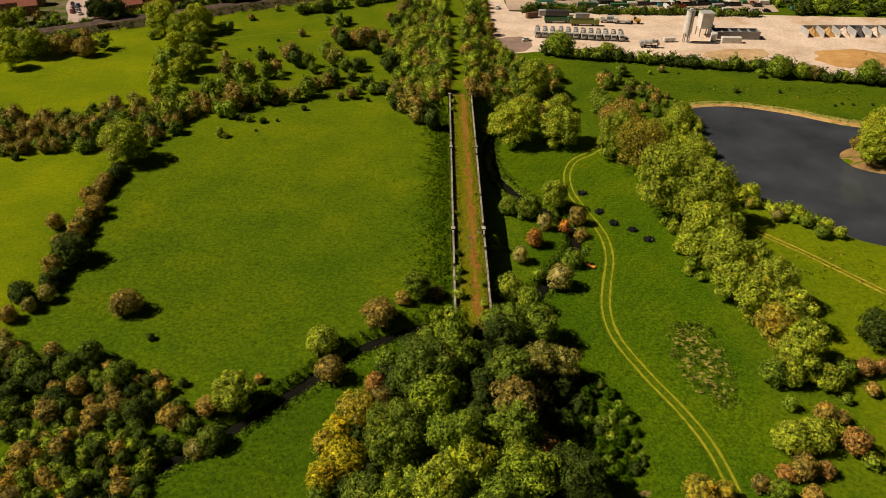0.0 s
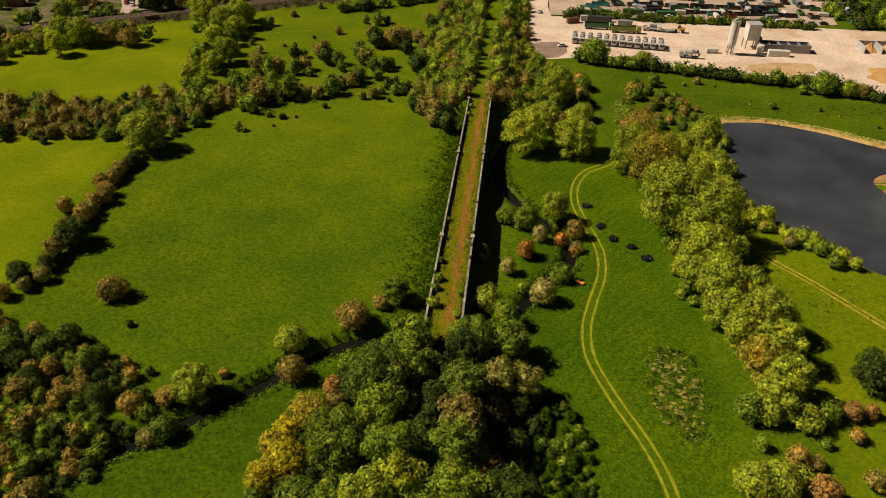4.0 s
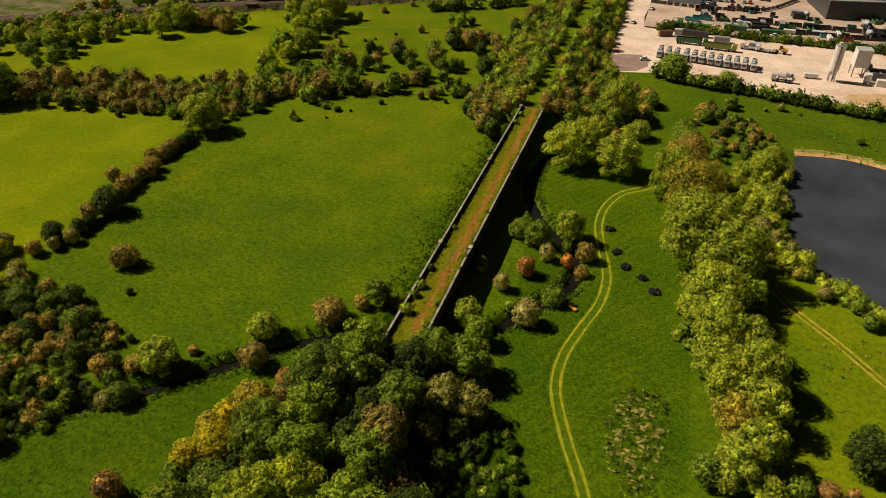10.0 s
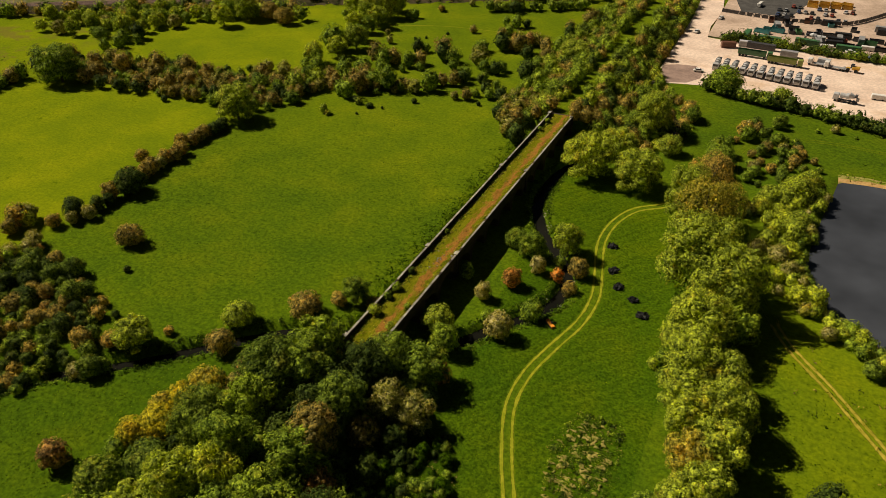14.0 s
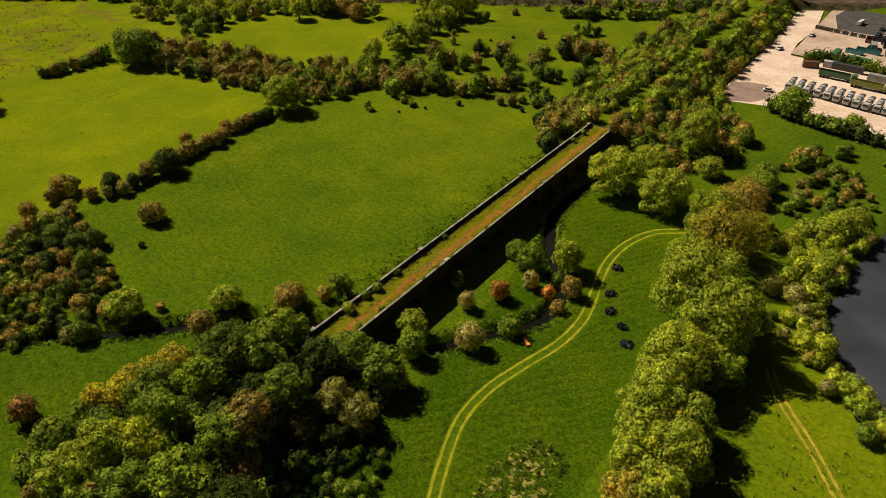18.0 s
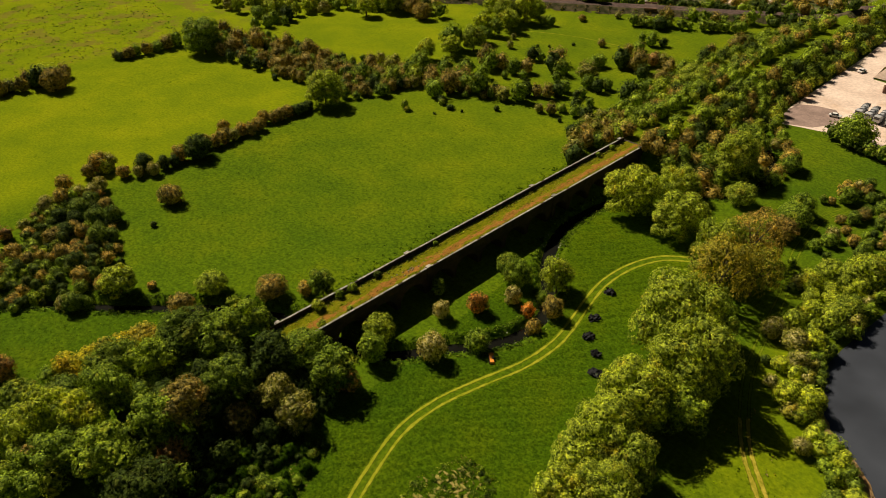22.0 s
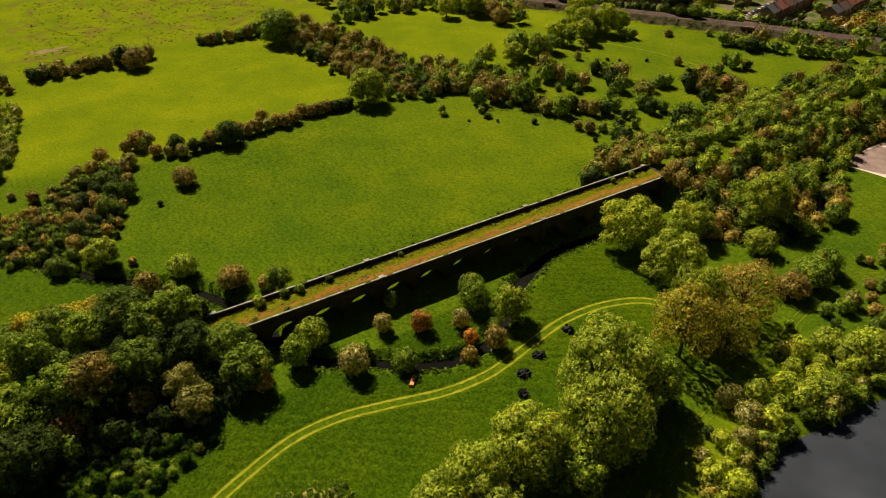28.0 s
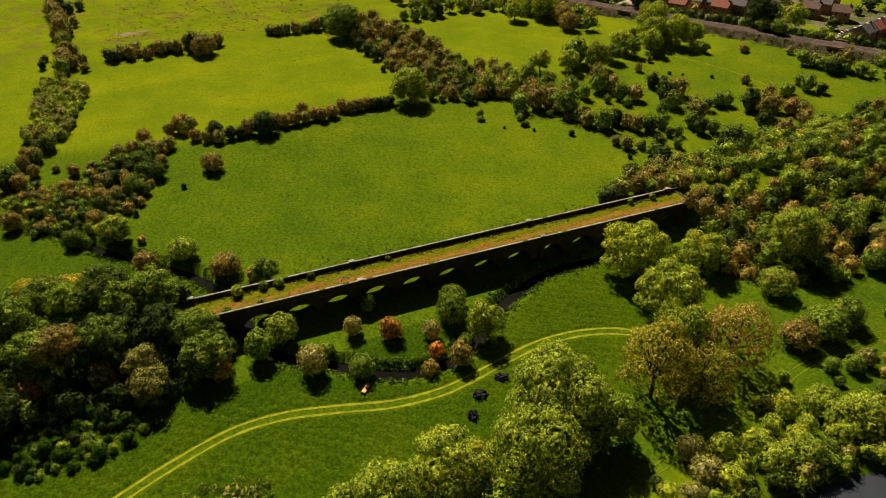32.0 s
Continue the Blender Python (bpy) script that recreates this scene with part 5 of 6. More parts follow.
# ---- low growth and small things near the camera's way ----
def weeds(name, xy, radius, leaves, leaf, tones, label, z=None, flat=0.6, seed=5):
    """Uncountable low plants: at each point a small mound of bent blades, joined into one object."""
    rng = np.random.default_rng(seed)
    xy = np.asarray(xy, float)
    n = len(xy)
    zz = terrain(xy[:, 0], xy[:, 1]) if z is None else np.full(n, z)
    rr = radius * rng.uniform(0.5, 1.5, (n, 1, 1))
    d = rng.normal(size=(n, leaves, 3))
    d[..., 2] = np.abs(d[..., 2])
    d /= np.linalg.norm(d, axis=2)[..., None]
    c = np.column_stack([xy, zz])[:, None, :] + d * rr * np.array([1, 1, flat])
    nrm = d + rng.normal(size=d.shape) * 0.5
    nrm /= np.linalg.norm(nrm, axis=2)[..., None]
    t = np.cross(nrm, rng.normal(size=d.shape))
    t /= np.linalg.norm(t, axis=2)[..., None] + 1e-9
    b = np.cross(nrm, t)
    a = leaf * rng.uniform(0.5, 1.5, (n, leaves, 1))
    q = np.stack([c - t * a, c + b * a * 0.55, c + t * a, c - b * a * 0.55], 2).reshape(-1, 3)
    quads = np.arange(len(q)).reshape(-1, 4)
    mats = np.repeat(rng.integers(0, len(tones), n), leaves)
    me = leafy(name, q, np.zeros((0, 3), int), quads, np.zeros(0), mats, [LEAF[k] for k in tones])
    return tagged(new(name, me), label, "plants", kind="stuff")


spread = np.random.default_rng(21)


def along(line, near, far, n):
    """Points strewn beside a line, between two distances on both sides."""
    i = spread.integers(1, len(line) - 1, n)
    d = line[np.minimum(i + 1, len(line) - 1)] - line[i - 1]
    d /= np.linalg.norm(d, axis=1)[:, None]
    o = spread.uniform(near, far, n) * spread.choice([-1, 1], n)
    return line[i] + np.stack([-d[:, 1], d[:, 0]], 1) * o[:, None] + spread.normal(size=(n, 2)) * 0.4


def within(poly, n):
    poly = np.array(poly, float)
    lo, hi = poly.min(0), poly.max(0)
    p = spread.uniform(lo, hi, (n, 2))
    return p[inside(p[:, 0], p[:, 1], poly)]


strip = np.column_stack([2.5 - np.abs(spread.normal(size=3200)) * 4.2, spread.uniform(118, 241, 3200)])
weeds("nettle_bed", strip, 0.55, 6, 0.2, "nnf", "dark green nettles along the foot of the viaduct", seed=6)
NEAR_STREAM = RIVER[(RIVER[:, 1] > 70) & (RIVER[:, 1] < 320)]
weeds("bank_weeds", along(NEAR_STREAM, 1.3, 3.8, 5000), 0.6, 7, 0.2, "nngk", "rank dark weeds overhanging the stream banks", seed=7)
bramble_mass = []
grow_patch([(17, 76), (27, 72), (37, 82), (38, 95), (33, 105), (25, 102), (20, 90)], 0.7, 1.5, ["bn", "bk", "bn", "bg", "bn"], "", "", 420, 0.62, heap=bramble_mass)
scrub_mass("bramble_patch", bramble_mass, "low dark green brambles at the wood's edge", "s")
weeds("bramble_grass", within([(17, 76), (27, 74), (37, 84), (38, 97), (32, 105), (24, 102), (20, 90)], 900), 0.6, 6, 0.16, "nkd", "rank dry grass between the brambles", seed=8)
weeds("pond_reeds", along(POND_EDGE[:60], 0.8, 4.5, 700), 0.35, 5, 0.2, "ddl", "pale reeds and dry grass on the lake shore", seed=9)
deck_xy = np.concatenate([np.column_stack([3.5 + np.abs(spread.normal(size=1500)) * 0.9, spread.uniform(Y0 - 2, Y1, 1500)]), np.column_stack([10.7 - np.abs(spread.normal(size=900)) * 0.7, spread.uniform(Y0 - 2, Y1, 900)]),
                          np.column_stack([spread.uniform(4.4, 9.8, 220), spread.uniform(Y0 - 2, Y1, 220)])])
deck_xy = deck_xy[(deck_xy[:, 0] > 3.45) & (deck_xy[:, 0] < 10.75)]
weeds("deck_weeds", deck_xy, 0.33, 7, 0.13, "gfldo", "weeds and grass growing along the viaduct deck", z=DECK + 0.12, seed=10)
THISTLES = [(49.5, 112), (52, 122), (61, 122), (63, 110), (60, 97), (55, 95), (52, 101)]
weeds("thistle_patch", within(THISTLES, 190), 0.66, 60, 0.12, "ngmk", "coarse dark green thistle clumps on rough ground", z=0.26, flat=0.75, seed=11)
weeds("dry_stalks", within(THISTLES, 1100), 0.5, 6, 0.10, "dfl", "pale dry stalks between the thistles", z=0.28, flat=0.3, seed=12)
pasture = np.concatenate([within([(-99, 118), (-97, 205), (-80, 232), (-20, 240), (2, 240), (2, 122), (-30, 112), (-60, 112)], 3000), within([(18, 205), (45, 206), (60, 160), (66, 100), (50, 60), (36, 60), (30, 110), (40, 130), (40, 160), (22, 195)], 8000),
                          within([(82, 160), (110, 150), (130, 120), (100, 90), (86, 120)], 3000), within([(-60, 60), (-24, 60), (-28, 84), (-10, 112), (-30, 98), (-52, 76)], 3500)])
away = (line_distance(pasture[:, 0], pasture[:, 1], TRACK[::3]) > 2.2) & (line_distance(pasture[:, 0], pasture[:, 1], RIVER[::2]) > 2.0)
weeds("pasture_tufts", pasture[away], 0.3, 3, 0.12, "f", "tufts of longer grass in the pasture", flat=0.4, seed=13)
weeds("docks", np.concatenate([within([(80, 165), (84, 172), (108, 152), (125, 128), (112, 118), (92, 140)], 110), within([(95, 262), (180, 248), (186, 262), (110, 272)], 160), within([(-216, 90), (-222, 170), (-235, 210), (-330, 230), (-340, 100)], 1300)]), 0.7, 8, 0.22, "nko", "scattered dark dock and thistle clumps", seed=14)

# cattle path, footpath, bare soil
CATTLE = smooth_line([(-78, 120), (-60, 128), (-45, 136.6), (-35.6, 140), (-28.6, 145.3), (-23.7, 148.8), (-11, 148.4), (-2, 144)], 1.5)
co, q = ribbon(CATTLE, 0.24, 0.03, 0.5, 2, 2)
tagged(new("cattle_path", mesh_of("cattle_path", co, q, surface("trodden_grass", (0.060, 0.115, 0.005), (0.105, 0.165, 0.007), 0.6, 1.0, spec=0.0))), "narrow trodden path across the pasture", "path", kind="structure")
FOOT = smooth_line([(-112, 322), (-98, 329), (-80, 335), (-57.8, 338), (-50, 339)], 2)
co, q = ribbon(FOOT, 0.6, 0.03, 0.4, 3, 2)
tagged(new("footpath", mesh_of("footpath", co, q, WORN)), "thin pale footpath through the far meadow", "path", kind="structure")


def bare_patch(x, y, rx, ry, seed=1, rings_in=4):
    rng = np.random.default_rng(seed)
    a = np.linspace(0, 2 * math.pi, 40, endpoint=False)
    w = 1 + 0.25 * np.sin(3 * a + seed) + 0.15 * np.sin(7 * a + 2 * seed) + rng.uniform(-0.08, 0.08, 40)
    rings = []
    for k in np.linspace(0.05, 1.0, rings_in):
        px_, py_ = x + rx * k * w * np.cos(a), y + ry * k * w * np.sin(a)
        rings.append(np.column_stack([px_, py_, terrain(px_, py_) + (0.12 if k < 1 else 0.01)]))
    co = np.concatenate(rings)
    q = [(i * 40 + j, (i + 1) * 40 + j, (i + 1) * 40 + (j + 1) % 40, i * 40 + (j + 1) % 40) for i in range(rings_in - 1) for j in range(40)]
    return co, q


def bare(name, x, y, rx, ry, material, label, seed=1):
    return tagged(new(name, mesh_of(name, *bare_patch(x, y, rx, ry, seed, 12), material)), label, "soil", kind="structure")


STRAW = surface("dry_straw", (0.13, 0.165, 0.016), (0.42, 0.33, 0.10), 1.6, 1.0, fine=6, bumps=0.6, dist=0.1, spec=0.0)
rs = random.Random(17)
straw_co, straw_q, n = [], [], 0
for k in range(120):
    a, d = rs.uniform(0, 6.28), math.sqrt(rs.random())
    co, q = bare_patch(56 + 5.4 * d * math.cos(a), 109 + 12 * d * math.sin(a), rs.uniform(0.15, 0.7), rs.uniform(0.15, 0.5), k)
    co[:, 2] += 0.27
    straw_co.append(co)
    straw_q.append(np.array(q) + n)
    n += len(co)
tagged(new("dry_straw", mesh_of("dry_straw", np.concatenate(straw_co), np.concatenate(straw_q), STRAW)), "patches of pale dry straw among the thistles", "straw", kind="stuff")
EARTH = surface("bare_earth", (0.20, 0.14, 0.05), (0.30, 0.20, 0.08), 0.4, 0.95, fine=8, bumps=0.4, dist=0.1)
bare("bare_ground", -241, 104, 3, 8, EARTH, "bare brown patch in the far meadow", 2)
bare("sandy_ground", 80, 69, 9, 5, SAND, "sandy orange-brown bare ground", 3)
bare("bare_soil", 36, 76, 1.6, 0.7, EARTH, "small bare brown patch in the grass", 4)
shore = POND_EDGE[:64]
co, q = ribbon(shore, 7.5, 0.03, 0.14, 5, 4)
tagged(new("dry_shore", mesh_of("dry_shore", co, q, surface("dry_bank", (0.19, 0.21, 0.03), (0.42, 0.35, 0.12), 0.3, 1.0, fine=8, bumps=0.5, dist=0.1, spec=0.0))), "pale dry grass and sand above the lake shore", "shore", kind="structure")
co, q = ribbon(shore, 2.6, 0.06, 0.2, 4, 3)
tagged(new("sandy_shore", mesh_of("sandy_shore", co, q, surface("wet_sand", (0.46, 0.24, 0.07), (0.60, 0.40, 0.16), 0.25, 0.9))), "orange sandy strip along the lake shore", "shore", kind="structure")

SILT = surface("lake_silt", (0.24, 0.13, 0.045), (0.40, 0.25, 0.10), 0.3, 0.8, fine=7)
west_shore = POND_EDGE[(POND_EDGE[:, 1] > 160) & (POND_EDGE[:, 1] < 180) & (POND_EDGE[:, 0] < 112)]
co, q = ribbon(west_shore + np.array([1.3, 0.9]), 2.2, None, 0.35, 6, 3)
co[:, 2] = -0.735
tagged(new("silt_bar", mesh_of("silt_bar", co, q, SILT)), "orange-brown silt bar along the lake edge", "shore", kind="structure")
bare("island_shore", ISLE[0], ISLE[1], 28, 20, SILT, "brown silty bank of the lake island", 7)

# stones at the stream's bend
stones = np.concatenate([along(RIVER[(RIVER[:, 1] > 180) & (RIVER[:, 1] < 196)], 0.4, 2.2, 90), along(RIVER[(RIVER[:, 1] > 150) & (RIVER[:, 1] < 172) & (RIVER[:, 0] > 28)], 0.5, 2.0, 80)])
ico = icosphere()
co, tr, n = [], [], 0
for x, y in stones:
    s = spread.uniform(0.12, 0.4)
    co.append(ico[0] * s * np.array([1, 0.8, 0.5]) * spread.uniform(0.75, 1.2, (len(ico[0]), 1)) + np.array([x, y, ground_z(x, y) + 0.05]))
    tr.append(ico[1] + n)
    n += len(ico[0])
me = leafy("stream_stones", np.concatenate(co), np.concatenate(tr), np.zeros((0, 4), int), None, None, (STONE,))
tagged(new("stream_stones", me), "pale stones and rubble beside the stream", "stones", kind="stuff")

rubble = np.concatenate([np.column_stack([spread.normal(7.4, 0.7, 26), spread.normal(148, 2.2, 26)]), np.column_stack([spread.normal(10.1, 0.25, 16), spread.normal(151.5, 0.8, 16)])])
co, tr, n = [], [], 0
for x, y in rubble:
    s = spread.uniform(0.1, 0.28)
    co.append(ico[0] * s * np.array([1, 0.8, 0.6]) * spread.uniform(0.7, 1.2, (len(ico[0]), 1)) + np.array([x, y, DECK + 0.17]))
    tr.append(ico[1] + n)
    n += len(ico[0])
tagged(new("deck_rubble", leafy("deck_rubble", np.concatenate(co), np.concatenate(tr), np.zeros((0, 4), int), None, None, (STONE,))), "pale broken stone lying on the viaduct deck", "rubble", kind="stuff")

# black heaps in the meadow
BLACK = surface("black_plastic", (0.008, 0.008, 0.009), (0.02, 0.02, 0.022), 2.0, 0.6, fine=5, bumps=0.4, dist=0.08, spec=0.12)


def black_heap(seed, size):
    """A low jagged mound under torn black plastic, with loose flaps."""
    rng = np.random.default_rng(seed)
    root = thing("plastic_heap", Matrix(), "low jagged heap wrapped in torn black plastic on grass", "heap", "black heaps")
    bm = bmesh.new()
    bmesh.ops.create_icosphere(bm, subdivisions=3, radius=1)
    for v in bm.verts:
        k = 1 + 0.4 * noise.noise(v.co * 2.6 + Vector((seed * 3.1, 0, 0))) + rng.uniform(-0.2, 0.2)
        v.co = Vector((v.co.x * size * k, v.co.y * size * 0.85 * k, max(-0.1, v.co.z * 0.95 * k)))
    part("cover", bm, BLACK, root)
    for i in range(11):
        a = i * 0.57 + rng.uniform(-0.3, 0.3)
        bm = bmesh.new()
        x, y = math.cos(a) * size * 0.8, math.sin(a) * size * 0.7
        vs = [bm.verts.new((x + rng.uniform(-0.4, 0.4), y + rng.uniform(-0.4, 0.4), rng.uniform(0.1, 1.1))) for _ in range(4)]
        low = [bm.verts.new(v.co - Vector((0, 0, 0.05))) for v in vs]
        bm.faces.new(vs)
        bm.faces.new(low[::-1])
        for j in range(4):
            bm.faces.new((vs[j], low[j], low[(j + 1) % 4], vs[(j + 1) % 4]))
        part("flap", bm, PAINT_GREY if i == 3 and seed == 35 else BLACK, root)
    return root


PAINT_GREY = surface("pale_plastic", (0.45, 0.45, 0.45), (0.65, 0.65, 0.65), 1.0, 0.4)
for i, (x, y, s) in enumerate(((42.5, 181.5, 1.35), (45.5, 170.9, 1.45), (48.5, 164.7, 1.5), (52.9, 161.3, 1.2), (56.3, 156.5, 1.55))):
    black_heap(31 + i, s).matrix_basis = pose(x, y, ground_z(x, y), 0, 0, 50 * i)

# orange farm implement
ORANGE = surface("orange_paint", (0.62, 0.20, 0.02), (0.80, 0.30, 0.03), 1.0, 0.5, fine=6, bumps=0.05)
mower = thing("flail_mower", pose(38.3, 144.0, ground_z(38.3, 144.0), 0, 0, -42), "orange flail mower standing on the grass", "mower")
for name, mat, b in (("deck_cover", ORANGE, (-1.3, 1.3, -0.45, 0.45, 0.35, 0.62)), ("side_plate", ORANGE, (-1.36, -1.3, -0.55, 0.55, 0.08, 0.7)), ("side_plate", ORANGE, (1.3, 1.36, -0.55, 0.55, 0.08, 0.7)),
                     ("gearbox", BLACK, (-0.25, 0.25, 0.1, 0.5, 0.62, 0.95)), ("drawbar", BLACK, (-0.08, 0.08, 0.45, 1.3, 0.45, 0.58)), ("belt_guard", ORANGE, (-1.55, -1.36, -0.3, 0.3, 0.2, 0.8))):
    bm = bmesh.new()
    box(bm, *b, 0.03)
    part(name, bm, mat, mower)
bm = bmesh.new()
cyl(bm, 0.14, 0.14, 2.55, pose(0, -0.5, 0.15, 0, 90), 12)
part("roller", bm, BLACK, mower)

# shrubs rooted on the viaduct
for x, y, r, code in ((4.3, 133.5, 1.3, "bg"), (4.1, 141, 1.0, "bk"), (3.9, 130, 1.2, "bg"), (10.0, 128.5, 0.9, "bg"), (4.2, 124, 1.5, "bl"), (4.0, 160, 0.7, "bg"), (9.8, 121, 1.1, "bl"), (4.4, 236, 1.0, "bg"), (4.2, 229, 0.9, "bg")):
    b = grow(x, y, r, code, "the viaduct deck", "deck shrubs")
    b.matrix_basis = Matrix.Translation((0, 0, DECK + 0.05 - b.matrix_basis.translation.z)) @ b.matrix_basis

# ---- far side: yard, railway, houses ----
def prism(name, poly, z0, z1, material, label, category, kind="structure"):
    bm = bmesh.new()
    top = [bm.verts.new((x, y, z1)) for x, y in poly]
    low = [bm.verts.new((x, y, z0)) for x, y in poly]
    bm.faces.new(top)
    for i in range(len(poly)):
        j = (i + 1) % len(poly)
        bm.faces.new((top[i], low[i], low[j], top[j]))
    bmesh.ops.recalc_face_normals(bm, faces=bm.faces)
    return tagged(part(name, bm, material), label, category, kind=kind)


prism("yard", [(25, 304), (46, 309), (63, 306), (88, 302), (114, 295), (137, 291), (152, 283), (170, 277.5), (200, 270), (260, 256), (300, 300), (300, 356), (168, 366), (48, 370), (36, 372), (34.5, 390), (36, 420), (30, 470), (20, 470), (24, 400)],
      -0.6, 0.30, CONCRETE, "pale dusty concrete works yard", "yard")
prism("yard_beyond", [(35.5, 374), (168, 370), (178, 372), (200, 520), (35.5, 520)], -0.6, 0.34, surface("grey_hardstanding", (0.38, 0.275, 0.205), (0.60, 0.45, 0.35), 0.05, 0.9, fine=16), "grey-brown hardstanding of the depot beyond", "yard")
prism("damp_patch", [(25.3, 305), (30, 305.5), (38, 309), (42, 316), (42, 324), (38, 330), (31, 329), (25.6, 326)], 0.1, 0.32, surface("damp_concrete", (0.24, 0.165, 0.135), (0.36, 0.25, 0.205), 0.2, 0.7), "damp brown patch on the concrete", "patch")
prism("sandy_patch", [(116, 303), (119, 308), (128, 312), (147, 313), (147, 305), (141, 299), (131, 297.5), (121, 298)], 0.1, 0.315, surface("spilt_sand", (0.46, 0.29, 0.14), (0.66, 0.45, 0.26), 0.12, 0.95, fine=12), "orange sand spilt over the concrete yard", "patch")
PAINT = {n: surface("paint_" + n, tuple(v * 0.8 for v in c), c, 0.8, 0.45, fine=9, bumps=0.05, spec=0.5) for n, c in {
    "white": (0.78, 0.76, 0.72), "grey": (0.32, 0.32, 0.32), "green": (0.05, 0.16, 0.06), "lime": (0.25, 0.30, 0.06), "red": (0.30, 0.05, 0.03), "black": (0.02, 0.02, 0.022), "teal": (0.04, 0.22, 0.22),
    "yellow": (0.60, 0.32, 0.03), "brown": (0.16, 0.07, 0.04), "blue": (0.05, 0.09, 0.2), "silver": (0.5, 0.5, 0.5), "dark": (0.06, 0.06, 0.065), "orange": (0.75, 0.25, 0.02)}.items()}
RUBBER = surface("rubber", (0.015, 0.015, 0.015), (0.03, 0.03, 0.03), 3, 0.8)
GLASSY = surface("dark_glass", (0.02, 0.025, 0.03), (0.03, 0.035, 0.04), 1, 0.1, bumps=0, spec=0.6)
PILE = surface("orange_sand", (0.50, 0.26, 0.09), (0.62, 0.36, 0.14), 0.2, 0.95, fine=10, bumps=0.5, dist=0.2)


def wheels(root, xs, ys, r=0.5):
    for x in xs:
        for y in ys:
            bm = bmesh.new()
            cyl(bm, r, r, 0.3, pose(x, y, r, 90), 12)
            part("wheel", bm, RUBBER, root)


def block(root, name, material, x0, x1, y0, y1, z0, z1, bevel=0.05, label=""):
    bm = bmesh.new()
    box(bm, x0, x1, y0, y1, z0, z1, bevel)
    return part(name, bm, material, root, label)


def mixer_truck():
    """A concrete mixer lorry, cab towards +x, 8.6 m long."""
    root = thing("mixer_truck", Matrix(), "grey and white concrete mixer lorry parked on the yard", "truck", "parked mixer lorries")
    block(root, "chassis", PAINT["dark"], -4.2, 4.2, -0.45, 0.45, 0.7, 1.0)
    block(root, "cab", PAINT["silver"], 2.3, 4.3, -1.2, 1.2, 0.7, 3.0, 0.18)
    block(root, "windscreen", GLASSY, 4.29, 4.33, -1.0, 1.0, 1.8, 2.7, 0.0)
    bm = bmesh.new()
    cyl(bm, 0.75, 1.2, 2.0, pose(0.9, 0, 2.35, 0, -80 + 180), 16)
    cyl(bm, 1.2, 1.2, 1.0, pose(-0.55, 0, 2.5, 0, 98), 16)
    cyl(bm, 1.2, 0.55, 2.0, pose(-2.0, 0, 2.75, 0, -100), 16)
    part("drum", bm, PAINT["silver"], root)
    block(root, "hopper", PAINT["dark"], -3.8, -2.9, -0.8, 0.8, 2.5, 3.5)
    block(root, "chute", PAINT["grey"], -4.6, -3.6, -0.3, 0.3, 1.2, 2.4)
    wheels(root, (3.2, 1.7, -1.6, -2.9), (-1.05, 1.05))
    return root


def tipper(colour):
    root = thing("tipper_lorry", Matrix(), "long " + colour + " articulated tipper lorry parked on the yard", "truck", "parked lorries")
    block(root, "cab", PAINT[colour], 5.2, 7.2, -1.2, 1.2, 0.7, 3.3, 0.15)
    block(root, "chassis", PAINT["dark"], -6.5, 6.5, -0.5, 0.5, 0.7, 1.1)
    bm = bmesh.new()
    box(bm, -6.8, 4.8, -1.25, 1.25, 1.15, 1.3)
    for y in (-1.25, 1.15):
        box(bm, -6.8, 4.8, y, y + 0.1, 1.3, 3.1)
    for x in (-6.8, 4.7):
        box(bm, x, x + 0.1, -1.15, 1.15, 1.3, 3.1)
    part("tipper_body", bm, PAINT[colour], root)
    wheels(root, (6.2, 4.2, -3.2, -4.5, -5.8), (-1.05, 1.05))
    return root


def flatbed():
    root = thing("flatbed_lorry", Matrix(), "white flatbed lorry with an empty bed on the yard", "truck", "parked lorries")
    block(root, "cab", PAINT["white"], 2.4, 4.2, -1.15, 1.15, 0.7, 2.9, 0.15)
    block(root, "windscreen", GLASSY, 4.19, 4.23, -0.95, 0.95, 1.8, 2.6, 0.0)
    block(root, "chassis", PAINT["dark"], -4.2, 3.8, -0.45, 0.45, 0.7, 1.0)
    block(root, "bed", PAINT["grey"], -4.3, 2.0, -1.2, 1.2, 1.0, 1.15, 0.02)
    block(root, "headboard", PAINT["grey"], 1.9, 2.0, -1.2, 1.2, 1.15, 2.2, 0.02)
    wheels(root, (3.2, -2.2, -3.4), (-1.0, 1.0))
    return root


def car(colour, van=False):
    root = thing("van" if van else "car", Matrix(), colour + (" panel van" if van else " parked car") + " on hard ground", "van" if van else "car", "parked cars")
    bm = bmesh.new()
    l, h = (2.7, 2.1) if van else (2.1, 0.95)
    box(bm, -l, l, -0.9, 0.9, 0.35, h, 0.15)
    part("body", bm, PAINT[colour], root)
    if not van:
        bm = bmesh.new()
        box(bm, -1.4, 0.9, -0.78, 0.78, 0.9, 1.45, 0.2)
        part("cabin", bm, GLASSY, root)
        block(root, "roof", PAINT[colour], -1.1, 0.5, -0.68, 0.68, 1.44, 1.5, 0.02)
    else:
        block(root, "windscreen", GLASSY, 2.69, 2.73, -0.75, 0.75, 1.2, 1.9, 0.0)
    wheels(root, (-1.3, 1.3), (-0.82, 0.82), 0.33)
    return root


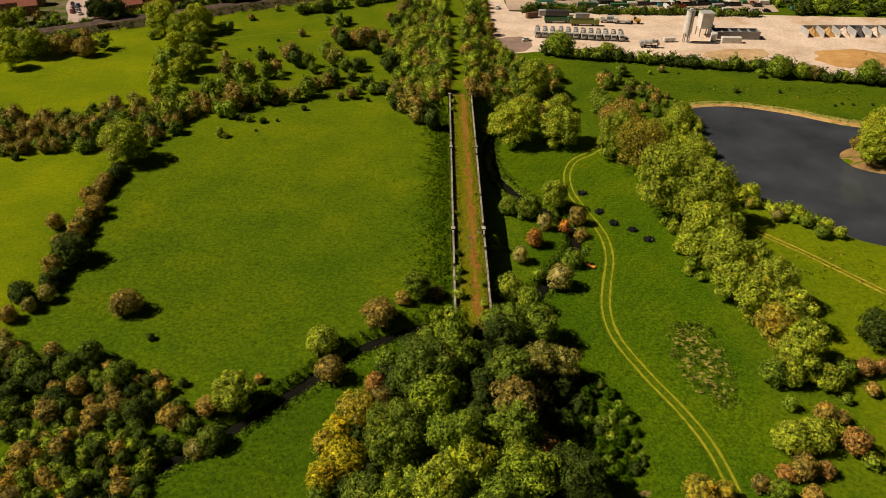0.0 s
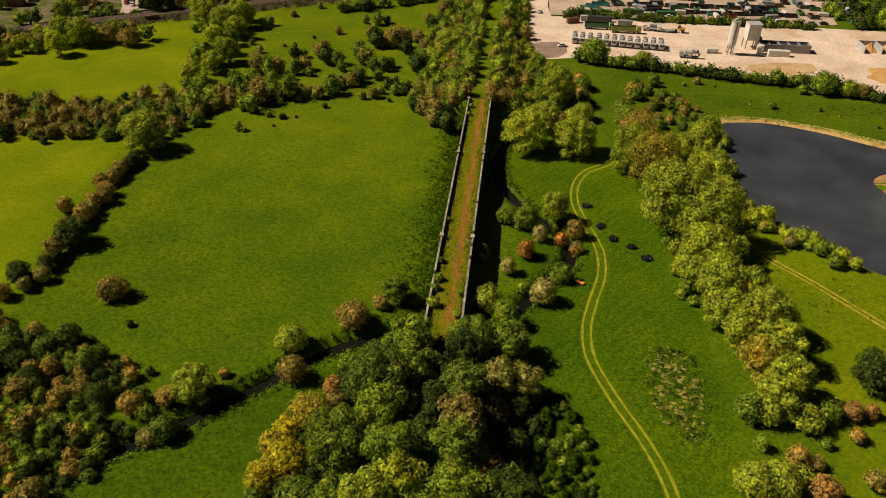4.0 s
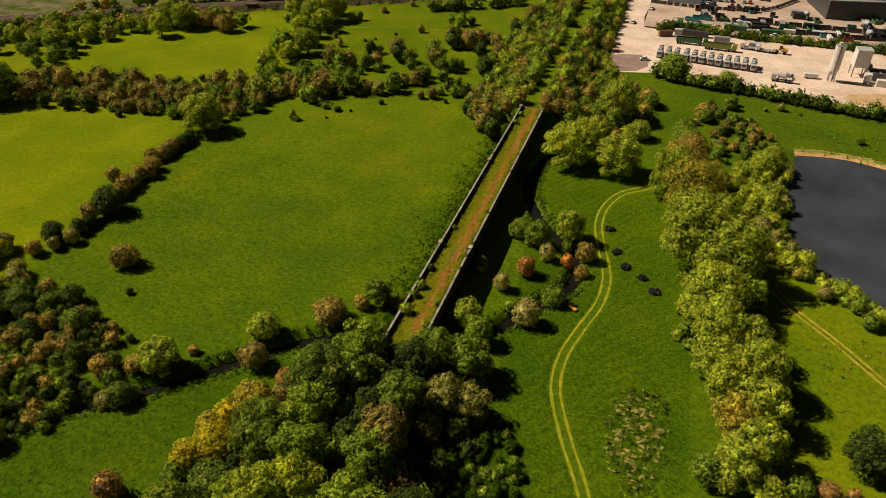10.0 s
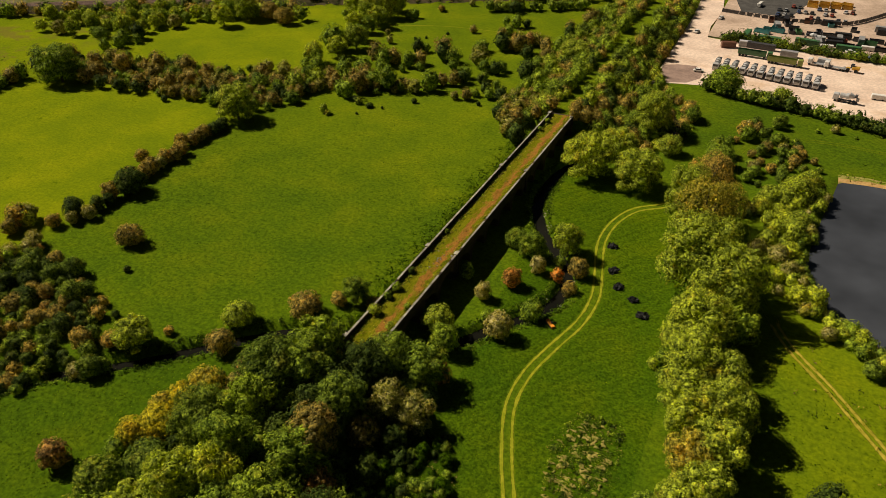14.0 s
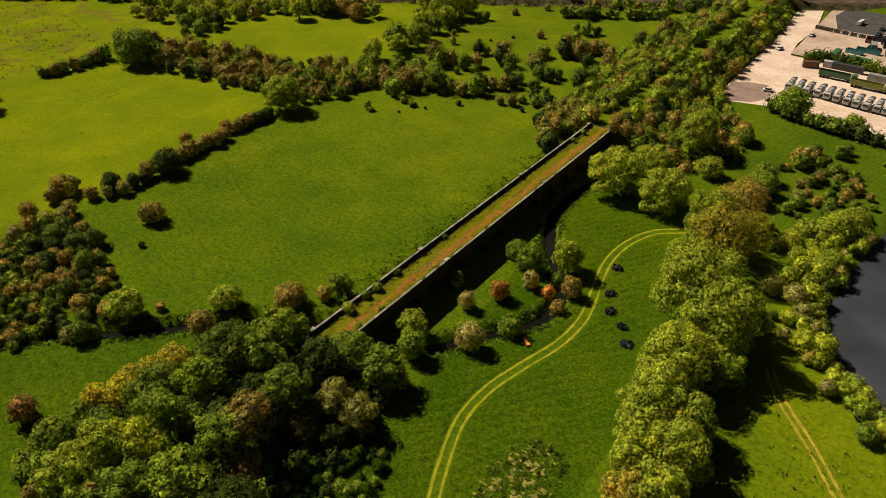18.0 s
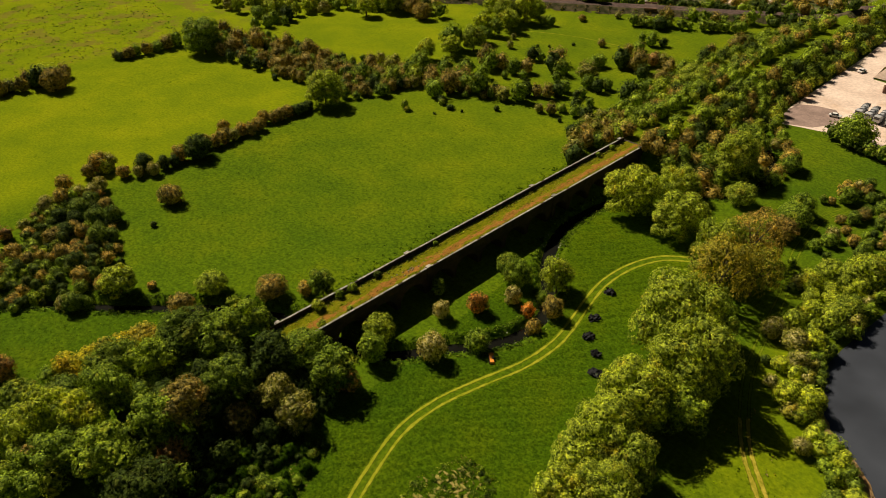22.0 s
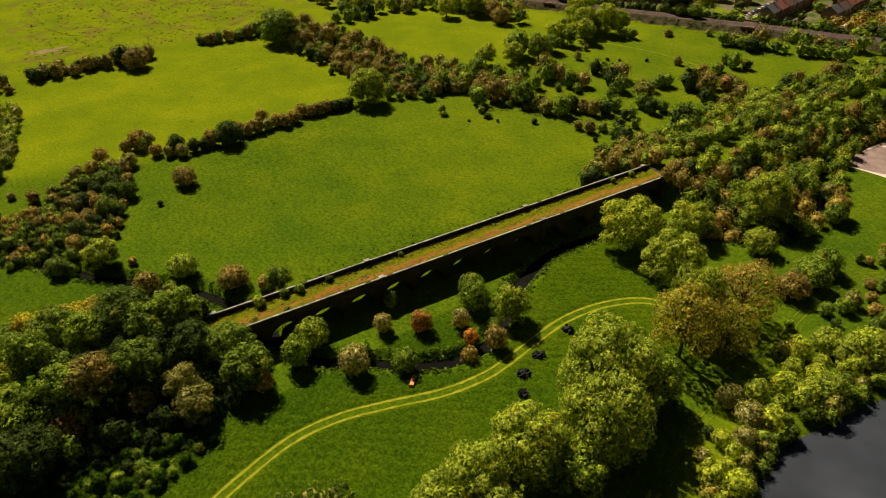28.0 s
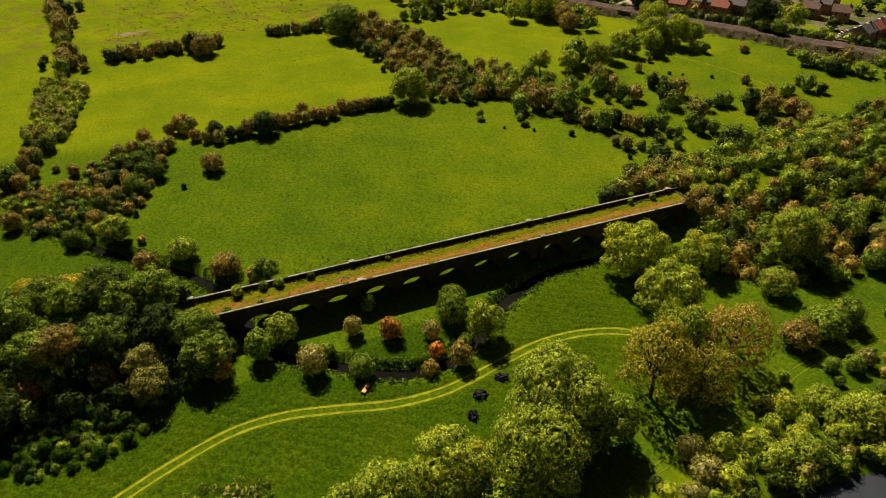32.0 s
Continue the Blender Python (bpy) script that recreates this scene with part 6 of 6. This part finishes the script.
def container(colour, l=6.0, name="shipping_container", open_top=False):
    root = thing(name, Matrix(), colour + " steel " + name.replace("_", " ") + " in the depot", "skip" if open_top else "container", "depot containers")
    bm = bmesh.new()
    if open_top:
        h = 1.7
        box(bm, -l / 2, l / 2, -1.15, 1.15, 0.1, 0.25)
        for y in (-1.2, 1.1):
            box(bm, -l / 2, l / 2, y, y + 0.1, 0.25, h)
        for x in (-l / 2, l / 2 - 0.1):
            box(bm, x, x + 0.1, -1.1, 1.1, 0.25, h)
        part("body", bm, PAINT[colour], root)
    else:
        box(bm, -l / 2, l / 2, -1.2, 1.2, 0.1, 2.6, 0.05)
        part("body", bm, PAINT[colour], root)
        for k in range(int(l / 0.6)):
            for y in (-1.23, 1.23):
                bm = bmesh.new()
                box(bm, -l / 2 + 0.3 + k * 0.6, -l / 2 + 0.5 + k * 0.6, y - 0.03, y + 0.03, 0.25, 2.45)
                part("rib", bm, PAINT[colour], root)
    return root


def place_all(make, spots, zone=0.3):
    """Builds one and copies it to the spots (x, y, turn)."""
    first = None
    for x, y, a in spots:
        m = pose(x, y, zone, 0, 0, a)
        if first is None:
            first = make()
            first.matrix_basis = m
        else:
            copy_thing(first, m)
    return first


yr = random.Random(8)
place_all(mixer_truck, [(46 + 3.45 * k + (0.6 if k > 2 else 0), 332.2 - 0.52 * k + yr.uniform(-0.4, 0.4), -97 + yr.uniform(-3, 3)) for k in range(12)] + [(95, 314.5, 172)])
place_all(lambda: tipper("lime"), [(71, 347.5, -4)])
place_all(flatbed, [(84, 352.5, 172), (90.5, 351, 170)])
place_all(lambda: tipper("green"), [(58.5, 352, -2)])
place_all(lambda: car("white"), [(40, 323.5, 10), (30, 377, 80), (37, 405, 84), (112, 395, 5), (96, 376, 20)])
place_all(lambda: car("white", True), [(106.5, 322.5, 4), (52, 437, 80), (150, 372, 10)])
place_all(lambda: container("brown", 6.2), [(46.5, 361, 20)])
place_all(lambda: container("dark", 12.0), [(60, 365, -3)])
place_all(lambda: container("grey", 7.0), [(72, 359.5, -3)])
place_all(lambda: container("silver", 5.0), [(86, 355, -6), (53, 365.5, 4)])
place_all(lambda: container("green", 10.0), [(62, 371 + 6, -6), (78, 380, -4), (95, 378, 0), (52, 380, 84)])
place_all(lambda: container("black", 6.0, "skip", True), [(88 + 6.4 * k, 384 + yr.uniform(-1, 1), yr.uniform(-10, 10)) for k in range(12)])
place_all(lambda: container("dark", 6.0, "skip", True), [(80 + 6.6 * k, 396 + yr.uniform(-1.2, 1.2), yr.uniform(-10, 10)) for k in range(12)])
place_all(lambda: container("green", 6.0, "skip", True), [(100 + 13 * k, 390 + yr.uniform(-1, 1), 90 + yr.uniform(-10, 10)) for k in range(6)])
place_all(lambda: container("red", 4.5, "skip", True), [(92, 390, 15), (128, 379, 5)])
place_all(lambda: container("teal", 7.0, "skip", True), [(58, 390, -15), (64, 394, -12)])
place_all(lambda: container("yellow", 5.0, "skip", True), [(77 + 5.5 * (k % 4), 447 + 6 * (k // 4) + 1.2 * (k % 4), yr.uniform(-20, 20)) for k in range(8)])
for i, c in enumerate(("blue", "silver", "red", "dark", "grey", "black")):
    place_all(lambda: car(c), [(62 + ((i * 7 + k * 3) % 12) * 3.1, 424 + ((i + k) % 3) * 9, 88 + yr.uniform(-4, 4)) for k in range(4)] + [(105 + 6 * i + k * 36, 371.5 + yr.uniform(-1, 1), yr.uniform(-5, 5)) for k in range(2)], 0.35)

spots = [(yr.uniform(58, 200), yr.uniform(376, 418), yr.choice((0, 90)) + yr.uniform(-12, 12)) for _ in range(90)]
for i, (c, l, name, top) in enumerate((("green", 5.0, "skip", True), ("dark", 4.5, "skip", True), ("black", 7.0, "shipping_container", False), ("brown", 5.0, "skip", True), ("grey", 6.0, "shipping_container", False), ("teal", 4.0, "skip", True))):
    place_all(lambda: container(c, l, name, top), spots[i * 12:i * 12 + 12])
place_all(lambda: car("white", True), spots[72:82])
place_all(mixer_truck, spots[82:88])

prism("car_park", [(39, 446), (44.6, 423), (68, 421.7), (77, 464), (42, 466)], 0.1, 0.37, TARMAC, "dark tarmac car park in the depot", "car park")
fence = thing("depot_fence", Matrix(), "dark boarded fence along the depot yards", "fence", kind="structure")
bm = bmesh.new()
box(bm, -1.45, 1.45, -0.06, 0.06, 0.2, 1.9)
board = bpy.data.meshes.new("board")
bm.to_mesh(board)
bm.free()
bm = bmesh.new()
box(bm, -0.1, 0.1, -0.1, 0.1, 0.0, 2.0)
post = bpy.data.meshes.new("post")
bm.to_mesh(post)
bm.free()
for route in ([(36, 417.5), (62, 414), (88, 416.7), (99, 425.5), (112, 447)],):
    run = smooth_line(route, 3.0)
    for a, b in zip(run[:-1], run[1:]):
        turn = math.degrees(math.atan2(b[1] - a[1], b[0] - a[0]))
        piece("board", board, PAINT["dark"], fence, m=pose(*((a + b) / 2), 0.32, 0, 0, turn))
        piece("post", post, PAINT["black"], fence, m=pose(*a, 0.32, 0, 0, turn))

# batching plant
plant = thing("silo", pose(114, 322, 0.3), "tall white cement silo on a steel frame", "silo")
bm = bmesh.new()
cyl(bm, 1.9, 1.9, 10.0, pose(0, 0, 9.6), 24)
cyl(bm, 0.5, 1.9, 2.2, pose(0, 0, 3.5), 24)
part("drum", bm, PAINT["white"], plant)
for a in range(4):
    block(plant, "leg", PAINT["grey"], 1.5 * math.cos(a * 1.571 + 0.785) - 0.15, 1.5 * math.cos(a * 1.571 + 0.785) + 0.15, 1.5 * math.sin(a * 1.571 + 0.785) - 0.15, 1.5 * math.sin(a * 1.571 + 0.785) + 0.15, 0, 4.8)
bm = bmesh.new()
cyl(bm, 2.0, 2.0, 0.15, pose(0, 0, 14.65), 24)
part("roof_rim", bm, PAINT["grey"], plant)
block(plant, "filter_box", PAINT["white"], -0.6, 0.6, -0.6, 0.6, 14.7, 15.6)
block(plant, "ladder", PAINT["grey"], -0.3, 0.3, -2.15, -2.0, 0.5, 14.5)
tower = thing("batching_tower", pose(125, 332, 0.3, 0, 0, 3), "white clad batching tower on legs", "building")
block(tower, "cladding", PAINT["white"], -2.8, 2.8, -2.8, 2.8, 4.0, 11.0, 0.05)
block(tower, "roof", PAINT["silver"], -3.0, 3.0, -3.0, 3.0, 11.0, 11.2, 0.03)
for x in (-2.5, 2.5):
    for y in (-2.5, 2.5):
        block(tower, "leg", PAINT["grey"], x - 0.2, x + 0.2, y - 0.2, y + 0.2, 0, 4.0)
block(tower, "conveyor_house", PAINT["grey"], 2.8, 4.6, -1.5, 1.5, 0, 5.0)
tank = thing("water_tank", pose(127.5, 324, 0.3), "round white water tank", "tank")
bm = bmesh.new()
cyl(bm, 1.5, 1.5, 3.8, pose(0, 0, 1.9), 20)
part("shell", bm, PAINT["white"], tank)
bins = thing("aggregate_bins", pose(139, 329, 0.3, 0, 0, -2), "row of grey aggregate bins with dark tops", "bins")
block(bins, "wall", PAINT["grey"], -11, 11, -3.0, -2.6, 0, 3.6, 0.03)
block(bins, "wall", PAINT["grey"], -11, 11, 2.6, 3.0, 0, 3.6, 0.03)
for k in range(6):
    block(bins, "divider", PAINT["grey"], -11 + 4.35 * k, -10.7 + 4.35 * k, -2.6, 2.6, 0, 3.5, 0.03)
block(bins, "fill", PAINT["dark"], -10.8, 10.8, -2.55, 2.55, 0, 2.8, 0.2)
place_all(lambda: container("white", 9.0), [(135, 321.5, -2)])


def heap(name, x, y, rx, ry, h, material, label, z=0.3, seed=1, kind=""):
    rng = np.random.default_rng(seed)
    u = np.linspace(0, 1, 14)
    a = np.linspace(0, 2 * math.pi, 29)[:-1]
    co = []
    for t in u:
        for k in a:
            w = 1 + 0.12 * math.sin(3 * k + seed) + 0.07 * math.sin(7 * k + 2 * seed)
            co.append((rx * t * w * math.cos(k), ry * t * w * math.sin(k), h * (1 - t) ** 1.1 * (1 + 0.1 * math.sin(5 * k + 6 * t)) + 0.05 * rng.random() - (0.3 if t == 1 else 0)))
    n = len(a)
    quads = [(i * n + j, (i + 1) * n + j, (i + 1) * n + (j + 1) % n, i * n + (j + 1) % n) for i in range(13) for j in range(n)]
    ob = new(name, mesh_of(name, co, quads, material))
    ob.matrix_basis = pose(x, y, z)
    return tagged(ob, label, "heap", kind=kind)


heap("sand_pile", 187, 300, 25, 12, 2.6, PILE, "broad heap of orange building sand", seed=2)
for k in range(6):
    x = 178 + 7.5 * k
    bay = thing("storage_bay", pose(x, 334, 0.3, 0, 0, -2), "concrete block storage bay for aggregates", "storage bay", "storage bays")
    block(bay, "side_wall", PAINT["silver"], -3.6, -3.2, -5, 5, 0, 3.0, 0.03)
    block(bay, "back_wall", PAINT["silver"], -3.2, 3.9, 4.6, 5, 0, 3.0, 0.03)
    heap("sand_pile", x + 0.3, 334.2, 3.1, 4.6, 3.4, PILE if k in (0, 1, 5) else CONCRETE if k != 3 else TARMAC, "heap of loose sand in a concrete bay", seed=3 + k, kind="stuff")
heap("spoil_heap", 232, 330, 14, 10, 3.5, SAND, "pale spoil heap on the yard", seed=12)

loader = thing("wheel_loader", pose(97, 351, 0.3, 0, 0, 170), "yellow-brown wheel loader on the yard", "loader")
block(loader, "body", PAINT["yellow"], -2.6, 0.2, -1.1, 1.1, 1.0, 2.3, 0.15)
block(loader, "cab", GLASSY, -0.4, 0.9, -0.8, 0.8, 1.6, 3.2, 0.1)
block(loader, "front_frame", PAINT["yellow"], 0.9, 2.4, -0.5, 0.5, 0.8, 1.6, 0.1)
block(loader, "bucket", PAINT["grey"], 2.6, 3.6, -1.4, 1.4, 0.2, 1.3, 0.1)
wheels(loader, (-1.6, 1.6), (-1.05, 1.05), 0.75)

warehouse = thing("warehouse", pose(146, 436, 0.3, 0, 0, 10), "dark grey warehouse with a roof full of solar panels", "warehouse")
block(warehouse, "wall", PAINT["dark"], -27, 27, -17, 17, 0, 9.0, 0.05)
block(warehouse, "roof", PAINT["grey"], -27.3, 27.3, -17.3, 17.3, 9.0, 9.4, 0.05)
bm = bmesh.new()
box(bm, -1.0, 1.0, -1.6, 1.6, 9.45, 9.55)
panel = bpy.data.meshes.new("solar_panel")
bm.to_mesh(panel)
bm.free()
for i in range(20):
    for j in range(8):
        piece("solar_panel", panel, PAINT["blue"], warehouse, m=pose(-24 + 2.5 * i, -13 + 3.7 * j, 0))

# planting on the lake island
grow_patch([(136, 199), (150, 195), (166, 199), (169, 207), (158, 214), (140, 213)], 1.6, 3.2, ["bg", "bl", "bg", "bo"], "the lake island", "island trees", 150, 0.52)

# railway
co, q = ribbon(RAIL, 8.0, 0.12, 0.05, 3, 3)
BALLAST = surface("rusty_ballast", (0.075, 0.054, 0.045), (0.15, 0.105, 0.088), 0.3, 1.0, fine=12, bumps=0.5, dist=0.1, spec=0.0)
tagged(new("railway_bed", mesh_of("railway_bed", co, q, BALLAST)), "rust-brown ballasted railway line on a low bank", "railway", kind="structure")
VERGE = surface("railway_verge", (0.030, 0.036, 0.012), (0.115, 0.092, 0.052), 0.35, 1.0, fine=9, bumps=0.6, dist=0.2, spec=0.0)
GARDEN = surface("garden_plots", (0.055, 0.095, 0.008), (0.22, 0.175, 0.11), 0.12, 1.0, fine=5, bumps=0.4, dist=0.1, spec=0.0)
d = np.gradient(RAIL, axis=0)
d /= np.linalg.norm(d, axis=1)[:, None]
nrm = np.stack([-d[:, 1], d[:, 0]], 1)
for name, off, width, mat, label, cat in (("railway_verge", -6.6, 5.4, VERGE, "dry grey-brown grass on the railway bank", "verge"), ("gardens", 48.0, 72.0, GARDEN, "dark garden plots and drives behind the railway", "gardens")):
    co, q = ribbon(RAIL + nrm * off, width, 0.22 if off < 0 else 0.05, 0.06, 5, 6)
    tagged(new(name, mesh_of(name, co, q, mat)), label, cat, kind="structure")
STEEL = surface("rusty_steel", (0.12, 0.07, 0.05), (0.25, 0.17, 0.13), 1.0, 0.5, 0.7)
rails = thing("railway_track", Matrix(), "two pairs of rusty steel rails", "rails")
for o in (-2.6, -1.16, 1.16, 2.6):
    co, q = ribbon(RAIL + nrm * o, 0.16, 0.28, 0, 0, 1)
    piece("rail", mesh_of("rail", co, q, STEEL), None, rails)



def underbridge(x, y, a):
    """A small brick bridge under the line: two abutments, wing walls, a beam and a low parapet, a dark passage between."""
    root = thing("underbridge", pose(x, y, ground_z(x, y) - 2.4, 0, 0, a), "small brick underbridge in the railway bank", "bridge", "underbridges")
    for s in (-1, 1):
        block(root, "abutment", HOUSEBRICK, min(s * 1.9, s * 3.1), max(s * 1.9, s * 3.1), -6.0, 6.0, -0.6, 2.2, 0.04)
        block(root, "wing_wall", HOUSEBRICK, min(s * 3.1, s * 6.0), max(s * 3.1, s * 6.0), -6.3, -5.7, -0.6, 1.6, 0.04)
        block(root, "parapet", HOUSEBRICK, -3.2, 3.2, s * 5.9 - 0.25, s * 5.9 + 0.25, 2.75, 3.4, 0.04)
    block(root, "beam", BALLAST, -3.1, 3.1, -6.1, 6.1, 2.2, 2.75, 0.03)
    block(root, "passage_floor", TARMAC, -1.9, 1.9, -9.0, 9.0, -0.6, 0.03, 0.0)
    return root


HOUSEBRICK = surface("house_brick", (0.24, 0.12, 0.08), (0.34, 0.19, 0.13), 0.7, 0.9, fine=12)
for k in (int(np.argmin(np.hypot(RAIL[:, 0] + 81, RAIL[:, 1] - 392))), int(np.argmin(np.hypot(RAIL[:, 0] + 166, RAIL[:, 1] - 344)))):
    underbridge(*RAIL[k], math.degrees(math.atan2(d[k, 1], d[k, 0])))
ROOF = {n: surface("roof_" + n, tuple(v * 0.75 for v in c), c, 0.6, 0.85, fine=10) for n, c in {"red": (0.40, 0.13, 0.085), "brown": (0.22, 0.125, 0.095), "grey": (0.17, 0.155, 0.15)}.items()}


def house(roof, l=9.0):
    root = thing("house", Matrix(), "brick house with a " + roof + " tiled pitched roof", "house", "suburban houses")
    block(root, "wall", HOUSEBRICK, -l / 2, l / 2, -3.6, 3.6, -0.5, 5.0, 0.0)
    bm = bmesh.new()
    v = [bm.verts.new(c) for c in ((-l / 2 - 0.3, -4.0, 4.85), (l / 2 + 0.3, -4.0, 4.85), (l / 2 + 0.3, 4.0, 4.85), (-l / 2 - 0.3, 4.0, 4.85), (-l / 2 - 0.3, 0, 7.6), (l / 2 + 0.3, 0, 7.6))]
    for f in ((0, 1, 5, 4), (2, 3, 4, 5), (0, 4, 3), (1, 2, 5), (3, 2, 1, 0)):
        bm.faces.new([v[i] for i in f])
    bmesh.ops.recalc_face_normals(bm, faces=bm.faces)
    rf = part("roof", bm, ROOF[roof], root)
    block(rf, "chimney", HOUSEBRICK, l / 2 - 1.3, l / 2 - 0.6, -0.4, 0.4, 6.6, 8.6, 0.03)
    for s in (-1, 1):
        for x in (-l / 4, l / 4):
            for z in (1.0, 3.2):
                w = block(root, "window", PAINT["white"], x - 0.75, x + 0.75, s * 3.62 - 0.06, s * 3.62 + 0.06, z, z + 1.2, 0.0)
                block(w, "pane", GLASSY, x - 0.65, x + 0.65, s * 3.68 - 0.03, s * 3.68 + 0.03, z + 0.1, z + 1.1, 0.0)
        block(root, "door", PAINT["brown"], -0.5, 0.5, s * 3.62 - 0.06, s * 3.62 + 0.06, -0.4, 1.9, 0.0)
    return root


def zone_z(spots):
    return [(x, y, a, ground_z(x, y)) for x, y, a in spots]


def place_houses(make, spots):
    first = None
    for x, y, a, z in zone_z(spots):
        if first is None:
            first = make()
            first.matrix_basis = pose(x, y, z, 0, 0, a)
        else:
            copy_thing(first, pose(x, y, z, 0, 0, a))


HOMES = {"red": [(-88, 423.8, 104), (-74, 459, 100), (-76, 468, 100), (-183, 382, 30), (-226, 372, 25), (-213, 367, 25), (-172, 374, 30), (-160, 370, 30), (-147, 386, 30), (-206, 402, 30), (-230, 398, 20)],
         "brown": [(-115, 432, 40), (-90, 432.8, 104), (-71, 450, 100), (-126, 424, 30), (-218, 384, 20), (-168, 400, 30), (-240, 380, 20), (-78, 477, 100), (-135, 446, 30), (-95.5, 459.8, 104)],
         "grey": [(-86, 414.8, 104), (-92, 441.8, 104), (-94, 450.8, 104), (-69.5, 441, 100), (-155, 388, 30), (-146, 396, 30), (-162, 382, 30), (-190, 398, 30), (-250, 360, 20), (-130, 436, 30), (-50, 462, 100)]}
for roof, spots in HOMES.items():
    place_houses(lambda: house(roof, 8.4), spots)


def away_from_homes(x, y):
    return all(math.hypot(x - a, y - b) > 8.5 for row in HOMES.values() for a, b, _ in row) and float(line_distance(np.array([x]), np.array([y]), STREET)[0]) > 7 and float(line_distance(np.array([x]), np.array([y]), STREET2)[0]) > 9 and not (-64 < x < -42 and 434 < y < 457)


STREET = smooth_line([(-89, 399), (-92.3, 410), (-98, 432), (-109, 474), (-118, 510)], 4)
co, q = ribbon(STREET, 8, 0.2, 0, 0, 2)
tagged(new("street", mesh_of("street", co, q, surface("street_tarmac", (0.36, 0.30, 0.265), (0.48, 0.41, 0.365), 0.2, 0.9))), "pale tarmac residential street", "road", kind="structure")
STREET2 = smooth_line([(-181, 353), (-187, 368), (-196, 386), (-206, 425)], 4)
co, q = ribbon(STREET2, 13, 0.2, 0, 0, 2)
tagged(new("street_beyond", mesh_of("street_beyond", co, q, surface("street_concrete", (0.46, 0.34, 0.30), (0.60, 0.46, 0.41), 0.2, 0.9))), "pale tarmac residential street", "road", kind="structure")
for i, c in enumerate(("white", "red", "silver", "blue", "dark")):
    spots = [(-96.5 - 2.8 * k - 0.6 * i, 414 + 11 * k + 2.3 * i, 104 + yr.uniform(-6, 6)) for k in range(4)] + [(-190 - 0.45 * (6 * k + 3 * i) + yr.uniform(-3, 3), 366 + 6 * k + 3 * i, 112) for k in range(2)]
    place_all(lambda: car(c), spots, 0.1)

prism("car_lot", [(-63, 435), (-43, 435), (-43, 456), (-59, 457)], -0.6, 0.45, CONCRETE, "pale gravel parking ground behind the houses", "car park")
bare("lawn", -109, 410, 9, 5, surface("mown_lawn", (0.14, 0.19, 0.01), (0.20, 0.24, 0.02), 0.3, 1.0, spec=0.0), "bright mown lawn behind the railway", 6)

# far planting: yard hedge, railside and street trees
side = RAIL - nrm * 11.0
verge = RAIL[(RAIL[:, 0] > -215) & (RAIL[:, 0] < 10)]
weeds("verge_weeds", along(verge, 5.0, 9.5, 900), 0.75, 10, 0.26, "nkod", "rank weeds and low brambles on the railway bank", seed=15)
for near_rail in (side[side[:, 0] < -192], side[(side[:, 0] > -60) & (side[:, 0] < 0)]):
    grow_line([tuple(v) for v in near_rail[::4]], 2.4, 4.2, "gkgo", "", "", 1.3, 2.5, heap=far_mass)
grow_line([(-74, 368), (-60, 374), (-45, 383), (-28, 395)], 2.2, 3.4, "mkgm", "", "", 0.9, 1.0, heap=far_mass)
beyond = RAIL + nrm * 9.5
grow_line([tuple(v) for v in beyond[(beyond[:, 0] > -200) & (beyond[:, 0] < 10)][::3]], 1.8, 3.0, "gkkg", "", "", 1.0, 1.2, heap=far_mass)
grow_line([(46, 304), (63, 299.5), (88, 295.5), (114, 288.5), (137, 284.5), (152, 276.5), (170, 271), (200, 263.5), (240, 253)], 2.3, 3.3, "mkkm", "the yard fence", "yard hedge", 0.5, heap=far_mass)
grow_line([(44, 371), (60, 371), (90, 368), (130, 366), (165, 363)], 1.9, 2.8, "kkm", "the depot fence", "depot hedge", 0.6, heap=far_mass)
grow_patch([(-235, 262), (-200, 284), (-150, 312), (-165, 322), (-200, 316), (-240, 290)], 2.6, 4.6, ["bl", "bo", "bg", "bl", "bg"], "", "", 260, 0.6, heap=far_mass)
grow_patch([(-250, 300), (-196, 334), (-131, 374), (-80, 402), (-60, 416), (-70, 424), (-100, 408), (-150, 384), (-250, 330)], 2.2, 4.2, ["bg", "bk", "bg", "bo"], "", "", 280, 0.66, away_from_homes, heap=far_mass)
grow_patch([(-260, 340), (-60, 430), (-30, 520), (-320, 520)], 2.4, 5.0, ["bg", "bk", "bk", "bo"], "", "", 520, 0.8, lambda x, y: not (-245 < x < -130 and 352 < y < 394) and away_from_homes(x, y), heap=far_mass)
grow_patch([(22, 372), (30, 470), (-60, 470), (-60, 420), (-14, 420)], 2.4, 4.6, ["bg", "bk", "bo"], "", "", 260, 0.66, lambda x, y: abs(x - 6.8) > 4 and x < 19, heap=far_mass)
grow_patch([(176, 368), (300, 358), (310, 440), (300, 480), (192, 480)], 2.8, 5.0, ["bk", "bg", "bk"], "", "", 520, 0.62, heap=far_mass)
scrub_mass("broad_hedge", west_mass, "broad hedge of olive, green and blossoming bushes between fields", "")
scrub_mass("field_scrub", north_mass, "scattered hawthorn and bramble bushes on the scrubby field edge", "")
scrub_mass("hedge_scrub", hedge_mass, "dense mixed green and brown hedge scrub between fields")
scrub_mass("bank_scrub", bank_mass, "dense green scrub covering the old railway bank")
scrub_mass("distant_scrub", far_mass, "distant dark green scrub by the railway", "z")
